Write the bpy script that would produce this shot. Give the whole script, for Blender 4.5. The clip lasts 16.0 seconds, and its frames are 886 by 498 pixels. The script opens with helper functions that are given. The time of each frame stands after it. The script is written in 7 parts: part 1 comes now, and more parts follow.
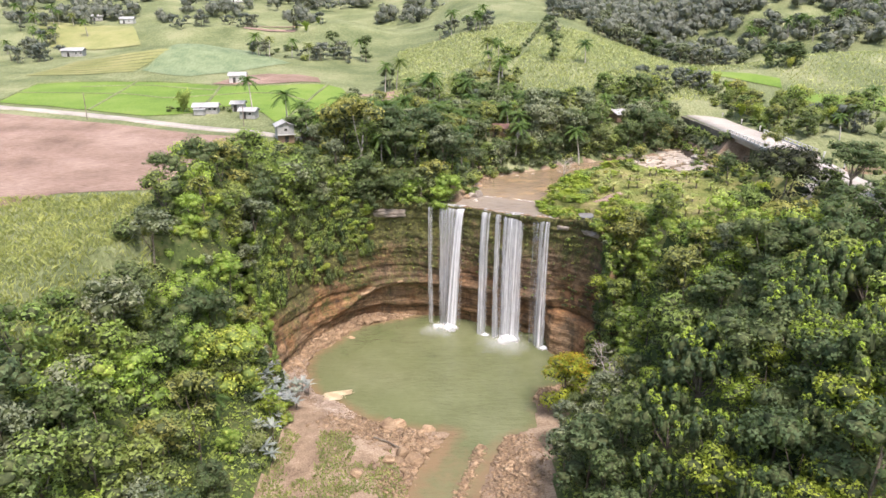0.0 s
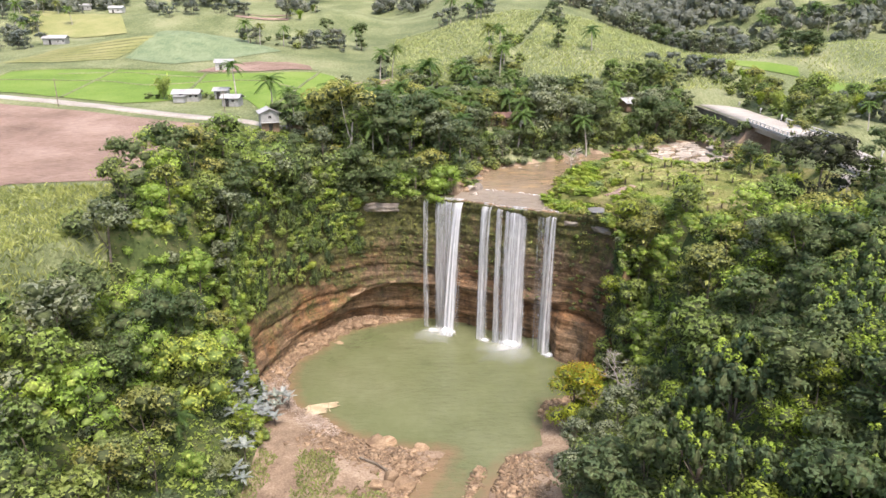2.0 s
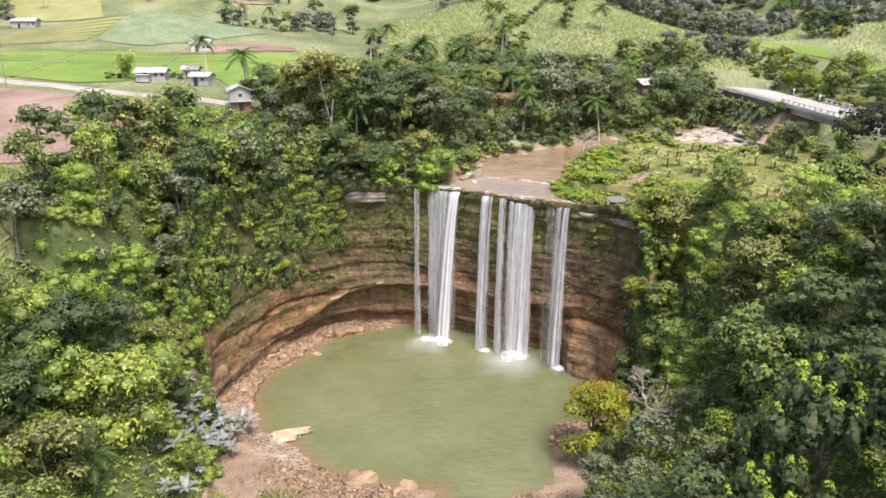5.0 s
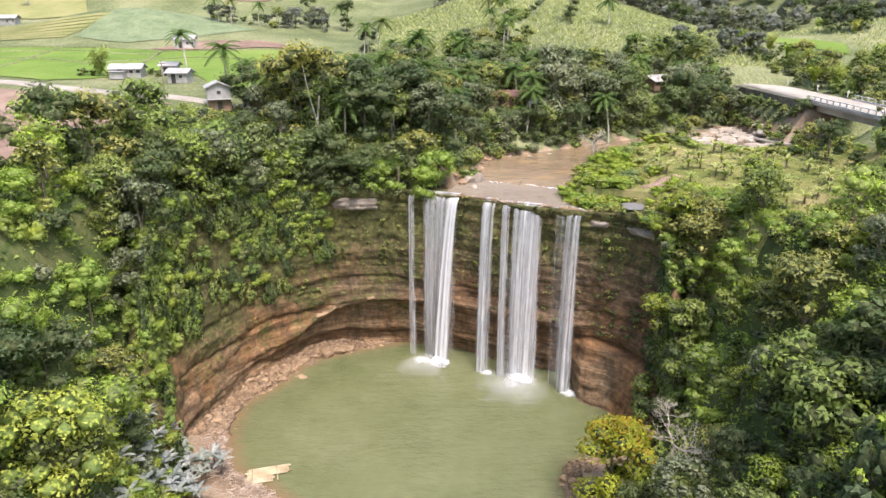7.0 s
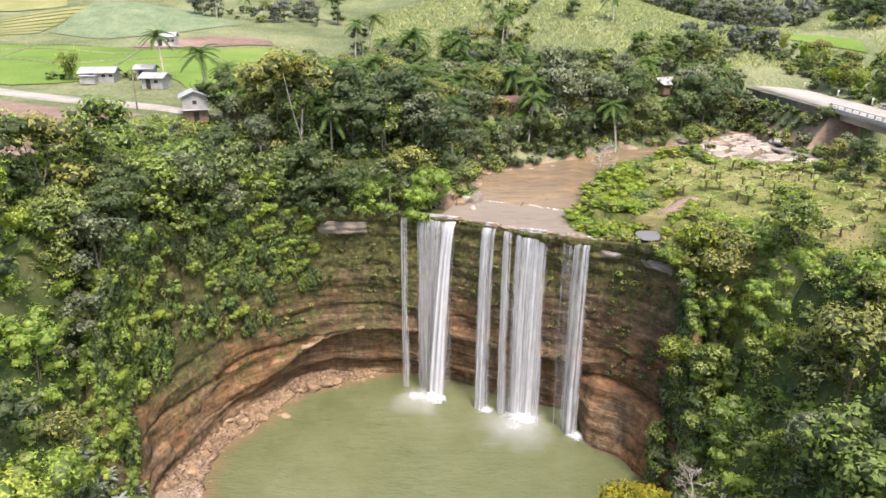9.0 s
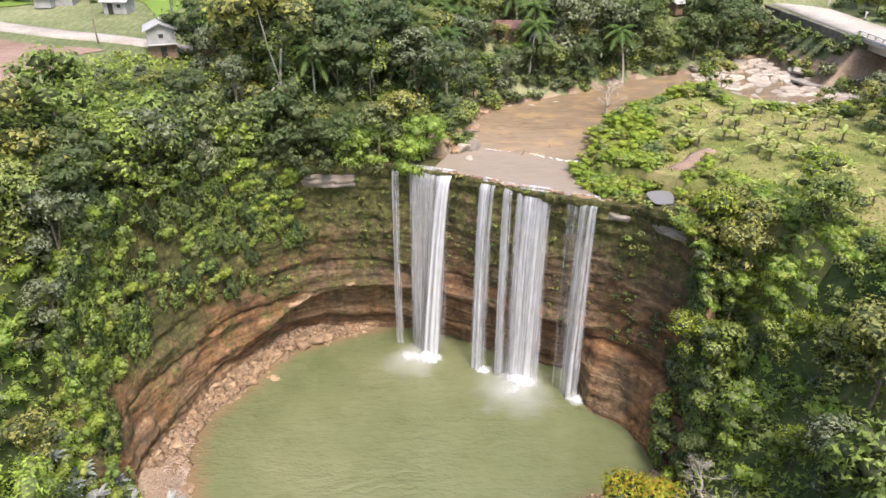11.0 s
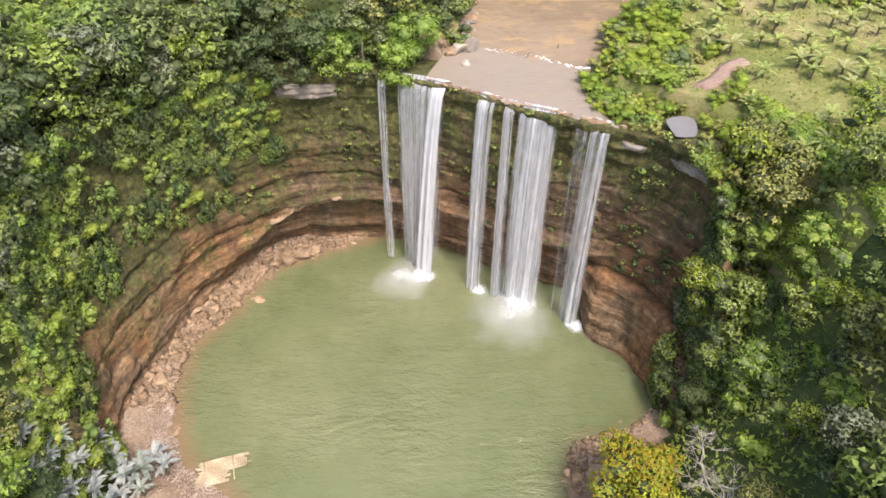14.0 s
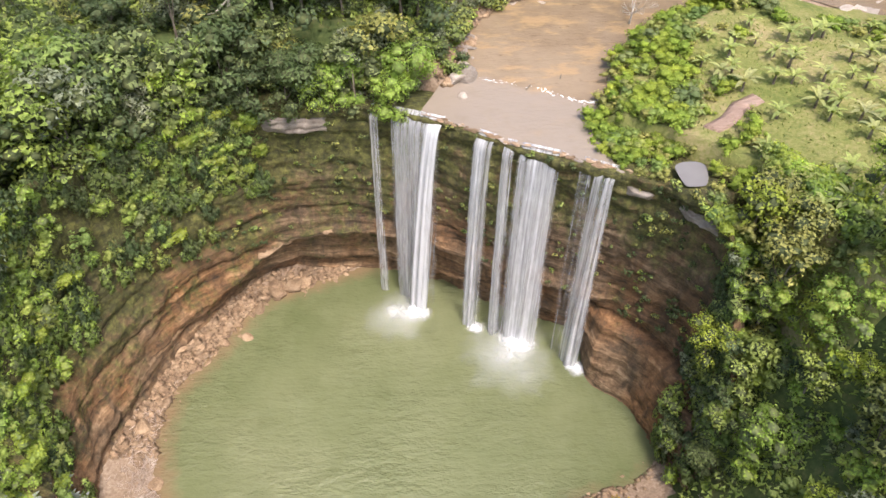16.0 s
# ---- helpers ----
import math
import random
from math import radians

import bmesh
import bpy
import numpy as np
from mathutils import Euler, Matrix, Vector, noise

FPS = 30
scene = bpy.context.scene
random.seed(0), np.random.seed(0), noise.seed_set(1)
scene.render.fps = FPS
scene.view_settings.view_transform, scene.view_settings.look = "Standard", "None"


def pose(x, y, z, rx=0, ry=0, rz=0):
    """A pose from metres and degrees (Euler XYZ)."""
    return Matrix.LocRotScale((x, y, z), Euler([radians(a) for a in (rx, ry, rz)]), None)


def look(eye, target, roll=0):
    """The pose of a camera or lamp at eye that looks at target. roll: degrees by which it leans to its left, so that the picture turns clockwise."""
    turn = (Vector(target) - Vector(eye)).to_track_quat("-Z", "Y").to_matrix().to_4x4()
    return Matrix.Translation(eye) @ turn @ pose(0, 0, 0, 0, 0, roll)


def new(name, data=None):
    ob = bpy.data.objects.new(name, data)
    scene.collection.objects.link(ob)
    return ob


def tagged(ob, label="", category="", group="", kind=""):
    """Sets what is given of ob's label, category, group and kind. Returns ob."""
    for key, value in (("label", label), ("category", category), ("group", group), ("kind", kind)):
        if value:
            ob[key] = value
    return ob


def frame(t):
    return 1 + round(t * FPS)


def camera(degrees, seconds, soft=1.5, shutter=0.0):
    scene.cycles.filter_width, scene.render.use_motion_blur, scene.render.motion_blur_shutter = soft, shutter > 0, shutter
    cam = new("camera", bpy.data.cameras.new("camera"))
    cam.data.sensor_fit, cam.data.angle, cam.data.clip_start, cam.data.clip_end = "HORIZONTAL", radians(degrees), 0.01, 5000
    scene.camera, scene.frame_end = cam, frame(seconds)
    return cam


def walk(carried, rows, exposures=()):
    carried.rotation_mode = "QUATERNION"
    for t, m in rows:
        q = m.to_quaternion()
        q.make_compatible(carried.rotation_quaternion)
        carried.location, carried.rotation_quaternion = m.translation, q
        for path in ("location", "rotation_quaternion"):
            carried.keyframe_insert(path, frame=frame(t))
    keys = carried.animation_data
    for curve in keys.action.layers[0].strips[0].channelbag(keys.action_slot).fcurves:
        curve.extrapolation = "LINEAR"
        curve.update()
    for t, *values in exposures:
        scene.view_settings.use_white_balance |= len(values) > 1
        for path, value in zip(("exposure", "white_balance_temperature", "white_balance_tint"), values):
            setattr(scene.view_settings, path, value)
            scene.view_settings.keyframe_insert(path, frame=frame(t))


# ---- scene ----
cam = camera(64.0, 16.0)
PATH = [
    (0, (0.129, 3.445, 71.371), (0.176, 5.344, 70.746), -0.1),
    (0.5, (0.373, 6.77, 70.371), (0.421, 8.669, 69.744), -0.0),
    (1, (0.694, 10.01, 69.396), (0.741, 11.908, 68.767), -0.0),
    (1.5, (1.034, 13.112, 68.308), (1.079, 15.01, 67.678), -0.1),
    (2, (1.373, 16.372, 67.142), (1.418, 18.269, 66.51), -0.0),
    (2.5, (1.712, 19.533, 65.874), (1.756, 21.43, 65.244), -0.1),
    (3, (2.153, 22.726, 64.714), (2.195, 24.624, 64.084), -0.1),
    (3.5, (2.351, 25.812, 63.561), (2.394, 27.71, 62.931), -0.1),
    (4, (2.605, 29.085, 62.603), (2.648, 30.982, 61.971), -0.0),
    (6.5, (3.537, 44.733, 57.387), (3.583, 46.632, 56.758), -0.0),
    (7, (3.727, 47.682, 57.781), (3.772, 49.58, 57.154), -0.1),
    (7.5, (3.843, 50.521, 58.355), (3.89, 52.42, 57.728), -0.0),
    (8, (4.312, 53.274, 58.594), (4.355, 55.175, 57.973), -0.0),
    (10.5, (3.67, 67.206, 65.185), (3.748, 69.015, 64.335), -0.1),
    (11, (4.135, 69.405, 65.985), (4.207, 71.173, 65.055), -0.1),
    (11.5, (4.252, 71.938, 67.259), (4.325, 73.658, 66.24), -0.2),
    (12, (4.418, 74.289, 68.158), (4.49, 75.957, 67.058), -0.0),
    (12.5, (4.641, 76.734, 69.254), (4.712, 78.349, 68.075), -0.0),
    (13, (5.134, 79.052, 70.194), (5.197, 80.62, 68.954), -0.1),
    (13.5, (5.286, 81.412, 71.31), (5.35, 82.939, 70.019), -0.0),
    (14, (5.518, 83.664, 72.291), (5.581, 85.153, 70.957), 0.0),
    (14.5, (5.946, 86.099, 73.355), (6.003, 87.559, 71.988), -0.1),
    (15, (5.878, 88.187, 74.276), (5.94, 89.635, 72.898), 0.1),
    (15.5, (6.148, 90.279, 74.962), (6.21, 91.729, 73.586), 0.2),
    (16, (6.461, 91.804, 74.798), (6.522, 93.259, 73.428), 0.2),
]
walk(cam, [(t, look(eye, target, roll)) for t, eye, target, roll in PATH])

# ---- sky, sun ----
SUN_AZ, SUN_EL = 156.0, 62.0          # degrees clockwise from +y, above the horizon
world = bpy.data.worlds.new("sky")
scene.world = world
world.use_nodes = True
wn = world.node_tree
sky = wn.nodes.new("ShaderNodeTexSky")
sky.sky_type, sky.sun_disc = "NISHITA", False
sky.sun_elevation, sky.sun_rotation = radians(SUN_EL), radians(SUN_AZ)
sky.air_density, sky.dust_density, sky.ozone_density = 1.0, 4.0, 1.0
wn.links.new(sky.outputs[0], wn.nodes["Background"].inputs[0])
wn.nodes["Background"].inputs[1].default_value = 0.15
sun_data = bpy.data.lights.new("sun", "SUN")
sun_data.energy, sun_data.angle, sun_data.color = 2.4, radians(12), (1.0, 0.895, 0.875)
sun = new("sun", sun_data)
az, el = radians(SUN_AZ), radians(SUN_EL)
sun.matrix_world = look((0, 0, 200), (-200 * math.sin(az) * math.cos(el), -200 * math.cos(az) * math.cos(el), 200 - 200 * math.sin(el)))
scene.view_settings.exposure = 1.03

# ---- materials ----


def mat(name):
    m = bpy.data.materials.new(name)
    m.use_nodes = True
    nt = m.node_tree
    return m, nt, nt.nodes["Principled BSDF"]


def node(nt, kind, **values):
    n = nt.nodes.new(kind)
    for key, value in values.items():
        n.inputs[key].default_value = value
    return n


def coords(nt):
    return nt.nodes.new("ShaderNodeNewGeometry").outputs["Position"]


def noise_tex(nt, scale, detail=4.0, rough=0.55, stretch=None, vec=None):
    n = node(nt, "ShaderNodeTexNoise", Scale=scale, Detail=detail, Roughness=rough)
    v = vec or coords(nt)
    if stretch:
        mp = node(nt, "ShaderNodeMapping", Scale=stretch)
        nt.links.new(v, mp.inputs[0])
        v = mp.outputs[0]
    nt.links.new(v, n.inputs["Vector"])
    return n.outputs["Fac"]


def ramp(nt, fac, stops):
    r = nt.nodes.new("ShaderNodeValToRGB")
    while len(r.color_ramp.elements) < len(stops):
        r.color_ramp.elements.new(0.5)
    for e, (at, col) in zip(r.color_ramp.elements, stops):
        e.position, e.color = at, (*col, 1) if len(col) == 3 else col
    nt.links.new(fac, r.inputs[0])
    return r.outputs[0]


def mix(nt, fac, a, b, how="MIX"):
    m = nt.nodes.new("ShaderNodeMix")
    m.data_type, m.blend_type = "RGBA", how
    for value, i in ((fac, 0), (a, 6), (b, 7)):
        if isinstance(value, (int, float)):
            m.inputs[i].default_value = value
        elif isinstance(value, tuple):
            m.inputs[i].default_value = (*value, 1)
        else:
            nt.links.new(value, m.inputs[i])
    return m.outputs[2]


def math_node(nt, op, a, b=0.0):
    m = nt.nodes.new("ShaderNodeMath")
    m.operation = op
    for value, i in ((a, 0), (b, 1)):
        if isinstance(value, (int, float)):
            m.inputs[i].default_value = value
        else:
            nt.links.new(value, m.inputs[i])
    return m.outputs[0]


def bump(nt, bsdf, height, strength, distance=0.1):
    b = node(nt, "ShaderNodeBump", Strength=strength, Distance=distance)
    nt.links.new(height, b.inputs["Height"])
    nt.links.new(b.outputs[0], bsdf.inputs["Normal"])


def two_scale(name, dark, mid, light, big=0.15, small=2.5, rough=0.9, bumpy=0.6, bump_size=0.15, stretch=None, spread=0.14):
    """A rough natural surface: broad patches times fine grain."""
    m, nt, b = mat(name)
    patches = noise_tex(nt, big, 5)
    grain = noise_tex(nt, small, 6, 0.65, stretch)
    both = math_node(nt, "ADD", math_node(nt, "MULTIPLY", patches, 0.55), math_node(nt, "MULTIPLY", grain, 0.45))
    nt.links.new(ramp(nt, both, [(0.5 - spread, dark), (0.5, mid), (0.5 + spread, light)]), b.inputs["Base Color"])
    b.inputs["Roughness"].default_value = rough
    b.inputs["Specular IOR Level"].default_value = 0.2
    bump(nt, b, grain, bumpy, bump_size)
    return m


def plain(name, colour, rough=0.7, metal=0.0, grain=8.0):
    m, nt, b = mat(name)
    g = noise_tex(nt, grain, 4)
    dark = tuple(c * 0.72 for c in colour)
    nt.links.new(ramp(nt, g, [(0.3, dark), (0.65, colour)]), b.inputs["Base Color"])
    b.inputs["Roughness"].default_value, b.inputs["Metallic"].default_value = rough, metal
    bump(nt, b, g, 0.15, 0.02)
    return m


def foliage(name, greens, rough=0.6, through_light=0.36, vary=0.3, fine=True):
    """Leaves: a green for each plant by its own random number, a shade for each spray and fine noise for leaf grain and
    painted gaps.
    """
    m, nt, b = mat(name)
    info = nt.nodes.new("ShaderNodeObjectInfo")
    step = 1.0 / max(1, len(greens) - 1)
    tone = ramp(nt, info.outputs["Random"], [(i * step, g) for i, g in enumerate(greens)])
    isle = nt.nodes.new("ShaderNodeNewGeometry").outputs["Random Per Island"]
    shade = ramp(nt, isle, [(at, tuple(1 + (c - 1) * vary for c in col)) for at, col in ((0.0, (0.5, 0.54, 0.6)), (0.5, (0.95, 0.97, 1.1)), (0.85, (1.3, 1.3, 1.3)), (1.0, (1.55, 1.55, 1.4)))])
    col = mix(nt, 1.0, tone, shade, "MULTIPLY")
    broad = ramp(nt, noise_tex(nt, 0.3, 3), [(0.3, (0.78, 0.82, 0.8)), (0.7, (1.25, 1.2, 1.05))])
    col = mix(nt, 1.0, col, broad, "MULTIPLY")
    # Leaf-sized noise; its low end paints dark gaps between leaves into the colour.
    grain = noise_tex(nt, 3.6, 3, 0.7)
    if fine:
        col = mix(nt, 1.0, col, ramp(nt, grain, [(0.36, (0.86, 0.83, 0.92)), (0.5, (1.18, 1.12, 1.2)), (0.68, (1.45, 1.36, 1.4))]), "MULTIPLY")
    nt.links.new(col, b.inputs["Base Color"])
    b.inputs["Roughness"].default_value = rough
    b.inputs["Specular IOR Level"].default_value = 0.22
    t = nt.nodes.new("ShaderNodeBsdfTranslucent")
    nt.links.new(mix(nt, 1.0, col, (1.3, 1.35, 0.7), "MULTIPLY"), t.inputs[0])
    s = node(nt, "ShaderNodeMixShader", Fac=through_light)
    nt.links.new(b.outputs[0], s.inputs[1])
    nt.links.new(t.outputs[0], s.inputs[2])
    nt.links.new(s.outputs[0], nt.nodes["Material Output"].inputs[0])
    return m


LEAF = foliage("mixed leaves", [(0.151, 0.218, 0.067), (0.23, 0.314, 0.073), (0.118, 0.168, 0.073), (0.269, 0.336, 0.084), (0.185, 0.224, 0.101), (0.224, 0.308, 0.073), (0.291, 0.325, 0.095), (0.162, 0.246, 0.073), (0.196, 0.274, 0.078)])
LEAF_VIVID = foliage("vivid green leaves", [(0.25, 0.38, 0.07), (0.31, 0.43, 0.08), (0.22, 0.345, 0.07), (0.365, 0.43, 0.09)])
LEAF_DARK = foliage("dark leaves", [(0.075, 0.115, 0.052), (0.10, 0.145, 0.057), (0.08, 0.12, 0.06), (0.125, 0.165, 0.065)])
# Greyed, bluish greens: the haze of distance is put into the leaf colour.
LEAF_HAZE = foliage("far leaves with painted haze", [(0.13, 0.155, 0.135), (0.12, 0.145, 0.13), (0.155, 0.175, 0.145), (0.115, 0.14, 0.13), (0.17, 0.182, 0.145)], vary=0.2)
LEAF_BRIGHT = foliage("bright young leaves", [(0.2, 0.29, 0.045), (0.26, 0.32, 0.05), (0.18, 0.27, 0.045)])
LEAF_TIP = foliage("pale young shoot tips", [(0.25, 0.36, 0.06), (0.30, 0.40, 0.065)])
LEAF_GREY = foliage("grey green leaves", [(0.205, 0.24, 0.16), (0.175, 0.21, 0.14), (0.24, 0.265, 0.18)])
LEAF_OLIVE = foliage("olive leaves", [(0.25, 0.275, 0.085), (0.28, 0.285, 0.09), (0.21, 0.24, 0.08)])
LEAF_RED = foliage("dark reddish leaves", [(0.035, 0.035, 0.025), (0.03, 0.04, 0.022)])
LEAF_FLUSH = foliage("yellowing leaves", [(0.27, 0.315, 0.035), (0.25, 0.30, 0.035)])
LEAF_ORANGE = foliage("orange flushed leaves", [(0.36, 0.24, 0.03), (0.33, 0.25, 0.03)])
LEAF_SILVER = foliage("silvery leaves", [(0.22, 0.25, 0.235), (0.175, 0.21, 0.18), (0.27, 0.295, 0.285)], 0.45, 0.15)
LEAF_BANANA = foliage("pale banana leaves", [(0.27, 0.32, 0.11), (0.24, 0.30, 0.095), (0.31, 0.32, 0.15)])
LEAF_TURF = foliage("short plot grass", [(0.19, 0.225, 0.075), (0.175, 0.215, 0.07)], 0.7, 0.2, 0.4)
LEAF_PALM = foliage("palm fronds", [(0.075, 0.13, 0.035), (0.10, 0.16, 0.04), (0.06, 0.11, 0.03), (0.15, 0.17, 0.05)])
GRASS = foliage("tall grass", [(0.33, 0.345, 0.14), (0.30, 0.325, 0.12)], 0.7, 0.3, 0.45, False)
CANE = foliage("sugar cane", [(0.39, 0.41, 0.23), (0.37, 0.40, 0.215)], 0.7, 0.4, 0.35, False)
BARK = two_scale("bark", (0.07, 0.055, 0.04), (0.16, 0.13, 0.10), (0.27, 0.24, 0.19), 0.8, 6, 0.9, 0.6, 0.05)
# Dark core colour that paints the shade inside crowns, behind the leaves.
TWIG_SHADE = two_scale("inner twigs with painted shade", (0.035, 0.045, 0.02), (0.07, 0.085, 0.036), (0.11, 0.125, 0.05), 0.8, 4.0)
BARK_PALE = two_scale("pale bark", (0.28, 0.25, 0.21), (0.42, 0.38, 0.33), (0.55, 0.51, 0.45), 0.8, 6, 0.9, 0.5, 0.04)
EARTH = two_scale("forest floor", (0.03, 0.045, 0.015), (0.07, 0.095, 0.03), (0.15, 0.14, 0.06), 0.12, 1.6)
MEADOW = two_scale("meadow and cane land", (0.11, 0.133, 0.058), (0.172, 0.196, 0.09), (0.26, 0.27, 0.145), 0.045, 1.1, 0.9, 1.0, 0.6, (1.6, 0.5, 1), 0.1)
PLOUGHED = two_scale("ploughed soil", (0.15, 0.10, 0.073), (0.275, 0.19, 0.148), (0.40, 0.295, 0.24), 0.07, 1.6, 0.95, 1.0, 0.4, (0.45, 1.9, 1), 0.16)
PADDY = two_scale("young rice", (0.092, 0.154, 0.026), (0.136, 0.211, 0.035), (0.185, 0.246, 0.057), 0.06, 1.5, 0.8, 0.4, 0.1)
PADDY_RIPE = two_scale("ripening rice", (0.163, 0.182, 0.066), (0.232, 0.236, 0.093), (0.294, 0.279, 0.132), 0.08, 1.2, 0.85, 0.4, 0.1)
CROP = two_scale("blue green crop rows", (0.114, 0.158, 0.084), (0.167, 0.211, 0.114), (0.22, 0.26, 0.15), 0.2, 1.1, 0.85, 0.9, 0.4, (1.6, 0.3, 1))
CLEARED = two_scale("cleared yellow grass", (0.115, 0.14, 0.036), (0.19, 0.195, 0.062), (0.28, 0.235, 0.115), 0.16, 2.2, 0.9, 0.8, 0.25, None, 0.1)
CONCRETE = two_scale("pale road concrete", (0.27, 0.24, 0.205), (0.36, 0.33, 0.29), (0.44, 0.41, 0.37), 0.15, 2.0, 0.85, 0.15, 0.02)
GRAVEL = two_scale("gravel bank", (0.132, 0.092, 0.062), (0.255, 0.185, 0.128), (0.378, 0.299, 0.22), 0.25, 3.0, 0.95, 0.9, 0.15)


def rock_material(name, dark, mid, light, scale=1.0):
    m, nt, b = mat(name)
    info = nt.nodes.new("ShaderNodeObjectInfo")
    isle = nt.nodes.new("ShaderNodeNewGeometry").outputs["Random Per Island"]
    layers = noise_tex(nt, 0.9 * scale, 5, 0.6, (0.6, 0.6, 3.0))
    grain = noise_tex(nt, 4.5 * scale, 6, 0.7)
    both = math_node(nt, "ADD", math_node(nt, "MULTIPLY", layers, 0.6), math_node(nt, "MULTIPLY", grain, 0.4))
    col = ramp(nt, both, [(0.35, dark), (0.5, mid), (0.66, light)])
    own = math_node(nt, "FRACT", math_node(nt, "ADD", isle, info.outputs["Random"]))
    col = mix(nt, 1.0, col, ramp(nt, own, [(0.0, (0.7, 0.68, 0.66)), (1.0, (1.3, 1.28, 1.25))]), "MULTIPLY")
    nt.links.new(col, b.inputs["Base Color"])
    b.inputs["Roughness"].default_value = 0.85
    bump(nt, b, grain, 0.7, 0.12)
    return m


ROCK = rock_material("sandstone boulder", (0.125, 0.08, 0.048), (0.25, 0.172, 0.105), (0.38, 0.285, 0.19))
ROCK_PALE = rock_material("pale washed rock", (0.176, 0.145, 0.119), (0.29, 0.251, 0.211), (0.405, 0.361, 0.317))


def cliff_material():
    """Layered tan sandstone, streaked and mossy above, bare and bedded below."""
    m, nt, b = mat("layered cliff rock")
    pos = coords(nt)
    warp = noise_tex(nt, 0.12, 3)
    sep = nt.nodes.new("ShaderNodeSeparateXYZ")
    nt.links.new(pos, sep.inputs[0])
    high = math_node(nt, "ADD", sep.outputs[2], math_node(nt, "MULTIPLY", math_node(nt, "SUBTRACT", warp, 0.5), 9.0))
    beds = noise_tex(nt, 1.0, 6, 0.7, (0.05, 0.05, 0.85))
    fine = noise_tex(nt, 1.0, 5, 0.7, (0.12, 0.12, 2.4))
    grain = noise_tex(nt, 1.4, 8, 0.72)
    lumps = noise_tex(nt, 0.35, 6, 0.65)
    both = math_node(nt, "ADD", math_node(nt, "ADD", math_node(nt, "MULTIPLY", beds, 0.26), math_node(nt, "MULTIPLY", fine, 0.34)), math_node(nt, "ADD", math_node(nt, "MULTIPLY", grain, 0.2), math_node(nt, "MULTIPLY", lumps, 0.2)))
    rock = ramp(nt, both, [(0.39, (0.018, 0.012, 0.007)), (0.46, (0.078, 0.049, 0.026)), (0.53, (0.155, 0.1, 0.056)), (0.62, (0.30, 0.22, 0.14))])
    rust = noise_tex(nt, 0.09, 4)
    rock = mix(nt, ramp(nt, rust, [(0.42, (0, 0, 0)), (0.62, (0.8, 0.8, 0.8))]), rock, mix(nt, 1.0, rock, (1.2, 0.88, 0.58), "MULTIPLY"))
    low = math_node(nt, "MULTIPLY", high, 0.05)
    rock = mix(nt, 1.0, rock, ramp(nt, low, [(0.38, (1.5, 1.48, 1.45)), (0.62, (1.0, 1.0, 1.0))]), "MULTIPLY")
    streak = noise_tex(nt, 1.0, 5, 0.6, (0.7, 0.7, 0.06))
    rock = mix(nt, ramp(nt, streak, [(0.52, (0, 0, 0)), (0.66, (0.6, 0.6, 0.6))]), rock, (0.05, 0.04, 0.026))
    patches = math_node(nt, "ADD", math_node(nt, "MULTIPLY", noise_tex(nt, 0.14, 6, 0.7), 0.62), math_node(nt, "MULTIPLY", noise_tex(nt, 0.9, 6, 0.7), 0.38))
    moss_where = math_node(nt, "ADD", patches, math_node(nt, "MULTIPLY", math_node(nt, "SUBTRACT", high, 14.0), 0.010))
    moss_where = math_node(nt, "SUBTRACT", moss_where, math_node(nt, "MULTIPLY", math_node(nt, "ADD", sep.outputs[0], 5.0), 0.0026))
    moss = ramp(nt, grain, [(0.34, (0.018, 0.021, 0.006)), (0.5, (0.07, 0.076, 0.017)), (0.66, (0.17, 0.18, 0.04))])
    nt.links.new(mix(nt, ramp(nt, moss_where, [(0.45, (0, 0, 0)), (0.56, (0.85, 0.85, 0.85))]), rock, moss), b.inputs["Base Color"])
    b.inputs["Roughness"].default_value = 0.8
    bump(nt, b, math_node(nt, "ADD", both, math_node(nt, "MULTIPLY", grain, 0.6)), 1.0, 0.5)
    return m


CLIFF = cliff_material()


def pool_material(name, deep, pale, rough=0.12, ripple=0.25, patchy=0.75, scale=0.5, edge=0.0):
    m, nt, b = mat(name)
    drift = noise_tex(nt, 0.05, 4, 0.6)
    small = noise_tex(nt, scale, 6, 0.65, (1.0, 0.55, 1.0))
    both = math_node(nt, "ADD", math_node(nt, "MULTIPLY", drift, patchy), math_node(nt, "MULTIPLY", small, 1.0 - patchy))
    nt.links.new(ramp(nt, both, [(0.35 + edge, deep), (0.65 - edge, pale)]), b.inputs["Base Color"])
    b.inputs["Roughness"].default_value, b.inputs["IOR"].default_value = rough, 1.33
    bump(nt, b, noise_tex(nt, 1.0, 6, 0.68, (0.9, 1.7, 1.0)), ripple, 0.35)
    return m


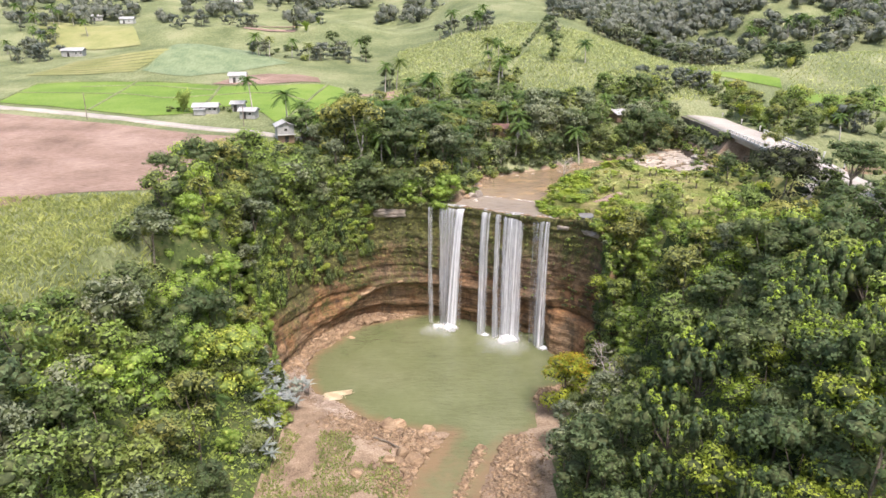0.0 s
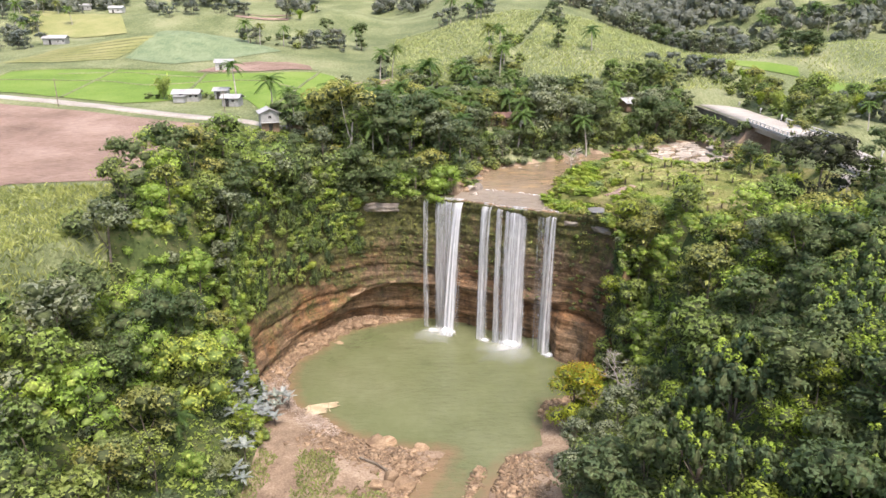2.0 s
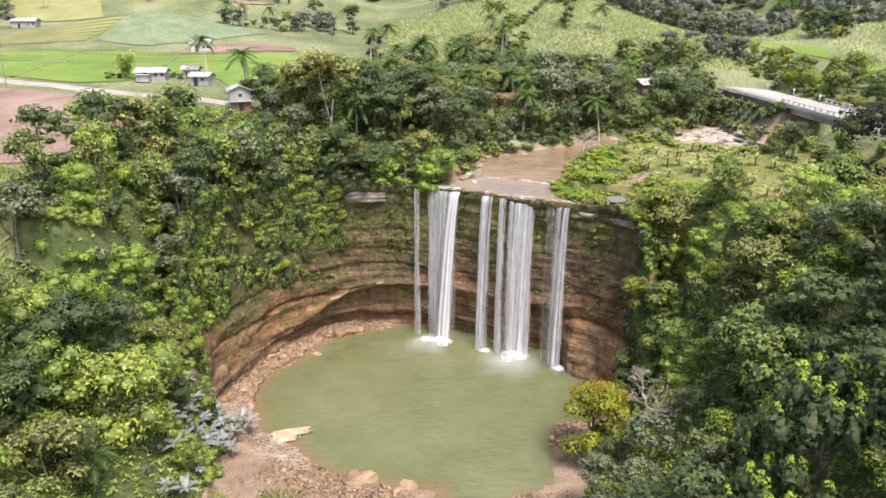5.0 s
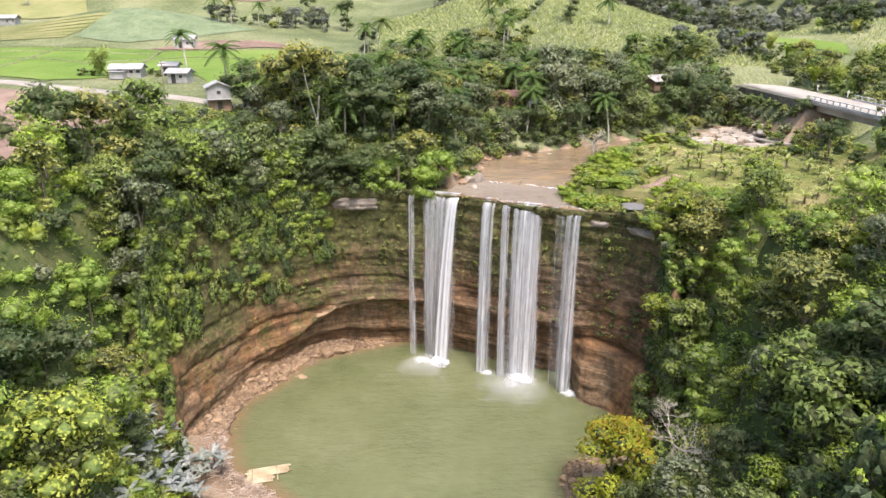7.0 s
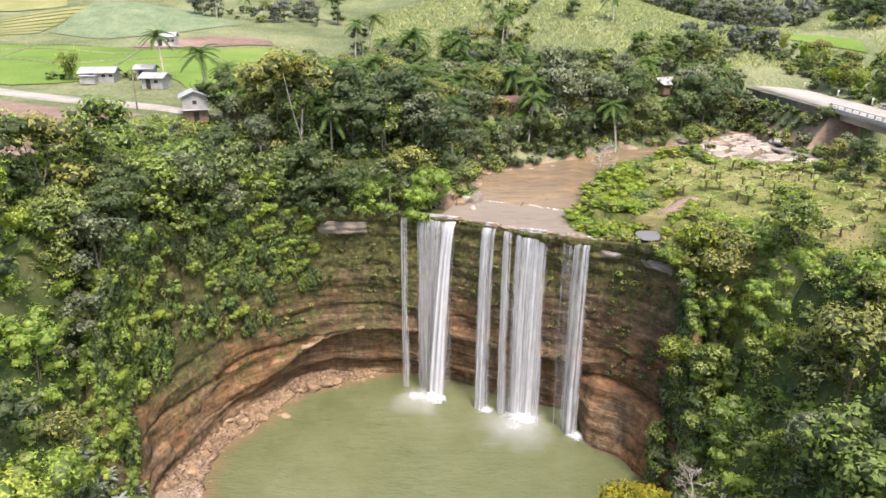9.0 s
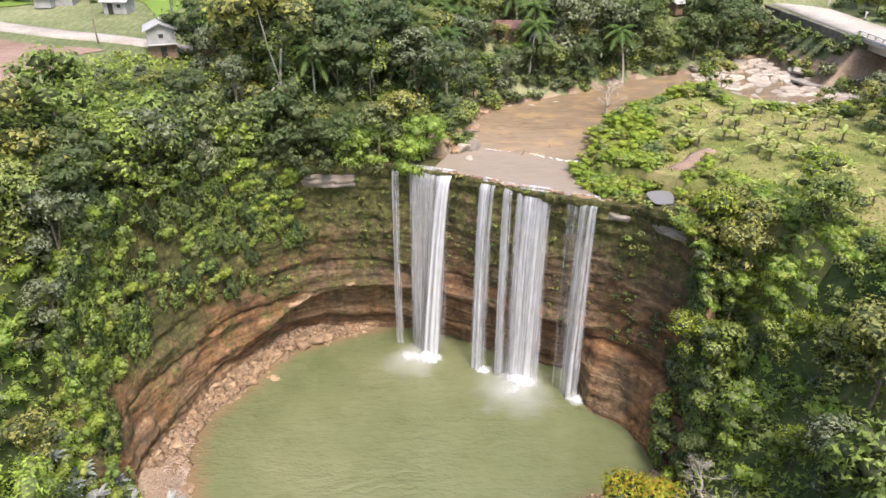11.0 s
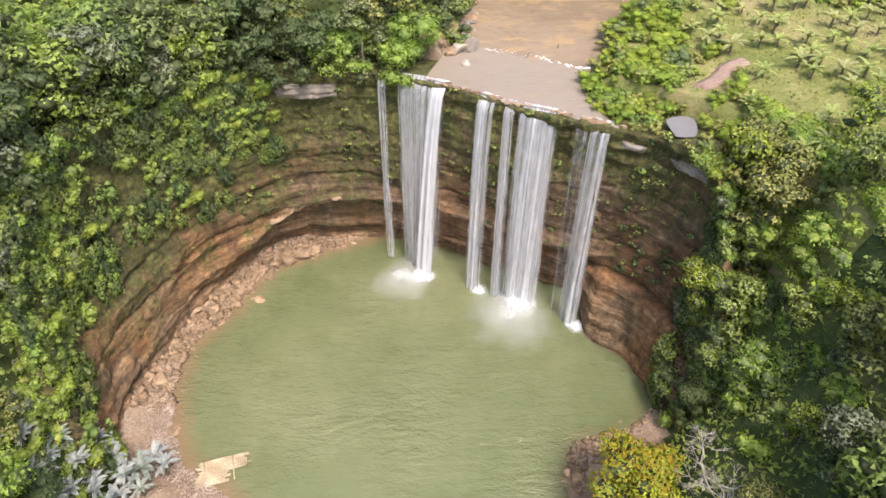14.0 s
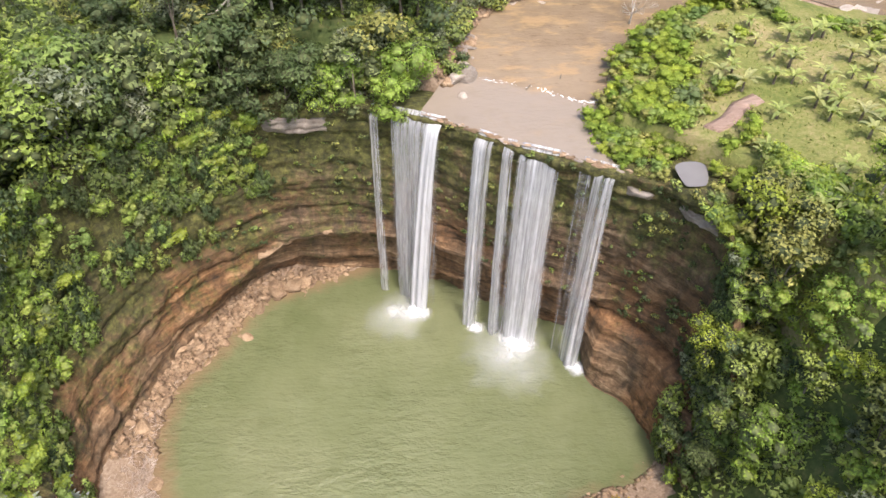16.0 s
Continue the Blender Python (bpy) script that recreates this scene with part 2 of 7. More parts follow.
def tinted_water(name, deep, pale, tint, attribute, rough, ripple, scale, bars=0.0):
    """Silty water whose bottom shows through where it is shallow (a value kept on the mesh); the river's tint also
    paints sky sheen.
    """
    m, nt, b = mat(name)
    drift = noise_tex(nt, 0.05, 4, 0.6)
    small = noise_tex(nt, scale, 6, 0.65, (1.0, 0.55, 1.0))
    both = math_node(nt, "ADD", math_node(nt, "MULTIPLY", drift, 0.75), math_node(nt, "MULTIPLY", small, 0.25))
    col = ramp(nt, both, [(0.35, deep), (0.65, pale)])
    if bars:
        bar = noise_tex(nt, 0.28, 5, 0.6, (0.75, 1.5, 1.0))
        col = mix(nt, ramp(nt, bar, [(0.5, (0, 0, 0)), (0.62, (bars, bars, bars))]), col, (0.36, 0.245, 0.125))
        dark = noise_tex(nt, 0.9, 4, 0.7, (0.6, 1.4, 1.0))
        col = mix(nt, ramp(nt, dark, [(0.60, (0, 0, 0)), (0.72, (0.5, 0.5, 0.5))]), col, (0.10, 0.068, 0.04))
    near = nt.nodes.new("ShaderNodeAttribute")
    near.attribute_name = attribute
    where = math_node(nt, "ADD", near.outputs["Fac"], math_node(nt, "MULTIPLY", math_node(nt, "SUBTRACT", noise_tex(nt, 0.5, 4), 0.5), 0.9))
    col = mix(nt, ramp(nt, where, [(0.25, (0, 0, 0)), (1.3, (0.95, 0.95, 0.95))]), col, tint)
    nt.links.new(col, b.inputs["Base Color"])
    b.inputs["Roughness"].default_value, b.inputs["IOR"].default_value = rough, 1.33
    waves = math_node(nt, "ADD", noise_tex(nt, 1.0, 4, 0.6, (0.4, 0.85, 1.0)), math_node(nt, "MULTIPLY", noise_tex(nt, 1.0, 3, 0.6, (1.8, 2.6, 1.0)), 0.35))
    waves = math_node(nt, "MULTIPLY", waves, ramp(nt, noise_tex(nt, 0.07, 2), [(0.35, (0.35, 0.35, 0.35)), (0.65, (1.3, 1.3, 1.3))]))
    bump(nt, b, waves, ripple, 0.5)
    return m


POOL = tinted_water("murky green water", (0.108, 0.125, 0.055), (0.165, 0.176, 0.092), (0.205, 0.14, 0.08), "shallow", 0.05, 0.85, 0.5)
# Pale tint near the lip: shallow bed plus sky reflection painted as colour.
RIVER = tinted_water("silty river water", (0.165, 0.118, 0.073), (0.25, 0.19, 0.128), (0.255, 0.212, 0.17), "shallow", 0.05, 0.45, 0.4, 0.6)



def water_veil():
    """Falling water: white streaks with gaps, drawn out downwards."""
    m, nt, b = mat("falling water")
    uv = nt.nodes.new("ShaderNodeUVMap").outputs[0]
    streak = noise_tex(nt, 1.0, 4, 0.6, (2.4, 0.035, 1.0), uv)
    fine = noise_tex(nt, 1.0, 4, 0.7, (9.0, 0.12, 1.0), uv)
    tear = noise_tex(nt, 1.0, 4, 0.6, (2.0, 0.45, 1.0), uv)
    dens = nt.nodes.new("ShaderNodeAttribute")
    dens.attribute_name = "flow"
    wave = math_node(nt, "ADD", math_node(nt, "MULTIPLY", math_node(nt, "SUBTRACT", streak, 0.5), 1.5), math_node(nt, "MULTIPLY", math_node(nt, "SUBTRACT", fine, 0.5), 1.0))
    wave = math_node(nt, "ADD", wave, math_node(nt, "MULTIPLY", math_node(nt, "SUBTRACT", tear, 0.5), 0.5))
    opaque = ramp(nt, math_node(nt, "ADD", dens.outputs["Fac"], wave), [(0.04, (0, 0, 0)), (0.5, (0.45, 0.45, 0.45)), (0.95, (0.96, 0.96, 0.96))])
    b.inputs["Base Color"].default_value = (0.78, 0.79, 0.82, 1)
    b.inputs["Roughness"].default_value = 0.5
    t = nt.nodes.new("ShaderNodeBsdfTranslucent")
    t.inputs[0].default_value = (0.78, 0.79, 0.82, 1)
    s = node(nt, "ShaderNodeMixShader", Fac=0.4)
    nt.links.new(b.outputs[0], s.inputs[1])
    nt.links.new(t.outputs[0], s.inputs[2])
    clear = nt.nodes.new("ShaderNodeBsdfTransparent")
    out = nt.nodes.new("ShaderNodeMixShader")
    nt.links.new(opaque, out.inputs[0])
    nt.links.new(clear.outputs[0], out.inputs[1])
    nt.links.new(s.outputs[0], out.inputs[2])
    nt.links.new(out.outputs[0], nt.nodes["Material Output"].inputs[0])
    return m


VEIL = water_veil()
FOAM = two_scale("white foam", (0.70, 0.72, 0.72), (0.82, 0.84, 0.84), (0.9, 0.9, 0.9), 0.5, 4, 0.6, 0.8, 0.15)

# ---- helpers for meshes ----


def mesh_of(name, verts, faces, material, smooth=False):
    me = bpy.data.meshes.new(name)
    verts = np.asarray(verts, dtype=np.float32)
    if isinstance(faces, np.ndarray):
        n, k = faces.shape
        me.vertices.add(len(verts))
        me.vertices.foreach_set("co", verts.ravel())
        me.loops.add(n * k)
        me.loops.foreach_set("vertex_index", faces.astype(np.int32).ravel())
        me.polygons.add(n)
        me.polygons.foreach_set("loop_start", np.arange(0, n * k, k, dtype=np.int32))
        me.update(calc_edges=True)
    else:
        me.from_pydata(verts.tolist(), [], faces)
    me.materials.append(material)
    if smooth:
        me.polygons.foreach_set("use_smooth", [True] * len(me.polygons))
    me.validate()
    return me


def grid_faces(rows, cols):
    i, j = np.meshgrid(np.arange(rows - 1), np.arange(cols - 1), indexing="ij")
    a = (i * cols + j).ravel()
    return np.stack([a, a + 1, a + cols + 1, a + cols], 1)


def part(name, me, parent, label="", at=None):
    ob = new(name, me)
    ob.parent = parent
    if at is not None:
        ob.matrix_basis = at
    if label:
        ob["label"] = label
    return ob


def bm_mesh(name, bm, material, smooth=False):
    me = bpy.data.meshes.new(name)
    bm.to_mesh(me)
    bm.free()
    me.materials.append(material)
    if smooth:
        me.polygons.foreach_set("use_smooth", [True] * len(me.polygons))
    return me


def smoothstep(a, b, v):
    t = np.clip((np.asarray(v, float) - a) / (b - a), 0, 1)
    return t * t * (3 - 2 * t)


def value_noise(x, y, seed=0):
    """Smooth noise in -1..1 for arrays."""
    xi, yi = np.floor(x), np.floor(y)
    fx, fy = x - xi, y - yi
    fx, fy = fx * fx * (3 - 2 * fx), fy * fy * (3 - 2 * fy)

    def h(a, b):
        v = np.sin(a * 127.1 + b * 311.7 + seed * 74.7) * 43758.5453
        return (v - np.floor(v)) * 2 - 1

    return (h(xi, yi) * (1 - fx) + h(xi + 1, yi) * fx) * (1 - fy) + (h(xi, yi + 1) * (1 - fx) + h(xi + 1, yi + 1) * fx) * fy


def fractal(x, y, seed=0, octaves=4):
    return sum(value_noise(x * 2.0**k, y * 2.0**k, seed + k) / 2.0**k for k in range(octaves)) / 1.9


def spline(points, step):
    """A smooth line through points (any number of values each), at even steps of its plan length."""
    p = np.array(points, float)
    p = np.vstack([2 * p[0] - p[1], p, 2 * p[-1] - p[-2]])
    out = []
    for k in range(1, len(p) - 2):
        for t in np.linspace(0, 1, 24, endpoint=False):
            a, b, c, d = p[k - 1 : k + 3]
            out.append(0.5 * (2 * b + (c - a) * t + (2 * a - 5 * b + 4 * c - d) * t * t + (3 * b - a - 3 * c + d) * t**3))
    out = np.array(out + [p[-2]])
    run = np.r_[0, np.cumsum(np.hypot(*np.diff(out[:, :2], axis=0).T))]
    at = np.linspace(0, run[-1], max(2, int(run[-1] / step)))
    return np.stack([np.interp(at, run, c) for c in out.T], 1)


def seg_distance(x, y, line):
    """Distance to a polyline, and where along it (in vertices, with fractions) the nearest place lies."""
    best, near = np.full(np.shape(x), 1e9), np.zeros(np.shape(x))
    for k in range(len(line) - 1):
        ax, ay = line[k][:2]
        bx, by = line[k + 1][:2]
        t = np.clip(((x - ax) * (bx - ax) + (y - ay) * (by - ay)) / ((bx - ax) ** 2 + (by - ay) ** 2 + 1e-9), 0, 1)
        d = np.hypot(x - ax - t * (bx - ax), y - ay - t * (by - ay))
        closer = d < best
        best, near = np.where(closer, d, best), np.where(closer, k + t, near)
    return best, near


def inside(x, y, ring):
    odd = np.zeros(np.shape(x), bool)
    for k in range(len(ring)):
        ax, ay = ring[k - 1][:2]
        bx, by = ring[k][:2]
        if ay != by:
            odd ^= ((ay > y) != (by > y)) & (x < (bx - ax) * (y - ay) / (by - ay) + ax)
    return odd


# ---- the plan ----
# The gorge's foot, clockwise from the downstream left, with the steepness of the ground that rises from it.
GORGE = [(-26, -150, 1.0), (-26, 70, 1.0), (-26, 98, 1.05), (-25, 112, 1.2), (-27, 122, 1.7), (-31.5, 131, 4), (-32.5, 142, 7), (-30, 151, 9), (-25.5, 161, 12), (-17, 169, 30), (-4, 172, 30), (3, 170.5, 30),
         (10, 167.5, 30), (15, 164.5, 30), (23, 160, 30), (28, 157.8, 30), (34, 154, 30), (38.5, 147, 12), (38, 138, 4), (34, 130, 1.5), (28, 121, 0.6), (22, 110, 0.3), (20, 98, 0.5), (20, 84, 0.8), (20, 70, 0.9), (20, -150, 0.9)]
POOL_RING = [(-25.6, 139), (-25.5, 146), (-21.4, 152), (-17, 161), (-10, 164.5), (1, 169), (12, 166), (22, 160), (33, 152), (36, 143), (35.5, 136), (30, 131.5), (22.5, 129.5), (21, 125), (20, 116),
             (14, 113), (10, 103), (8.2, 97), (7, 60), (-7, 60), (-3.3, 98), (-0.8, 105.7), (4.6, 114.6), (-3, 115.6), (-6.5, 116.8), (-12, 119.5), (-17, 125), (-22, 128.5), (-24.5, 134)]
# The river above the falls: centre line with half width and water level.
STREAM = spline([(16, 158.5, 9.0, 29.5), (19, 166, 9.0, 29.6), (21, 172, 8.8, 30.1), (25, 181, 9.5, 30.3), (37, 190, 7.5, 30.6), (52, 199, 7.0, 31.0), (64, 199, 8.5, 31.5), (76, 189, 9.5, 32.0), (90, 178, 8.5, 32.6), (112, 171, 8, 33.6), (150, 165, 8, 36.0)], 2.0)

ROAD_LEVEL = 41.0
ROAD_RIGHT = [(60, 262), (78, 251), (87.5, 236), (87.6, 205), (86.4, 174), (81.5, 142), (80, 120), (84, 90), (95, 50)]


def upland(x, y):
    z = 31.5 + 0.075 * (y - 110) + 5.0 * smoothstep(15, 50, -x) + 2.0 * smoothstep(50, 100, x)
    z = z - 3.6 * np.exp(-(((x - 30) / 20) ** 2 + ((y - 160) / 22) ** 2)) - 5.2 * np.exp(-(((x - 69) / 15) ** 2 + ((y - 186) / 17) ** 2))
    rise = np.clip((y - 228) / 45, 0, 1) * 12.5 + np.clip(y - 290, 0, 200) * 0.095
    z = z - 9.0 * np.exp(-(((x - 132) / 32) ** 2 + ((y - 372) / 52) ** 2))
    z = z + rise * np.exp(-(((x - 45) / 52) ** 2))
    for cx, cy, sx, sy, h in ((-102, 316, 36, 22, 8), (-190, 402, 45, 35, 8), (-112, 395, 45, 30, 10), (-40, 405, 32, 30, 9), (165, 290, 45, 28, 8), (190, 420, 70, 50, 22), (-330, 380, 90, 80, 20), (330, 330, 110, 120, 18)):
        z = z + h * np.exp(-(((x - cx) / sx) ** 2 + ((y - cy) / sy) ** 2))
    z = z + 0.10 * np.clip(y - 450, 0, 900) + 0.10 * np.clip(np.abs(x) - 320, 0, 900)
    z = z + 6.0 * smoothstep(300, 520, y) * fractal(x / 90, y / 90, 5) + 40 * smoothstep(600, 1500, y) * (0.6 + fractal(x / 420, y / 420, 9))
    return z + 0.35 * fractal(x / 12, y / 12, 3)


def ground_height(x, y):
    x, y = np.asarray(x, float), np.asarray(y, float)
    z = upland(x, y)
    # river bed
    far, near = seg_distance(x, y, STREAM)
    half, level = (np.interp(near, np.arange(len(STREAM)), STREAM[:, i]) for i in (2, 3))
    bank = far - half
    bed = level - 0.55 + 0.25 * fractal(x / 3, y / 3, 12) + np.clip(bank, 0, 99) * 0.55 + smoothstep(0, 2.5, bank) * 0.9
    z = np.where((bank < 30) & (y > 156), np.minimum(z, bed), z)
    far, _ = seg_distance(x, y, [(64, 191), (72, 195), (76, 206), (77, 215)])
    z = np.minimum(z, 31.7 + 0.3 * fractal(x / 4, y / 4, 14) + np.clip(far - 7.5, 0, 99) * 0.9 + np.where(far > 26, 99, 0))
    # road bank, open where the bridge stands
    far, _ = seg_distance(x, y, ROAD_RIGHT)
    raised = np.where((y > 166) & (y < 192) & (x < 130), -99, ROAD_LEVEL - 0.25 - np.clip(far - 5.2, 0, 99) * np.where((x < 88) & (y > 192) & (y < 236), 2.6, 0.9))
    z = np.where(far < 14, np.maximum(z, raised), z)
    # gorge
    ring = GORGE
    far, near = seg_distance(x, y, ring)
    steep = np.interp(near, np.arange(len(ring)), [g[2] for g in ring])
    within = inside(x, y, ring)
    pool_far, _ = seg_distance(x, y, POOL_RING + POOL_RING[:1])
    wet = inside(x, y, POOL_RING)
    floor = np.where(wet, -0.15 - np.clip(pool_far * 0.3, 0, 1.6), 0.12 + np.clip(pool_far, 0, 12) * 0.16) + 0.12 * fractal(x / 2.2, y / 2.2, 21)
    wall = floor + far * steep + np.where((x > 0) & (steep < 0.85), 0.012 * far * far, 0) + np.clip(far, 0, 3) * 0.4 + np.where(steep < 3, 1.2, 0.2) * fractal(x / 7, y / 7, 31) * smoothstep(0, 4, far)
    return np.where(within, floor, np.minimum(z, wall))




def axis(fine, coarse, reach):
    """Even fine steps in the middle, wider ones round it, and ever wider ones to the horizon."""
    a, b, s = fine
    c, d, w = coarse
    out = [*np.arange(c, a, w), *np.arange(a, b, s), *np.arange(b, d, w)]
    low, high, step = [], [], w
    lo, hi = c, d
    while hi < reach[1] or lo > reach[0]:
        step *= 1.13
        hi, lo = hi + step, lo - step
        high.append(hi)
        low.append(lo)
    return np.array([v for v in low[::-1] if v > reach[0]] + out + [v for v in high if v < reach[1]])


gx = axis((-56, 62, 0.9), (-150, 150, 2.6), (-2500, 2500))
gy = axis((88, 196, 0.9), (-40, 330, 2.6), (-900, 3600))
GX, GY = np.meshgrid(gx, gy, indexing="ij")
GZ = ground_height(GX.ravel(), GY.ravel()).reshape(GX.shape)


def ground_sheet(x, y):
    """Heights of the ground sheet for arrays of places."""
    i, j = np.clip(np.searchsorted(gx, x) - 1, 0, len(gx) - 2), np.clip(np.searchsorted(gy, y) - 1, 0, len(gy) - 2)
    u, v = (x - gx[i]) / (gx[i + 1] - gx[i]), (y - gy[j]) / (gy[j + 1] - gy[j])
    return (GZ[i, j] * (1 - u) + GZ[i + 1, j] * u) * (1 - v) + (GZ[i, j + 1] * (1 - u) + GZ[i + 1, j + 1] * u) * v


def ground_at(x, y):
    """Height of the ground sheet at one place."""
    i, j = int(np.clip(np.searchsorted(gx, x) - 1, 0, len(gx) - 2)), int(np.clip(np.searchsorted(gy, y) - 1, 0, len(gy) - 2))
    u, v = (x - gx[i]) / (gx[i + 1] - gx[i]), (y - gy[j]) / (gy[j + 1] - gy[j])
    return float((GZ[i, j] * (1 - u) + GZ[i + 1, j] * u) * (1 - v) + (GZ[i, j + 1] * (1 - u) + GZ[i + 1, j + 1] * u) * v)


ground_mesh = mesh_of("ground", np.stack([GX.ravel(), GY.ravel(), GZ.ravel()], 1), grid_faces(len(gx), len(gy))[:, ::-1].copy(), MEADOW, True)
ground_mesh.materials.append(EARTH)
ground_mesh.materials.append(GRAVEL)
ground_mesh.materials.append(CLEARED)
mx, my = (gx[:-1] + gx[1:]) / 2, (gy[:-1] + gy[1:]) / 2
MX, MY = np.meshgrid(mx, my, indexing="ij")
gfar, _ = seg_distance(MX.ravel(), MY.ravel(), GORGE)
gin = inside(MX.ravel(), MY.ravel(), GORGE)
sfar, snear = seg_distance(MX.ravel(), MY.ravel(), STREAM)
which = np.where(gin, 2, np.where(gfar < 26 + 5 * fractal(MX.ravel() / 9, MY.ravel() / 9, 4), 1, 0))
which = np.where((sfar < STREAM[snear.astype(int), 2] + np.where(MX.ravel() < 19, 4.5, 1.2)) & (MY.ravel() > 157), 2, which)
bfar, _ = seg_distance(MX.ravel(), MY.ravel(), [(64, 191), (72, 195), (76, 206), (77, 215)])
which = np.where((bfar < 7.8) & (MX.ravel() < 79), 2, which)
which = np.where((which == 1) & (MX.ravel() < -45.5) & (MY.ravel() > 86), 0, which)
which = np.where((which < 2) & (MX.ravel() > 27) & (MX.ravel() < 74) & (MY.ravel() > np.where(MX.ravel() > 42, 129, 134)) & (MY.ravel() < 190), 3, which)
ground_mesh.polygons.foreach_set("material_index", which.astype(np.int32))
tagged(new("ground", ground_mesh), "rolling green farmland with a deep wooded gorge cut into it", "ground", kind="structure")

# ---- cliff ----
RIM = spline([(-31, 124.5, 6, 0.0), (-32.6, 131, 24, 0.0), (-32.5, 140, 33.5, 0.0), (-29, 150, 33, 0.1), (-22.5, 158, 32, 0.5), (-14, 164, 30.2, 1.0), (-4, 165.3, 29.9, 1.0), (3, 164, 29.4, 1.0), (9.3, 161.4, 29.35, 1.0), (14, 158.3, 29.3, 1.0),
              (17, 156.4, 29.3, 1.0), (22, 154.2, 29.3, 1.0), (26.5, 151.8, 29.5, 1.0), (31, 149, 29.8, 0.8), (35, 144.5, 30.6, 0.2), (37, 139.5, 28, 0.0), (37.5, 134, 17, 0.0), (37, 128.5, 5, 0.0)], 0.4)
tang = np.gradient(RIM[:, :2], axis=0)
tang /= np.linalg.norm(tang, axis=1)[:, None]
RIM_IN = np.stack([tang[:, 1], -tang[:, 0]], 1)         # towards the pool
CLIFF_ROWS = 100


def cliff_offset(k, z):
    """How far the rock stands out towards the pool at rim step k and height z."""
    x, y, top, mid = RIM[k]
    run = k * 0.4
    zz = z + 0.5 * math.sin(run * 0.09) + 0.35 * math.sin(run * 0.31)
    layer = math.floor(zz / 0.62)
    h = math.sin(layer * 91.7) * 437.5
    h -= math.floor(h)
    thick = math.floor(zz / 2.3)
    g = math.sin(thick * 37.1) * 917.3
    g -= math.floor(g)
    bedded = 0.5 + 0.5 * math.exp(-(((z - 10.5) / 5.0) ** 2))
    out = bedded * (0.5 * (h - 0.5) + 0.55 * (g - 0.5))
    out += 0.9 * noise.noise((run * 0.10, z * 0.13, 3.0)) + 0.5 * noise.noise((run * 0.45, z * 0.4, 8.0)) + 0.24 * noise.noise((run * 1.6, z * 1.3, 5.0))
    right = float(smoothstep(25.5, 30.0, x))
    brow = 9.9 + 0.5 * math.sin(run * 0.07 + 1.0) - 5.5 * float(smoothstep(8, 24, -x))
    hollow = 0.5 - 0.5 * math.cos(math.pi * min(1, max(0, (brow - z) / 1.5)))
    cave = 0.5 - 0.5 * math.cos(math.pi * min(1, max(0, (3.6 - z) / 1.4)))
    out += mid * (1 - right) * (-1.5 * hollow - 1.0 * cave + 0.9 * math.exp(-(((z - brow - 0.6) / 0.7) ** 2)))
    if x < -8:
        out += (1 - mid) * (max(0, 16 - z) * 0.19 + 0.5 * noise.noise((run * 0.22, z * 0.5, 17.0)))
    else:                                             # the bare bulging foot beside the slender fall
        edge = 8.4 + 1.6 * noise.noise((run * 0.12, 0, 0)) - 0.35 * max(0.0, 141 - y)
        bulge = min(1.0, max(0.0, (edge - z) / 0.8))
        out += right * (bulge * 2.0 + max(0.0, edge - z) * 0.34)
    if z > top - 1.3:
        out += 0.35
    return out


cv, n_rim = [], len(RIM)
for k in range(n_rim):
    x, y, top, mid = RIM[k]
    for r in range(CLIFF_ROWS):
        z = -1.2 + (top + 1.2) * r / (CLIFF_ROWS - 1)
        o = cliff_offset(k, z)
        cv.append((x + RIM_IN[k][0] * o, y + RIM_IN[k][1] * o, z))
    for back in (1.2, 3.5, 8.0) if mid > 0.15 else (0.4, 0.8, 1.6):
        cv.append((x - RIM_IN[k][0] * back, y - RIM_IN[k][1] * back, top - (0.02 if mid > 0.15 else 2.6) * back - (0.8 if back > 5 else 0)))
cliff_mesh = mesh_of("cliff", cv, grid_faces(n_rim, CLIFF_ROWS + 3), CLIFF)
tagged(new("cliff", cliff_mesh), "layered brown sandstone cliff with mossy ledges and an undercut foot", "cliff", kind="structure")

# ---- water ----
wx, wy = np.linspace(-36, 40, 110), np.concatenate([np.linspace(40, 104, 24), np.linspace(105, 172, 104)])
WX, WY = np.meshgrid(wx, wy, indexing="ij")
pool_mesh = mesh_of("water", np.stack([WX.ravel(), WY.ravel(), 0 * WX.ravel()], 1), grid_faces(110, 128)[:, ::-1].copy(), POOL, True)
shore, _ = seg_distance(WX.ravel(), WY.ravel(), POOL_RING[-8:] + POOL_RING[:6])
rest, _ = seg_distance(WX.ravel(), WY.ravel(), POOL_RING[8:-7])
depth = np.clip(1 - shore / 3.6, 0, 1) + np.clip(1 - rest / 3.0, 0, 1) * 0.5 + 0.55 * (1 - smoothstep(104, 116, WY.ravel()))
pool_mesh.attributes.new("shallow", "FLOAT", "POINT").data.foreach_set("value", np.clip(depth, 0, 1).astype(np.float32))
tagged(new("water_pool", pool_mesh), "murky olive green plunge pool draining into a shallow stream", "water", kind="structure")
side = np.linspace(-1.15, 1.15, 49)
flow_line = spline(STREAM, 0.5)
st = np.gradient(flow_line[:, :2], axis=0)
st /= np.linalg.norm(st, axis=1)[:, None]
rv = np.array([(p[0] + t[1] * s * p[2], p[1] - t[0] * s * p[2], p[3] + 0.02) for p, t in zip(flow_line, st) for s in side])
rv = rv.reshape(len(flow_line), 49, 3)
lip_x = np.linspace(6.8, 27.8, 49)                     # the first rows bend to follow the edge of the cliff
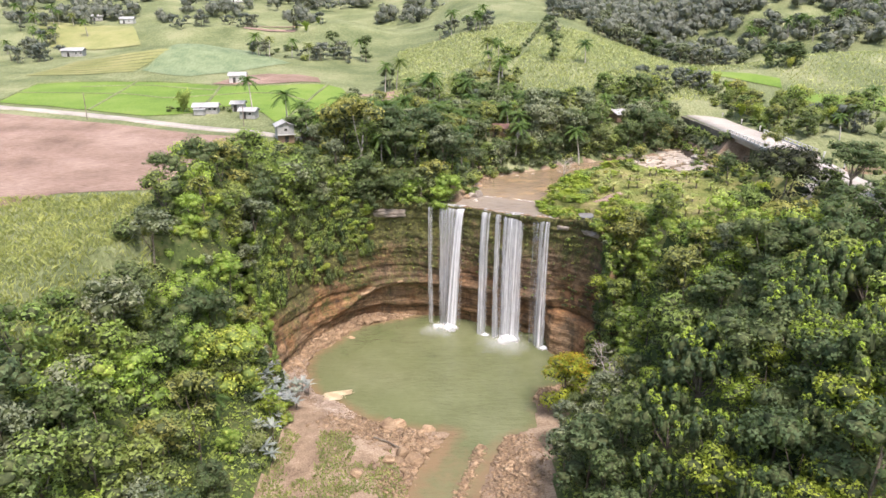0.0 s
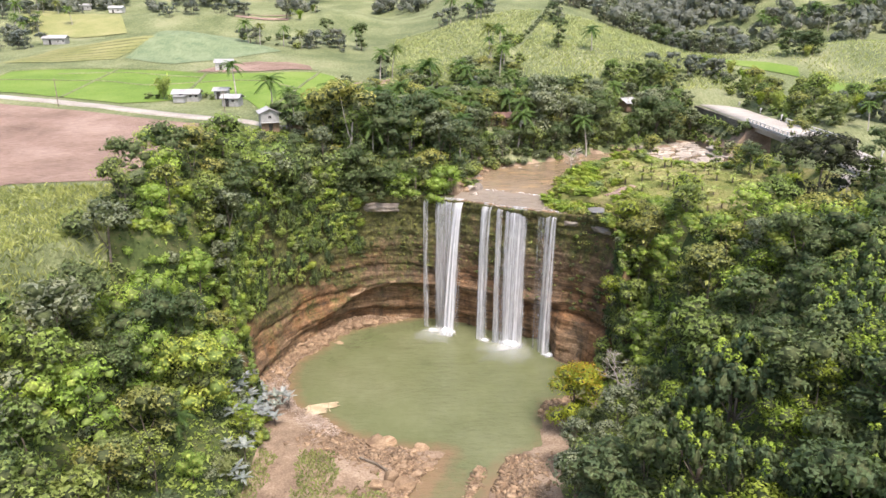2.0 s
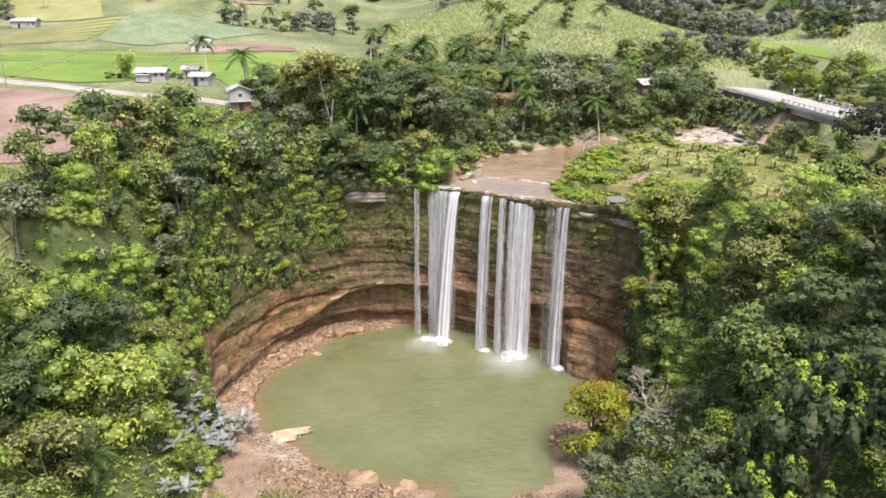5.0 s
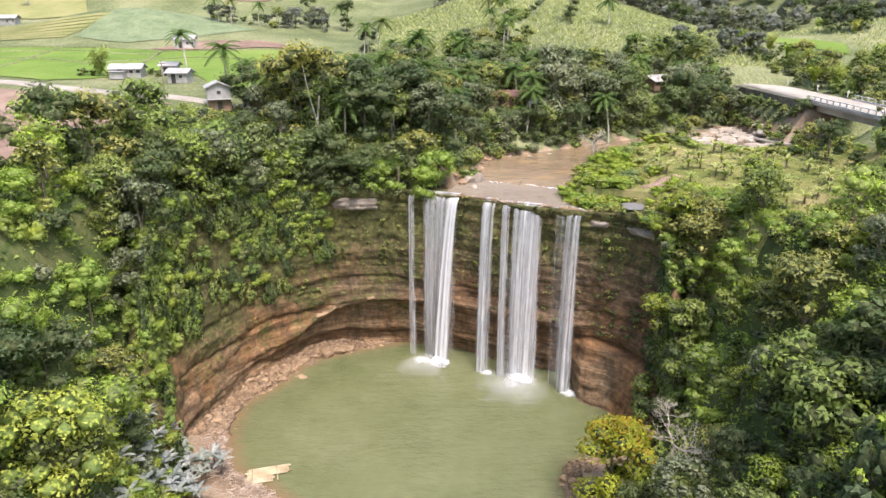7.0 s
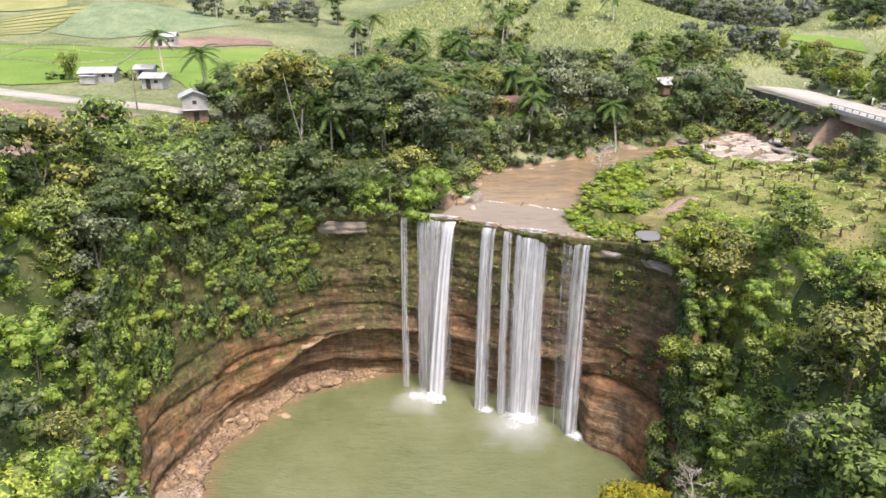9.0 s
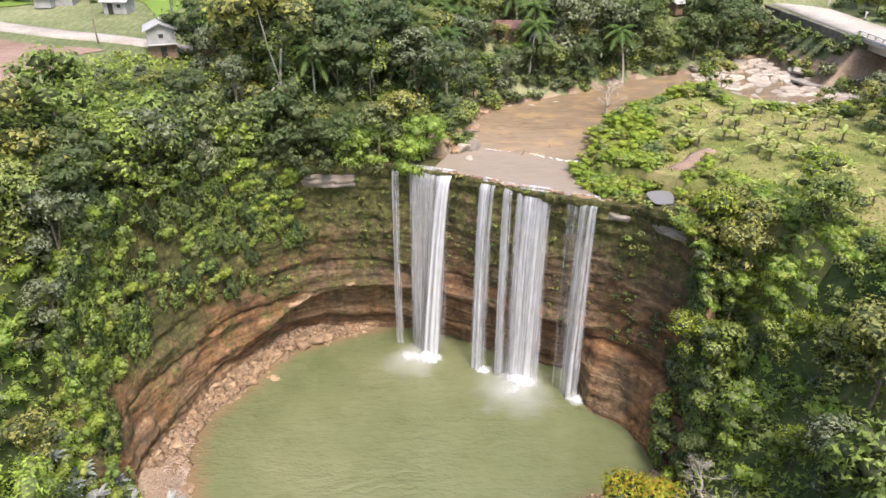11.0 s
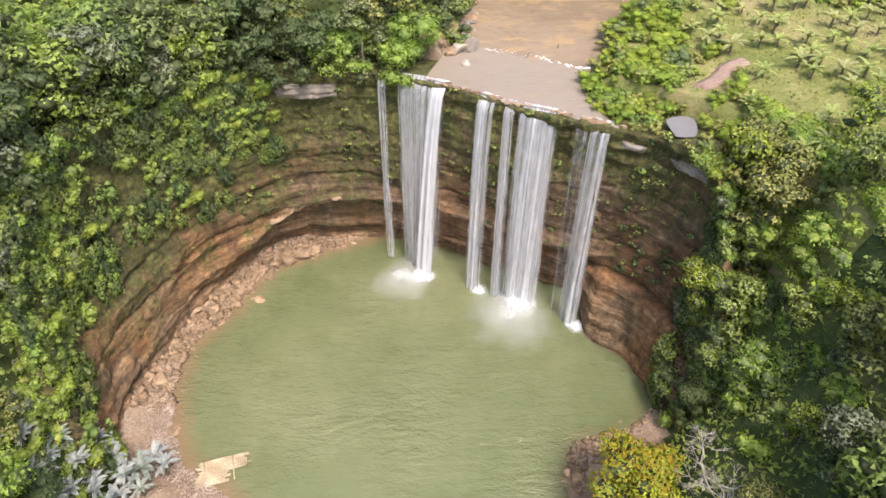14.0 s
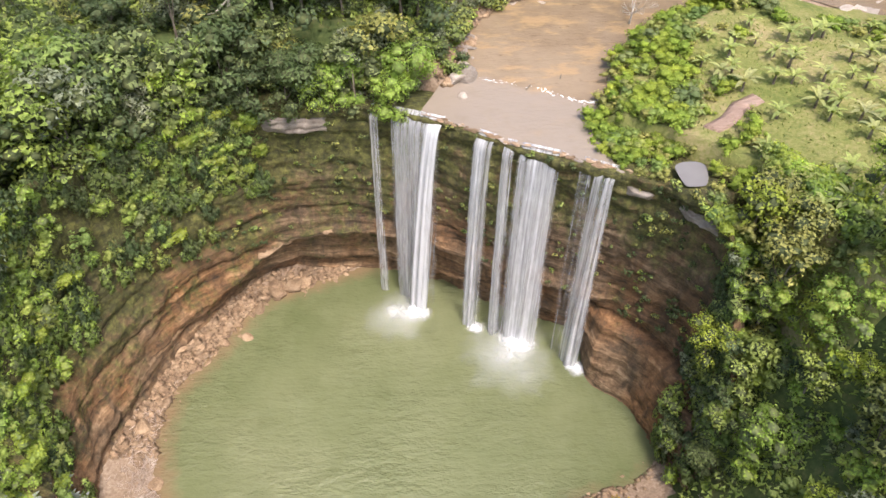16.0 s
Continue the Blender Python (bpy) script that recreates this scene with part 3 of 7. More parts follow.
lip_y = np.interp(lip_x, RIM[60:, 0], RIM[60:, 1]) + 0.25
for r in range(9):
    w = (1 - r / 9) ** 1.3
    rv[r, :, 0], rv[r, :, 1] = rv[r, :, 0] * (1 - w) + lip_x * w, rv[r, :, 1] * (1 - w) + (lip_y + r * 0.25) * w
rv = rv.reshape(-1, 3)
rv[:, 2] += 0.035 * fractal(rv[:, 0] / 1.3, rv[:, 1] / 0.8, 44)
river_mesh = mesh_of("river", rv, grid_faces(len(flow_line), 49)[:, ::-1].copy(), RIVER, True)
step_line = rv[:, 1] - (171.2 - 0.42 * (rv[:, 0] - 12.6)) - 1.2 * fractal(rv[:, 0] / 2.5, rv[:, 1] / 2.5, 45)
river_mesh.attributes.new("shallow", "FLOAT", "POINT").data.foreach_set("value", (1 - smoothstep(-0.8, 0.8, step_line)).astype(np.float32))
tagged(new("water_river", river_mesh), "shallow brown river running to the cliff edge", "water", kind="structure")


def waterfall(label, sheets, seed):
    """A fall: sheets (lip from, lip to, foot from, foot to, reach, density) that leave the edge and curve down to the pool."""
    lip = RIM[60:]
    root = tagged(new("waterfall"), label, "waterfall", "waterfalls over the cliff")
    for sheet, (a, b, c, d, reach, density) in enumerate(sheets):
        cols, rows, vs, dens, uvs = 29, 48, [], [], []
        for i in range(cols):
            u = i / (cols - 1)
            ragged = 0.5 * noise.noise((u * 5.0, seed * 3.1, sheet))
            for j in range(rows):
                v = j / (rows - 1)
                at = a + (b - a) * u + ((c - a) + (d - c - b + a) * u) * v
                k = int(np.clip(np.searchsorted(lip[:, 0], at), 1, len(lip) - 1))
                w = (at - lip[k - 1, 0]) / (lip[k, 0] - lip[k - 1, 0])
                y = lip[k - 1, 1] * (1 - w) + lip[k, 1] * w
                n = RIM_IN[59 + k] * (1 - w) + RIM_IN[60 + k] * w
                z = max(-0.05, 29.66 - 29.9 * v)
                run = reach * math.sqrt(v) + 0.3 + (0.3 * math.sin(u * math.pi) + ragged * 0.5) * (0.2 + v) - 1.1 * max(0.0, 0.03 - v) / 0.03
                vs.append((at + n[0] * run, y + n[1] * run, z))
                edge = min(1.0, min(u, 1 - u) * (9.0 - 5.0 * v))
                dens.append(density * (edge ** 0.6) * (0.82 + 0.3 * v) - 0.25 * (1 - edge) + 0.25 * noise.noise((at * 0.9 + sheet * 9.0, v * 0.4, seed)))
                uvs.append((a + (b - a) * u * (1 + 0.25 * v) + sheet * 31.0, z + seed * 17.0))
        me = mesh_of("sheet", vs, grid_faces(cols, rows), VEIL, True)
        me.attributes.new("flow", "FLOAT", "POINT").data.foreach_set("value", dens)
        uv = me.uv_layers.new(name="UVMap")
        idx = np.zeros(len(me.loops), np.int32)
        me.loops.foreach_get("vertex_index", idx)
        uv.data.foreach_set("uv", np.array(uvs, np.float32)[idx].ravel())
        part("water_sheet", me, root)
    return root


waterfall("thin wisp of falling water beside the main fall", [(0.7, 2.0, 0.6, 2.2, 1.0, 0.42), (0.9, 1.7, 0.8, 1.9, 1.3, 0.3)], 1)
waterfall("broad white main fall with a dense bright plume", [(3.1, 9.3, 3.4, 9.2, 1.6, 0.46), (3.4, 8.2, 4.2, 8.6, 2.4, 0.34), (7.6, 9.4, 6.2, 9.3, 4.4, 1.0)], 2)
waterfall("narrow white ribbon of falling water", [(13.0, 15.1, 13.0, 15.6, 2.0, 0.5), (13.3, 14.6, 13.3, 15.0, 2.5, 0.55)], 4)
waterfall("faint ribbon of falling water", [(16.0, 17.2, 16.2, 17.7, 1.8, 0.5), (16.2, 17.0, 16.4, 17.4, 2.1, 0.4)], 5)
waterfall("wide white curtain of falling water", [(17.5, 22.3, 17.2, 23.0, 2.0, 0.55), (17.7, 22.0, 17.6, 22.8, 2.8, 0.55)], 6)
waterfall("slender slanting fall of water beside overhanging shrubs", [(25.4, 27.6, 25.2, 28.2, 2.6, 0.42), (26.6, 27.5, 26.3, 28.0, 3.2, 0.72), (23.9, 25.6, 23.8, 26.4, 1.6, 0.22)], 7)

# ---- plants: meshes ----


def leaf_quads(centres, normals, length, width, rng, droop=0.0, along=None):
    """Diamond leaves, folded a little along the midrib."""
    n = len(centres)
    normals = normals / (np.linalg.norm(normals, axis=1)[:, None] + 1e-9)
    t = rng.normal(size=(n, 3)) if along is None else along + rng.normal(size=(n, 3)) * 0.35
    t -= normals * (t * normals).sum(1)[:, None]
    t /= np.linalg.norm(t, axis=1)[:, None] + 1e-9
    t[:, 2] -= droop
    b = np.cross(normals, t)
    size = rng.uniform(0.65, 1.35, n)[:, None]
    l, w = length * size / 2, width * size / 2
    verts = np.stack([centres - t * l, centres + b * w - normals * w * 0.3, centres + t * l - normals * l * 0.25, centres - b * w - normals * w * 0.3], 1)
    return verts.reshape(-1, 3), np.arange(4 * n).reshape(-1, 4)


def leaf_tris(centres, normals, length, width, rng, droop=0.0):
    """Single pointed leaves or sprays of leaves."""
    n = len(centres)
    normals = normals / (np.linalg.norm(normals, axis=1)[:, None] + 1e-9)
    t = rng.normal(size=(n, 3))
    t -= normals * (t * normals).sum(1)[:, None]
    t /= np.linalg.norm(t, axis=1)[:, None] + 1e-9
    t[:, 2] -= droop
    b = np.cross(normals, t)
    size = rng.uniform(0.6, 1.4, n)[:, None]
    l, w = length * size / 2, width * size / 2
    verts = np.stack([centres - t * l * 0.8 + b * w, centres - t * l * 0.5 - b * w, centres + t * l * 1.2 - normals * l * 0.3], 1)
    return verts.reshape(-1, 3), np.arange(3 * n).reshape(-1, 3)


ICO = None


def ico_unit():
    global ICO
    if ICO is None:
        bm = bmesh.new()
        bmesh.ops.create_icosphere(bm, subdivisions=1, radius=1.0)
        ICO = (np.array([v.co for v in bm.verts]), np.array([[v.index for v in f.verts] for f in bm.faces]))
        bm.free()
    return ICO


def crown_mesh(name, material, lobes, per_area, length, width, seed, core=0.54, droop=0.0, up=0.35, inner=None):
    """A crown of leaves over lobes (x, y, z, rx, ry, rz), with a twiggy core in each, by default coloured dark as
    painted shade.
    """
    rng = np.random.default_rng(seed)
    vs, fs, slots, norms, base = [], [], [], [], 0
    iv, ifc = ico_unit()
    for x, y, z, rx, ry, rz in lobes:
        area = 4 * math.pi * ((rx * ry) ** 1.6 / 3 + (rx * rz) ** 1.6 / 3 + (ry * rz) ** 1.6 / 3) ** (1 / 1.6)
        n = max(8, int(area * per_area * 1.8))
        d = rng.normal(size=(n, 3))
        d[:, 2] += up * np.abs(rng.normal(size=n))
        d /= np.linalg.norm(d, axis=1)[:, None]
        c = np.array([x, y, z]) + d * [rx, ry, rz] * rng.uniform(0.72, 1.12, n)[:, None] ** 1.0
        nrm = d / [rx, ry, rz] * min(rx, ry, rz) + rng.normal(size=(n, 3)) * 0.34
        nrm[:, 2] += 0.25
        v, f = leaf_tris(c, nrm, length * 0.78, width * 1.0, rng, droop)
        vs.append(v)
        fs.append(f + base)
        base += len(v)
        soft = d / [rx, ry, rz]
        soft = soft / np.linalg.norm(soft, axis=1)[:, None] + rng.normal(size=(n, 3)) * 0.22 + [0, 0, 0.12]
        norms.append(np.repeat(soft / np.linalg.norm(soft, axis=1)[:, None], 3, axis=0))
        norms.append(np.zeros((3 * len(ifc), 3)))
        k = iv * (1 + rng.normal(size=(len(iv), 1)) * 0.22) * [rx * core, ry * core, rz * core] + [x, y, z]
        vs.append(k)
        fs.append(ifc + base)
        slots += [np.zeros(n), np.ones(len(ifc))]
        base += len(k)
    v, f = np.concatenate(vs), np.concatenate(fs)
    me = mesh_of(name, v, f, material)
    me.materials.append(inner or TWIG_SHADE)
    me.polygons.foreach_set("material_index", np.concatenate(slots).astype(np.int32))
    if len(me.loops) == 3 * len(f):
        me.normals_split_custom_set(np.concatenate(norms).tolist())
    return me


def tube(line, radii, sides=6):
    """Vertices and faces of a tapered tube along a line."""
    line = np.array(line, float)
    t = np.gradient(line, axis=0)
    t /= np.linalg.norm(t, axis=1)[:, None] + 1e-9
    ref = np.where(np.abs(t[:, 2:3]) > 0.9, [[1.0, 0, 0]], [[0, 0, 1.0]])
    u = np.cross(t, ref)
    u /= np.linalg.norm(u, axis=1)[:, None] + 1e-9
    w = np.cross(t, u)
    a = np.linspace(0, 2 * math.pi, sides, endpoint=False)
    v = line[:, None] + np.array(radii)[:, None, None] * (np.cos(a)[None, :, None] * u[:, None] + np.sin(a)[None, :, None] * w[:, None])
    faces = []
    for i in range(len(line) - 1):
        for j in range(sides):
            k = (j + 1) % sides
            faces.append((i * sides + j, i * sides + k, (i + 1) * sides + k, (i + 1) * sides + j))
    faces.append(tuple(range((len(line) - 1) * sides, len(line) * sides)))
    return v.reshape(-1, 3), faces


def tubes_mesh(name, runs, material, sides=6):
    vs, fs, base = [], [], 0
    for line, radii in runs:
        v, f = tube(line, radii, sides)
        vs.append(v)
        fs += [tuple(i + base for i in q) for q in f]
        base += len(v)
    me = bpy.data.meshes.new(name)
    me.from_pydata(np.concatenate(vs).tolist(), [], fs)
    me.materials.append(material)
    me.polygons.foreach_set("use_smooth", [True] * len(me.polygons))
    return me


def broad_lobes(rng, wide, high, base, count, squash=0.75):
    """Lobes gathered into a domed, uneven crown."""
    out = []
    for _ in range(count):
        a, r = rng.uniform(0, 2 * math.pi), math.sqrt(rng.random()) * wide * 0.5 * 0.8
        top = base + high * (0.25 + 0.62 * math.sqrt(max(0, 1 - (r / (wide * 0.5)) ** 2)))
        z = rng.uniform(base * 0.4 + high * 0.06, top) if rng.random() < 0.55 else top
        s = rng.uniform(0.14, 0.25) * wide
        out.append((r * math.cos(a), r * math.sin(a), z, s, s * rng.uniform(0.8, 1.2), s * squash * rng.uniform(0.75, 1.1)))
    return out


def trunk_runs(rng, height, radius, lobes, lean=0.6, limbs=5):
    lx, ly = rng.uniform(-lean, lean), rng.uniform(-lean, lean)
    fork = height * 0.55
    spine = [(lx * (max(z, 0) / height) ** 1.5, ly * (max(z, 0) / height) ** 1.5, z) for z in np.linspace(-1.2, height * 0.85, 7)]
    runs = [(spine, np.linspace(radius * 1.25, radius * 0.35, 7))]
    for x, y, z, *_ in lobes[:limbs]:
        s = np.array(spine[3])
        e = np.array((x, y, z))
        mid = (s + e) / 2 + np.array((0, 0, -0.1 * height * rng.random()))
        runs.append(([s, (s + mid) / 2, mid, (mid + e) / 2, e], [radius * 0.5, radius * 0.42, radius * 0.33, radius * 0.24, radius * 0.12]))
    return runs


def broadleaf(seed, material, wide, high, bole, count, per_area=2.1, leaf=0.75, bark=None, lean=0.6, droop=0.0, inner=None):
    rng = random.Random(seed)
    lobes = broad_lobes(rng, wide, high, bole, count)
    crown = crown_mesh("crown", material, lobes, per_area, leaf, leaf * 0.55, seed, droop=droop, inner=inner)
    trunk = tubes_mesh("trunk", trunk_runs(rng, bole + high * 0.6, 0.018 * (bole + high) + 0.04, lobes, lean, 2), bark or BARK, 3)
    return [("trunk", trunk), ("crown", crown)]


def palm(seed, height, fronds=17, reach=3.9, bend=1.5):
    rng = np.random.default_rng(seed)
    bx, by = rng.uniform(-bend, bend, 2)
    spine = [(bx * (k / 8) ** 2, by * (k / 8) ** 2, -0.8 + (height + 0.8) * k / 8) for k in range(9)]
    trunk = tubes_mesh("trunk", [(spine, np.linspace(0.26, 0.13, 9))], BARK_PALE)
    vs, fs, base = [], [], 0
    top = np.array((bx, by, height))
    for k in range(fronds):
        a = k * 2.39996 + rng.uniform(-0.2, 0.2)
        lift = 1.15 - 1.5 * (k / fronds) + rng.uniform(-0.15, 0.15)
        l = reach * rng.uniform(0.85, 1.1)
        d = np.array((math.cos(a), math.sin(a), 0))
        sidev = np.array((-math.sin(a), math.cos(a), 0))
        segs = 15
        for s in range(segs):
            u0, u1 = s / segs, (s + 1.15) / segs
            def at(u):
                return top + d * l * (u * math.cos(lift * (1 - 0.4 * u))) + np.array((0, 0, 1)) * l * (u * math.sin(lift) - 0.62 * u * u)
            p, q = at(u0), at(u1)
            long = 0.95 * math.sin(math.pi * min(1, 0.12 + 0.86 * u0)) ** 0.7 * (reach / 3.9)
            for sgn in (-1, 1):
                tip = p + sidev * sgn * long * 0.9 + (q - p) * 1.8 + np.array((0, 0, -0.42 * long))
                vs += [p, q, tip]
                fs.append((base, base + 1, base + 2))
                base += 3
    me = bpy.data.meshes.new("crown")
    me.from_pydata([tuple(v) for v in vs], [], fs)
    me.materials.append(LEAF_PALM)
    return [("trunk", trunk), ("crown", me)]


def bare_tree(seed, height, spread, crown=None):
    """A leafless tree: forks that fork again."""
    rng = np.random.default_rng(seed)
    runs = []

    def grow(p, d, l, r, depth):
        q = p + d * l
        m = (p + q) / 2 + rng.normal(size=3) * l * 0.06
        runs.append(([p, m, q], [r, r * 0.8, r * 0.6]))
        if depth == 0:
            return
        for _ in range(3 if depth > 3 else 4):
            e = d + rng.normal(size=3) * spread
            e[2] = abs(e[2]) * 0.6 + 0.15
            e /= np.linalg.norm(e)
            grow(q, e, l * rng.uniform(0.55, 0.8), r * 0.55, depth - 1)

    grow(np.array((0, 0, -0.6)), np.array((0.05, 0, 1.0)), height * 0.3, height * 0.021, 5)
    return [("bare_crown", tubes_mesh("bare_crown", runs, BARK_PALE, 3))]


def rosette(seed, material, leaves, reach, wide, stalk, rise=0.9, sag=0.8):
    """A plant of big blades that spring from one point."""
    rng = np.random.default_rng(seed)
    vs, fs, base = [], [], 0
    for k in range(leaves):
        a = k * 2.39996 + rng.uniform(-0.3, 0.3)
        lift = rise * rng.uniform(0.4, 1.3)
        l = reach * rng.uniform(0.75, 1.15)
        d, s = np.array((math.cos(a), math.sin(a), 0)), np.array((-math.sin(a), math.cos(a), 0))
        for i in range(7):
            u = i / 6
            c = np.array((0, 0, stalk)) + d * l * u * math.cos(lift * (1 - 0.5 * u)) + np.array((0, 0, l * (u * math.sin(lift) - sag * 0.5 * u * u)))
            w = wide * math.sin(math.pi * min(1, 0.08 + 0.92 * u)) ** 0.6 * 0.5
            vs += [c - s * w + np.array((0, 0, 0.25 * w)), c, c + s * w + np.array((0, 0, 0.25 * w))]
            if i:
                b = base + i * 3
                fs += [(b - 3, b - 2, b + 1, b), (b - 2, b - 1, b + 2, b + 1)]
        base += 21
    me = bpy.data.meshes.new("leaves")
    me.from_pydata([tuple(v) for v in vs], [], fs)
    me.materials.append(material)
    stem = tubes_mesh("stem", [([(0, 0, -0.4), (0.02, 0, stalk * 0.5), (0, 0, stalk + 0.1)], [0.16, 0.13, 0.09])], BARK, 5)
    return [("stem", stem), ("leaves", me)]


def plume(seed, material, culms, height, spread, leaf=0.9):
    """Bamboo: arching culms with drooping feathery leaves."""
    rng = np.random.default_rng(seed)
    runs, vs, fs, base = [], [], [], 0
    for k in range(culms):
        a, r = rng.uniform(0, 6.283), spread * rng.uniform(0.35, 1.0)
        h = height * rng.uniform(0.75, 1.1)
        line = [np.array((math.cos(a) * r * u**2.2, math.sin(a) * r * u**2.2, h * (u - 0.28 * u**4) - 0.4)) for u in np.linspace(0, 1, 7)]
        runs.append((line, np.linspace(0.07, 0.015, 7)))
        n = 46
        u = rng.uniform(0.25, 1.0, n)
        c = np.stack([np.interp(u, np.linspace(0, 1, 7), [p[i] for p in line]) for i in range(3)], 1) + rng.normal(size=(n, 3)) * 0.42
        v, f = leaf_quads(c, rng.normal(size=(n, 3)) + [0, 0, 0.8], leaf, leaf * 0.26, rng, 0.35)
        vs.append(v)
        fs.append(f + base)
        base += len(v)
    crown = mesh_of("leaves", np.concatenate(vs), np.concatenate(fs), material)
    return [("culms", tubes_mesh("culms", runs[::2], BARK_PALE, 3)), ("leaves", crown)]


def candle_tree(seed, material, tips, wide, high, bole):
    """A tree of upright leafy shoots with pale young tips."""
    rng = random.Random(seed)
    shoots, ends = [], []
    for _ in range(28):
        a, r = rng.uniform(0, 6.283), math.sqrt(rng.random()) * wide / 2
        z = bole + high * (0.35 + 0.5 * math.sqrt(max(0.0, 1 - (2 * r / wide) ** 2))) * rng.uniform(0.8, 1.05)
        x, y = r * math.cos(a), r * math.sin(a)
        shoots.append((x, y, z, 0.62, 0.62, 1.25))
        if rng.random() < 0.55:
            ends.append((x, y, z + 1.25, 0.34, 0.34, 0.45))
    crown = crown_mesh("crown", material, shoots, 3.0, 0.55, 0.33, seed, 0.75)
    young = crown_mesh("young_foliage", tips, ends, 11.0, 0.32, 0.2, seed + 1, 0.6)
    trunk = tubes_mesh("trunk", trunk_runs(rng, bole + high * 0.7, 0.16, shoots, 0.3, 6), BARK)
    return [("trunk", trunk), ("crown", crown), ("young_foliage", young)]


def flat_tree(seed, material, wide, high, layers):
    rng = random.Random(seed)
    lobes = []
    for k in range(layers):
        for _ in range(7):
            a, r = rng.uniform(0, 6.283), math.sqrt(rng.random()) * wide * (0.5 - 0.09 * k)
            lobes.append((r * math.cos(a), r * math.sin(a), high * (0.62 + 0.13 * k) + rng.uniform(-0.5, 0.5), wide * 0.15, wide * 0.15, 0.75))
    crown = crown_mesh("crown", material, lobes, 2.2, 0.6, 0.35, seed, 0.6)
    return [("trunk", tubes_mesh("trunk", trunk_runs(rng, high * 0.75, 0.3, lobes, 0.5, 10), BARK)), ("crown", crown)]


def shrub(seed, material, wide, high, count, per_area=1.6, leaf=0.6, droop=0.0, inner=None):
    rng = random.Random(seed)
    lobes = []
    for _ in range(count):
        a, r = rng.uniform(0, 6.283), math.sqrt(rng.random()) * wide * 0.36
        s = wide * rng.uniform(0.16, 0.3)
        lobes.append((r * math.cos(a), r * math.sin(a), rng.uniform(0.2, 0.75) * high, s, s, s * high / wide * rng.uniform(0.8, 1.2)))
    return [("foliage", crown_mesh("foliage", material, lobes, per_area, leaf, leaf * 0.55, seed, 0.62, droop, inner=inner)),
            ("stem", tubes_mesh("stem", [([(0, 0, -0.5), (x * 0.4, y * 0.4, z * 0.5), (x, y, z)], [0.06, 0.045, 0.02]) for x, y, z, *_ in lobes[:3]], BARK, 3))]


def curtain(seed, material, wide, long, count):
    """Creepers that hang down a rock face, in the x-z plane with +y outwards."""
    rng = random.Random(seed)
    lobes = []
    for k in range(count):
        x = rng.uniform(-0.5, 0.5) * wide
        l = long * rng.uniform(0.25, 0.5)
        lobes.append((x, rng.uniform(0.1, 0.55), -rng.uniform(0.1, 0.9) * (long - l), wide * rng.uniform(0.12, 0.2), 0.5, l * 0.5))
    return [("creepers", crown_mesh("creepers", material, lobes, 2.6, 0.55, 0.3, seed, 0.6, 0.5, 0.0))]


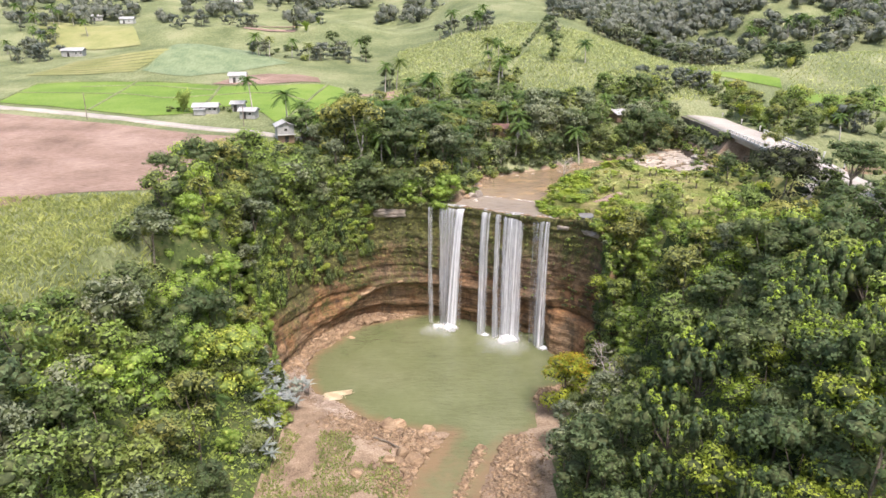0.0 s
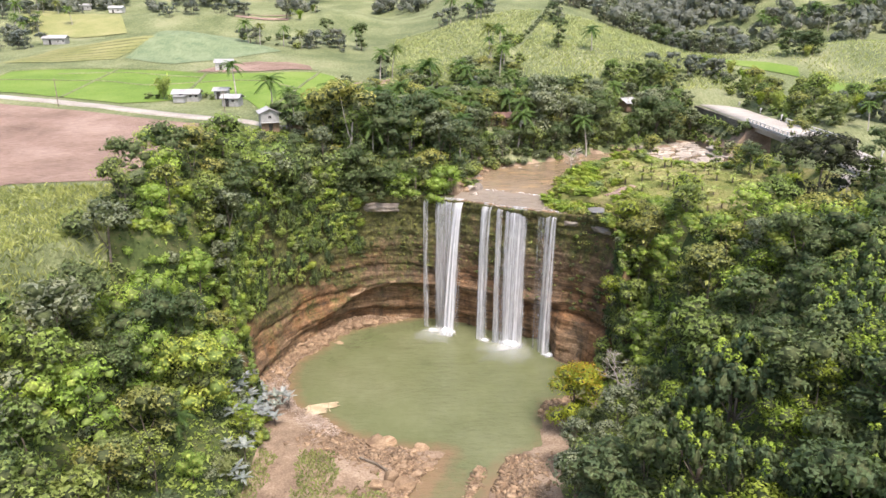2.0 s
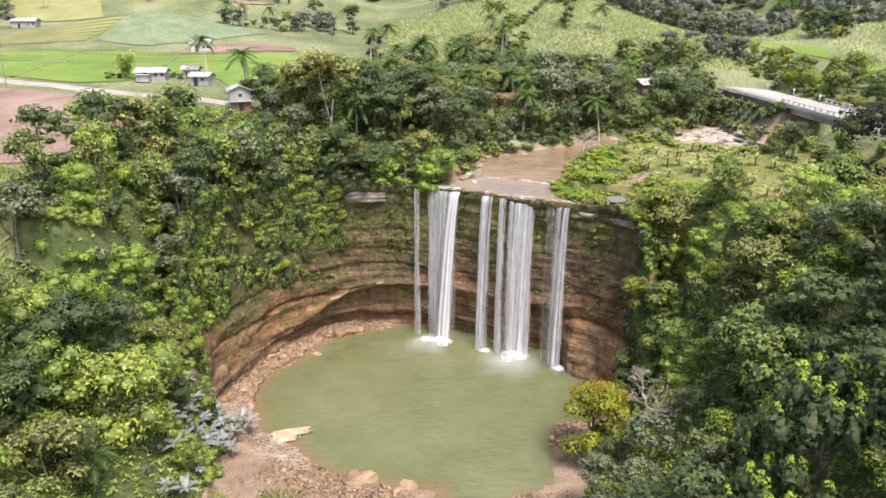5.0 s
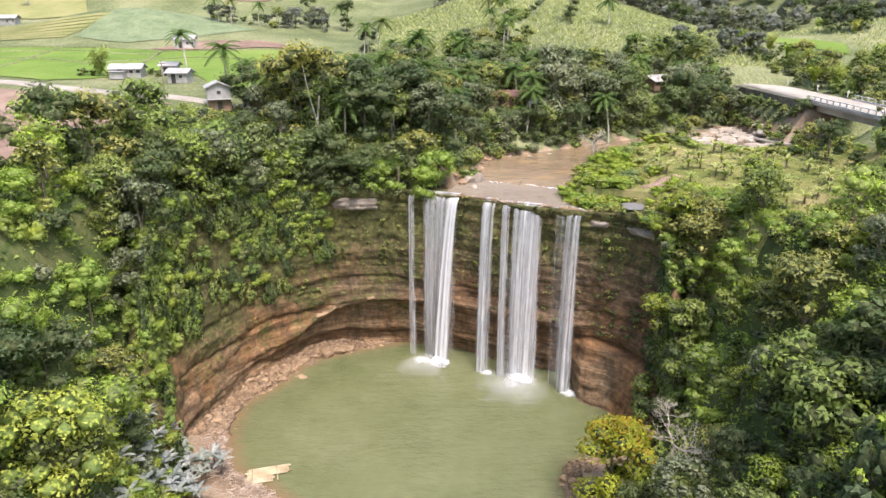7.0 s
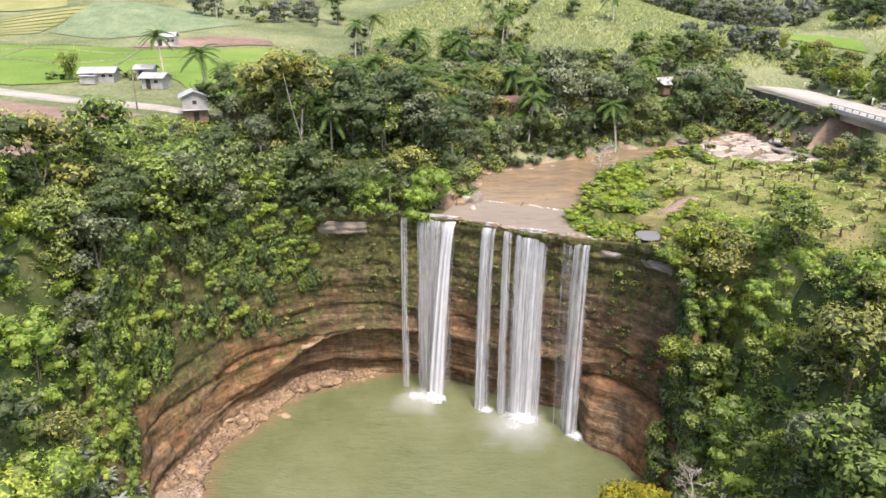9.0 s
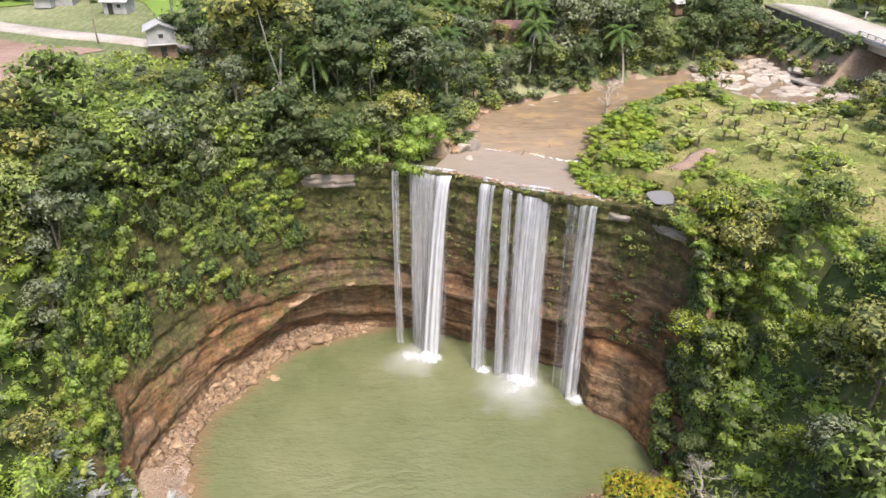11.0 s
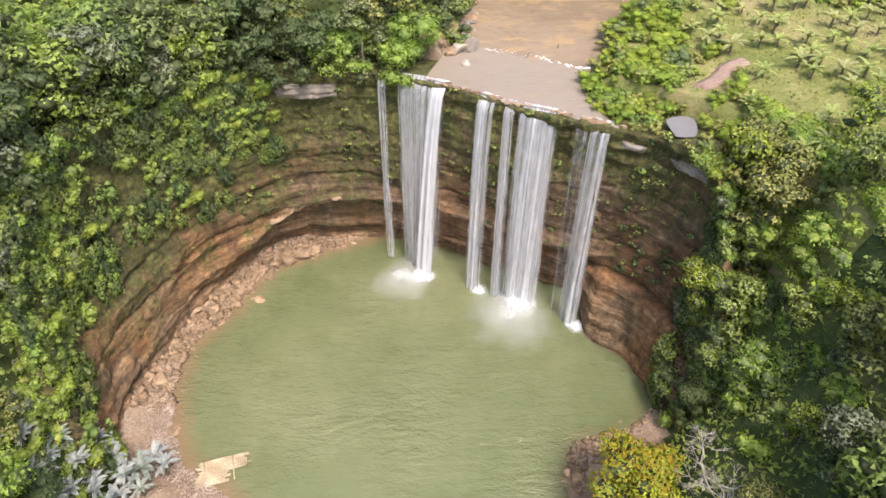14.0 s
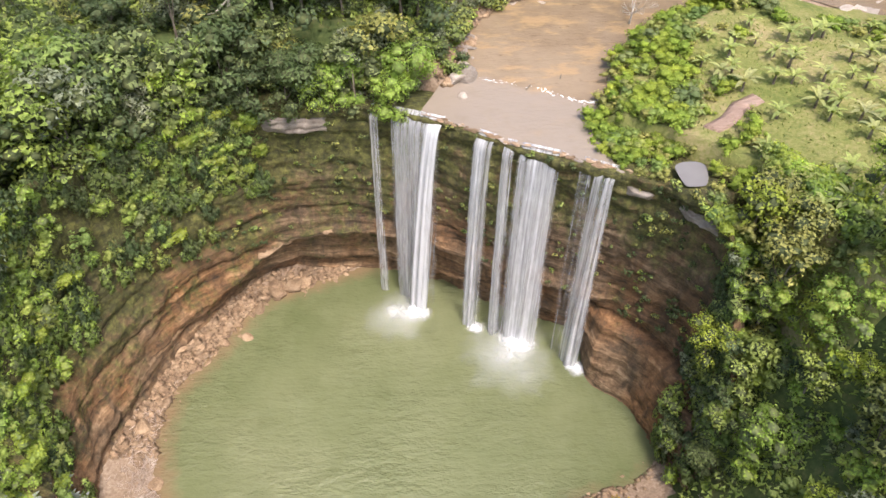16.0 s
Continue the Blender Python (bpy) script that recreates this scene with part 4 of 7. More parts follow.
KINDS = {
    "tree": [broadleaf(10 + k, LEAF, w, h, b, n, 1.6, lf) for k, (w, h, b, n, lf) in enumerate(((7.5, 8.5, 1.2, 22, 0.62), (6.5, 8, 1.0, 19, 0.52), (8.5, 8, 1.5, 24, 0.66), (6, 9, 1.0, 20, 0.5), (7, 8.5, 1.4, 20, 0.58)))],
    "dark": [broadleaf(30 + k, LEAF_DARK, w, h, b, n, 1.6, lf) for k, (w, h, b, n, lf) in enumerate(((7.5, 8.5, 1.2, 22, 0.52), (6.5, 9, 1.2, 20, 0.6), (8.5, 8, 1.4, 24, 0.56)))],
    "bright": [broadleaf(40 + k, LEAF_BRIGHT, w, h, b, n, 2.6, 0.44) for k, (w, h, b, n) in enumerate(((6, 6.5, 1.5, 16), (7, 7, 1.5, 19)))],
    "grey": [broadleaf(50 + k, LEAF_GREY, w, h, b, n, 1.9, 0.5) for k, (w, h, b, n) in enumerate(((7, 7.5, 1.5, 20), (6, 8, 1.6, 18)))],
    "olive": [broadleaf(60 + k, LEAF_OLIVE, w, h, b, n, 1.7, 0.55, None, 1.2) for k, (w, h, b, n) in enumerate(((7.5, 7, 2.5, 17), (6.5, 6.5, 2.0, 15)))],
    "shrub": [shrub(70 + k, m, w, h, n) for k, (m, w, h, n) in enumerate(((LEAF, 4, 3, 9), (LEAF, 3.4, 2.6, 8), (LEAF_GREY, 3.4, 2.6, 8), (LEAF, 4.4, 3.4, 10), (LEAF_DARK, 4, 3, 9)))],
    "lush": [shrub(170 + k, m, w, h, n, 2.2, 0.44, inner=LEAF) for k, (m, w, h, n) in enumerate(((LEAF_VIVID, 4, 3, 9), (LEAF, 3.6, 2.8, 8), (LEAF_VIVID, 3.4, 2.6, 8), (LEAF_BRIGHT, 3.8, 2.8, 9)))],
    "brush": [shrub(80 + k, m, w, h, n, 4.0, 0.3, inner=m) for k, (m, w, h, n) in enumerate(((LEAF_BRIGHT, 3.2, 1.7, 8), (LEAF, 3.0, 1.6, 8), (LEAF_OLIVE, 2.8, 1.6, 7)))],
    "tuft": [shrub(86 + k, m, 1.3, 0.8, 3, 7.0, 0.3)[:1] for k, m in enumerate((LEAF, LEAF_OLIVE, LEAF_DARK))],
    "vine": [curtain(90 + k, m, w, l, n) for k, (m, w, l, n) in enumerate(((LEAF, 4.5, 8, 12), (LEAF, 3.5, 6, 10), (LEAF_DARK, 4, 7, 11)))],
    "palm": [palm(100 + k, h) for k, h in enumerate((8.5, 10, 7, 9.2))],
    "bamboo": [plume(110, LEAF_BRIGHT, 22, 9, 3.2), plume(111, LEAF, 20, 8, 3.0)],
    "candle": [candle_tree(120 + k, LEAF_DARK, LEAF_TIP, w, h, b) for k, (w, h, b) in enumerate(((6, 8.5, 2.0), (7, 8, 2.4)))],
    "silver": [rosette(130 + k, LEAF_SILVER, 10, 2.7, 0.75, 1.6 + 0.5 * k) for k in range(3)],
    "banana": [rosette(140 + k, LEAF_BANANA, 8, 1.7, 0.42, 0.9, 1.25, 1.1) for k in range(3)],
    "small": [broadleaf(150 + k, LEAF_HAZE, 7.0, 7.5, 0.4, 10, 0.6, 1.15, inner=LEAF_HAZE) for k in range(4)],
    "vivid": [broadleaf(160 + k, LEAF_VIVID, w, h, b, n, 2.1, 0.42, inner=LEAF) for k, (w, h, b, n) in enumerate(((7, 8, 1.0, 20), (6, 7, 1.0, 17), (7.5, 7.5, 1.0, 21)))],
}
WORDS = {
    "tree": ("broadleaf_tree", "leafy green broadleaf tree on the gorge slope", "tree", "trees of the gorge"),
    "dark": ("dense_tree", "dense dark green broadleaf tree on the slope", "tree", "trees of the gorge"),
    "bright": ("young_leaf_tree", "bright yellow green tree with fresh leaves", "tree", "trees of the gorge"),
    "vivid": ("vine_draped_tree", "vivid green tree draped in leafy vines", "tree", "trees of the gorge"),
    "grey": ("pale_barked_tree", "dull grey green tree with a pale trunk", "tree", "trees of the gorge"),
    "olive": ("open_crowned_tree", "open olive green tree with pale leaning trunk", "tree", "trees of the gorge"),
    "shrub": ("shrub", "rounded green shrub growing on the slope", "shrub", "shrubs"),
    "brush": ("low_bush", "low fresh green bush on the river bank", "shrub", "low bushes"),
    "vine": ("hanging_creeper", "green creepers hanging down the rock wall", "creeper", "creepers on the cliff"),
    "palm": ("coconut_palm", "tall coconut palm with arching green fronds", "palm tree", "coconut palms"),
    "bamboo": ("bamboo_clump", "feathery light green bamboo clump", "bamboo", "bamboo clumps"),
    "candle": ("upright_shoot_tree", "dark tree with upright shoots and pale young tips", "tree", "trees of the gorge"),
    "silver": ("broad_leaved_plant", "plant with long silvery grey leaves beside the gravel", "plant", "silvery plants"),
    "banana": ("banana_plant", "small banana plant in the cleared plot", "plant", "banana plants"),
    "small": ("distant_tree", "distant green tree on the hillside", "tree", "distant trees"),
}
pick = random.Random(77)


def plant(kind, x, y, size=1.0, z=None, variant=None, turn=None, words=None, squeeze=1.0, tilt=0.0):
    meshes = KINDS[kind][pick.randrange(len(KINDS[kind])) if variant is None else variant]
    name, label, category, group = words or WORDS[kind]
    single = kind in ("brush", "tuft", "vine", "bare") or (kind in ("shrub", "lush") and words is not None)            # low tufts and creepers: one mesh each
    root = tagged(new(name, meshes[0][1]) if single else new(name), label, category, group)
    z = ground_at(x, y) if z is None else z
    spin = pick.uniform(0, 360) if turn is None else turn
    s = size * pick.uniform(0.9, 1.1)
    root.matrix_basis = pose(x, y, z, tilt, 0, spin) @ Matrix.Diagonal((s, s, s * squeeze, 1))
    for part_name, me in () if single else meshes:
        ob = part(part_name, me, root)
        if part_name in ("creepers", "young_foliage", "leaves", "flushed_leaves"):
            ob["kind"] = "stuff"
    return root


def scatter(x0, x1, y0, y1, step, wanted, seed):
    """Jittered places in a rectangle of the plan for which wanted(x, y) holds."""
    rng = random.Random(seed)
    y = y0
    row = 0
    while y < y1:
        x = x0 + (step / 2 if row % 2 else 0)
        while x < x1:
            px, py = x + rng.uniform(-0.4, 0.4) * step, y + rng.uniform(-0.4, 0.4) * step
            if wanted(px, py):
                yield px, py, rng
            x += step
        y += step * 0.87
        row += 1


def choose(rng, table):
    r = rng.random() * sum(w for _, w in table)
    for name, w in table:
        r -= w
        if r <= 0:
            return name
    return table[-1][0]


def gorge_far(x, y):
    d = seg_distance(np.array([x]), np.array([y]), GORGE)[0][0]
    return -d if inside(np.array([x]), np.array([y]), GORGE)[0] else d


def stream_far(x, y):
    d, k = seg_distance(np.array([x]), np.array([y]), STREAM)
    return d[0] - STREAM[int(k[0]), 2]


# ---- trees of the gorge ----
LEFT_MIX = [("tree", 4), ("vivid", 7), ("grey", 1.2), ("bright", 1.0), ("olive", 1.8), ("dark", 1.8), ("bamboo", 1.2)]
NEAR_MIX = [("tree", 4), ("vivid", 2), ("grey", 4), ("olive", 2), ("dark", 2.5), ("bamboo", 1.2)]
RIGHT_MIX = [("dark", 6), ("tree", 2.5), ("grey", 1.3), ("bright", 0.5), ("vivid", 0.5)]
MIDDLE_MIX = [("tree", 4), ("vivid", 2.5), ("dark", 2), ("grey", 2), ("olive", 1.5)]
UPPER_MIX = [("tree", 2.5), ("vivid", 2.5), ("olive", 4), ("bright", 3), ("grey", 1.2), ("dark", 0.3)]
for x, y, rng in scatter(-62, -24, 62, 168, 5.1, lambda x, y: gorge_far(x, y) > 1.0 and x > -46.5 - max(0, 104 - y) * 0.35 + max(0, y - 152) * 0.9, 1):
    d = gorge_far(x, y)
    plant(choose(rng, NEAR_MIX if y < 104 else LEFT_MIX), x, y, rng.uniform(0.7, 1.3) * (0.62 if d < 5 else 1.0) * (0.3 if y > 160 else 0.45 if y > 150 else 1.0))
for x, y, rng in scatter(-40, 13, 163, 186, 4.6, lambda x, y: gorge_far(x, y) > 1.0 and stream_far(x, y) > 5.0 and not (x < -24 and y > 172), 2):
    plant(choose(rng, [("tree", 4), ("dark", 4), ("olive", 1.3), ("grey", 2), ("palm", 0.5)]), x, y, rng.uniform(0.8, 1.5) * (0.36 if x < -23 else 0.65 if x < -19 else 1.0))
for x, y, rng in scatter(22, 66, 62, 146, 5.1, lambda x, y: gorge_far(x, y) > 1.0 and y < 134 + (46 - x) * 0.9 and math.hypot(x - 33.2, y - 120) > 5.5 and not (x < 32 and 99 < y < 122), 3):
    d = gorge_far(x, y)
    table = [("candle", 6), ("dark", 3), ("bright", 0.8), ("tree", 1)] if y < 96 and x > 28 else UPPER_MIX if y > 112 and d > 7 else MIDDLE_MIX if y > 122 else RIGHT_MIX
    plant(choose(rng, table), x, y, rng.uniform(0.65, 1.3) * (0.68 if y > 126 else 0.58 if y > 94 and x < 41 else 1.0))


def far_side(x, y):
    """How far a place lies behind the river's middle."""
    return y - float(np.interp(x, STREAM[:, 0], STREAM[:, 1]))


def behind_river(x, y):
    roofs = (19 < x < 25 and 200 < y < 208) or (57 < x < 66 and 214 < y < 228)
    return far_side(x, y) > 0 and stream_far(x, y) > 1.6 and not roofs and not (x > 60 and y < 218) and not (x > 79 and y < 246) and not (x < 14 and y > 212)


for x, y, rng in scatter(-26, 84, 184, 228, 4.6, behind_river, 4):
    near = stream_far(x, y) < 7
    plant(choose(rng, [("tree", 3), ("dark", 1.6), ("grey", 4), ("vivid", 0.8), ("palm", 0.4 if near else 3), ("olive", 1.4)]), x, y, rng.uniform(0.6, 0.85) if near else rng.uniform(0.8, 1.15))
for x, y, rng in scatter(9, 57, 172, 214, 2.3, lambda x, y: far_side(x, y) > 0 and 0.2 < stream_far(x, y) < 4.5, 6):
    plant("shrub", x, y, rng.uniform(0.55, 0.95), words=("bank_shrub", "leafy shrub overhanging the far river bank", "shrub", "shrubs on the river bank"))
for kind, x, y, size in (("grey", 30, 203, 1.45), ("grey", 36, 206, 1.6), ("grey", 42, 207, 1.4), ("dark", 46, 211, 1.35), ("grey", 33, 211, 1.5), ("dark", 65, 212, 1.35), ("dark", 70, 215, 1.3), ("tree", 60, 211, 1.1),
                         ("olive", -20, 178, 1.5), ("grey", -16.5, 181, 1.45), ("dark", -12.5, 183, 1.25), ("olive", -23, 181, 1.2), ("palm", -14, 190, 1.2), ("palm", -9, 193, 1.25), ("palm", -4, 187, 1.2), ("palm", 1, 183, 1.15), ("palm", 5, 182.5, 1.1), ("palm", 9.5, 186, 1.0), ("palm", -7, 199, 1.2), ("palm", -19, 196, 1.1), ("palm", 4, 192, 1.2), ("palm", -2, 178, 0.95), ("palm", 44, 203, 1.0), ("palm", 25, 197, 1.0)):
    plant(kind, x, y, size)

# ---- plants on the cliff ----


def shelf_at(x, y):
    """Height of the ground or of the cliff's flat top, whichever is higher."""
    d = np.hypot(RIM[:, 0] - x, RIM[:, 1] - y)
    k = int(np.argmin(d))
    return max(ground_at(x, y), RIM[k][2] - 0.2 if d[k] < 8 and RIM[k][3] > 0.15 else -9.0)



rim_rng = random.Random(5)


def on_wall(k, z, out=0.15):
    o = cliff_offset(k, z)
    x, y = RIM[k][:2] + RIM_IN[k] * (o + out)
    return x, y, math.degrees(math.atan2(RIM_IN[k][1], RIM_IN[k][0])) - 90


WALL_SHRUB = ("cliff_shrub", "leafy green shrub rooted in the cliff face", "shrub", "shrubs on the cliff")
WALL_BUSH = ("wall_bush", "leafy bush clinging to the shaded rock wall", "shrub", "bushes on the rock wall")
WALL_TUFT = ("fern_tuft", "small green fern tuft on the rock face", "fern", "ferns on the cliff")
for k in range(2, n_rim - 2):
    x, y, top, mid = RIM[k]
    column = [z for z in np.arange(1.0, top, 1.0)]
    for z in column:
        r = rim_rng.random()
        if x < -26:                                   # overgrown left wall
            low = 12 + 5 * smoothstep(-34, -26, x) * (1 if y > 140 else 0.2) - 9 * smoothstep(136, 128, y)
            if z > low and r < (0.12 if y > 134 else 0.3):
                px, py, turn = on_wall(k, z)
                if rim_rng.random() < 0.4:
                    plant("vine", px, py, rim_rng.uniform(0.55, 0.85), z + 2, turn=turn)
                else:
                    plant("lush", px, py, rim_rng.uniform(0.5, 0.9), z - 0.8, words=WALL_SHRUB)
        elif x < -13:
            if z > 14 + 5 * smoothstep(-26, -13, x) and r < 0.11 + 0.14 * smoothstep(17, 24, z):
                px, py, turn = on_wall(k, z)
                plant("vine" if rim_rng.random() < 0.4 else "lush", px, py, rim_rng.uniform(0.4, 0.75), z, turn=turn, words=WALL_SHRUB)
            elif z > 9 and r < 0.10 + 0.05 * (z > 17):
                px, py, turn = on_wall(k, z)
                plant("tuft", px, py, rim_rng.uniform(0.6, 1.3), z, words=WALL_TUFT)
        elif x > 30.5:                                # overgrown right wall
            low = 14 - 6 * smoothstep(31, 36, x) - 6 * smoothstep(141, 136, y)
            if y > 140.5:
                if z > 9 and r < 0.13:
                    px, py, turn = on_wall(k, z)
                    plant("tuft", px, py, rim_rng.uniform(0.7, 1.5), z, words=WALL_TUFT)
            elif z > low and r < (0.14 if y > 140 else 0.3):
                px, py, turn = on_wall(k, z)
                plant("vine" if rim_rng.random() < 0.4 else "shrub", px, py, rim_rng.uniform(0.5, 0.85), z, turn=turn, words=WALL_BUSH)
        else:
            if z > 10 and r < (0.085 if x < 2 or x > 22 else 0.05):
                px, py, turn = on_wall(k, z)
                plant("tuft", px, py, rim_rng.uniform(0.5, 1.1), z, words=WALL_TUFT)

# ---- trees along the rim ----
for k in range(20, n_rim, 5):
    x, y, top, mid = RIM[k]
    if x < 5.5:
        for back in (0.6, 4.0):
            px, py = RIM[k][:2] - RIM_IN[k] * (back + rim_rng.uniform(-0.6, 0.6))
            if px > 3.5 and back > 2:
                continue
            if rim_rng.random() < 0.12:
                continue
            kind = choose(rim_rng, [("tree", 4), ("dark", 4.5), ("olive", 1), ("grey", 1.5), ("vivid", 0.8)])
            plant(kind, px, py, rim_rng.uniform(0.6, 1.25) * (0.8 if px > 0 else 1), max(top - 0.6, min(ground_at(px, py), top + 2)) - 1.0)
        if rim_rng.random() < 0.75:
            px, py = RIM[k][:2] + RIM_IN[k] * 0.35
            turn = math.degrees(math.atan2(RIM_IN[k][1], RIM_IN[k][0])) - 90
            if x < -14 or x > -3:
                plant("vine", px, py, rim_rng.uniform(0.45, 0.8) * (0.6 if x > -3 else 1.0), top + 0.6, turn=turn)
    elif 28.5 < x and y > 140 and rim_rng.random() < 0.8:
        px, py = RIM[k][:2] - RIM_IN[k] * rim_rng.uniform(0.3, 1.5)
        if not (33.0 < px < 37 and 146 < py < 152):
            plant("brush", px, py, rim_rng.uniform(0.7, 1.1), top - 0.3)

# bushes over the sloping ends of the cliff
for k in list(range(0, 46, 3)) + list(range(n_rim - 40, n_rim, 3)):
    x, y, top, mid = RIM[k]
    for out in (0.2, -0.9):
        px, py = RIM[k][:2] + RIM_IN[k] * out
        plant("lush", px, py, rim_rng.uniform(0.5, 0.85), top - 1.2 + out, words=("ledge_shrub", "leafy shrub on the sloping end of the cliff", "shrub", "shrubs on the cliff ends"))

# the leaning tree, the orange flushed tree, the bare trees and others that stand out
KINDS["lean"] = [broadleaf(200, LEAF_OLIVE, 8.5, 5.5, 8.5, 12, 1.5, 0.6, BARK_PALE, 3.4)]
plant("lean", -15.3, 170.8, 1.4, 33.5, variant=0, turn=200, words=("leaning_tree", "tall tree with a bare pale leaning trunk and thin olive crown", "tree", "trees of the gorge"))
rng = random.Random(301)
ol = broad_lobes(rng, 8.2, 7.5, 2.5, 26)
KINDS["orange"] = [[("trunk", tubes_mesh("trunk", trunk_runs(rng, 7, 0.28, ol), BARK)), ("crown", crown_mesh("crown", LEAF_FLUSH, ol, 4.0, 0.45, 0.27, 301)),
                    ("flushed_leaves", crown_mesh("flushed_leaves", LEAF_ORANGE, [(x * 1.02, y * 1.02, z + 0.22, a, b, c) for x, y, z, a, b, c in ol if z > 6.6], 2.4, 0.34, 0.2, 302, 0.4))]]
plant("orange", 26.0, 120.0, 1.14, 1.2, variant=0, words=("flushed_tree", "bright green tree with orange flushed top leaves beside the pool", "tree", "trees of the gorge"))
KINDS["bare"] = [bare_tree(310, 9, 0.8), bare_tree(311, 9, 0.55)]
BARE_WORDS = ("bare_tree", "leafless tree with tangled pale grey branches", "tree", "bare trees")
plant("bare", 32.6, 119.8, 1.55, 6.0, variant=0, words=BARE_WORDS)
plant("bare", 36.0, 183.0, 1.0, variant=1, words=BARE_WORDS)
plant("grey", 21.5, 97.5, 1.0, 1.5)
plant("grey", 30.5, 110.5, 1.1, 4.5)
plant("grey", 23.0, 106.0, 0.8)
plant("grey", 27.0, 103.0, 0.7)
plant("dark", 27.5, 114.0, 0.6, 2.5)
plant("bright", 36.5, 67, 1.05)
plant("bright", 47.5, 79, 1.1)
plant("bright", 47.0, 70, 1.1)
plant("bright", 39.5, 96, 0.8)
plant("olive", 40.5, 137.5, 0.9, 24.5)
for kind, x, y, z, s in (("bright", 38.6, 142.6, 26.0, 1.15), ("olive", 41.0, 143.2, 27.0, 0.8), ("tree", 40.2, 137.5, 20.0, 0.8), ("olive", 42.5, 140.0, 27.0, 0.7), ("tree", 39.4, 133.8, 14.0, 0.8), ("bright", 35.3, 136.4, 16.6, 0.66), ("vivid", 39.8, 136.2, 23.4, 0.45), ("tree", 38.4, 130.8, 8.0, 0.8), ("bright", 36.8, 105.0, 11.0, 0.95)):
    plant(kind, x, y, s, z)
for kind, x, y, s in (("vivid", 5.4, 167.6, 0.95), ("olive", 2.0, 168.6, 1.05), ("tree", 7.4, 171.8, 0.75), ("vivid", -1.5, 167.2, 0.8), ("bright", 3.6, 166.4, 0.55)):
    plant(kind, x, y, s, 29.0)
for kind, x, y, s in (("grey", 66, 220, 1.15), ("dark", 70, 224, 1.1), ("dark", 73.5, 230, 1.0), ("grey", 62, 216, 1.2), ("tree", 75.5, 239, 0.9), ("dark", 69, 232, 1.2), ("olive", 73.5, 172, 0.65), ("shrub", 76.5, 170, 1.0), ("shrub", 78.5, 174, 0.9), ("shrub", 79.5, 168, 1.1), ("olive", 79.0, 163, 0.6), ("shrub", 80.0, 191, 1.2), ("shrub", 81.5, 193.5, 1.2), ("shrub", 79.0, 195, 1.1), ("shrub", 82.0, 190, 1.0)):
    plant(kind, x, y, s)
plant("olive", 57.5, 101, 1.0)
KINDS["plot"] = [broadleaf(340, LEAF_BRIGHT, 6.8, 4.2, 3.2, 15, 2.6, 0.42, BARK_PALE)]
plant("plot", 48.2, 140.4, 0.95, variant=0, words=("small_tree", "small bright green tree on the cleared plot", "tree", "trees of the plateau"))
plant("tree", 50.0, 178.0, 0.62)
plant("tree", 66.5, 173.0, 0.55)
plant("grey", 73.0, 171.5, 0.6)
plant("olive", 56.0, 186.0, 0.6)
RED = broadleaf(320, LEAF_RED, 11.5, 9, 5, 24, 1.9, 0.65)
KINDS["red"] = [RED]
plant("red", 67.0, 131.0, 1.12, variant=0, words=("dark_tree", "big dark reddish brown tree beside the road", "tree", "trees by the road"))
KINDS["flat"] = [flat_tree(330, LEAF_DARK, 12, 10, 3)]
for x, y, s in ((77, 127, 1.0), (84, 118, 1.05), (71, 112, 0.9)):
    plant("flat", x, y, s, variant=0, words=("spreading_tree", "flat topped spreading dark tree beside the road", "tree", "trees by the road"))
for x, y, z in ((-31.3, 120.4, 8), (-28.1, 126.5, 3), (-24.5, 128.2, 1.0), (-27.1, 108.2, 4.3), (-26.3, 103.5, 3), (-31.3, 125.6, 8), (-30.0, 124.6, 5), (-28.4, 122.5, 4), (-29.7, 117.5, 7), (-26.2, 125.2, 2), (-27.0, 119.5, 4),
                (-32.2, 122.8, 9.5), (-29.2, 128.3, 4), (-25.6, 121.6, 1.6), (-27.6, 114.0, 4.4), (-30.8, 129.0, 6)):
    for dx, dy in ((0, 0), (1.3, -1.1), (-0.9, -1.6)):
        plant("silver", x + dx, y + dy, pick.uniform(0.5, 0.75), max(z * 0.9, ground_at(x + dx, y + dy)) + 0.3)
for x, y, rng in scatter(-34, -24, 98, 132, 2.4, lambda x, y: 0.3 < gorge_far(x, y) < 5, 9):
    plant("shrub", x, y, rng.uniform(0.45, 0.8), variant=rng.choice((1, 2, 2)))
plant("palm", -33.5, 101, 0.8, 8.0)
plant("palm", -22, 158.8, 0.5, 29)

# ---- undergrowth on the steep ground and behind the rim ----
steep_rng = random.Random(31)
edge = spline(GORGE[2:], 1.9)
et = np.gradient(edge[:, :2], axis=0)
et /= np.linalg.norm(et, axis=1)[:, None]
for k in range(len(edge)):
    x, y, steep = edge[k]
    if y < 112 or steep > 12.5 or -24 < x < 33:
        continue
    reach = 37.0 / max(steep, 1.0) + 2.0
    d = 0.0
    while d < min(reach, 17):
        px, py = x - et[k][1] * d, y + et[k][0] * d
        if steep_rng.random() < 0.8:
            jx, jy = px + steep_rng.uniform(-0.7, 0.7), py + steep_rng.uniform(-0.7, 0.7)
            plant("lush" if jx < 0 or jy > 127 else "shrub", jx, jy, steep_rng.uniform(0.5, 0.95), words=("slope_shrub" if jx < 0 else "gorge_bush", "leafy shrub on the steep gorge side", "shrub", "shrubs of the gorge"))
        d += max(0.3, 2.7 / math.sqrt(1 + steep * steep))
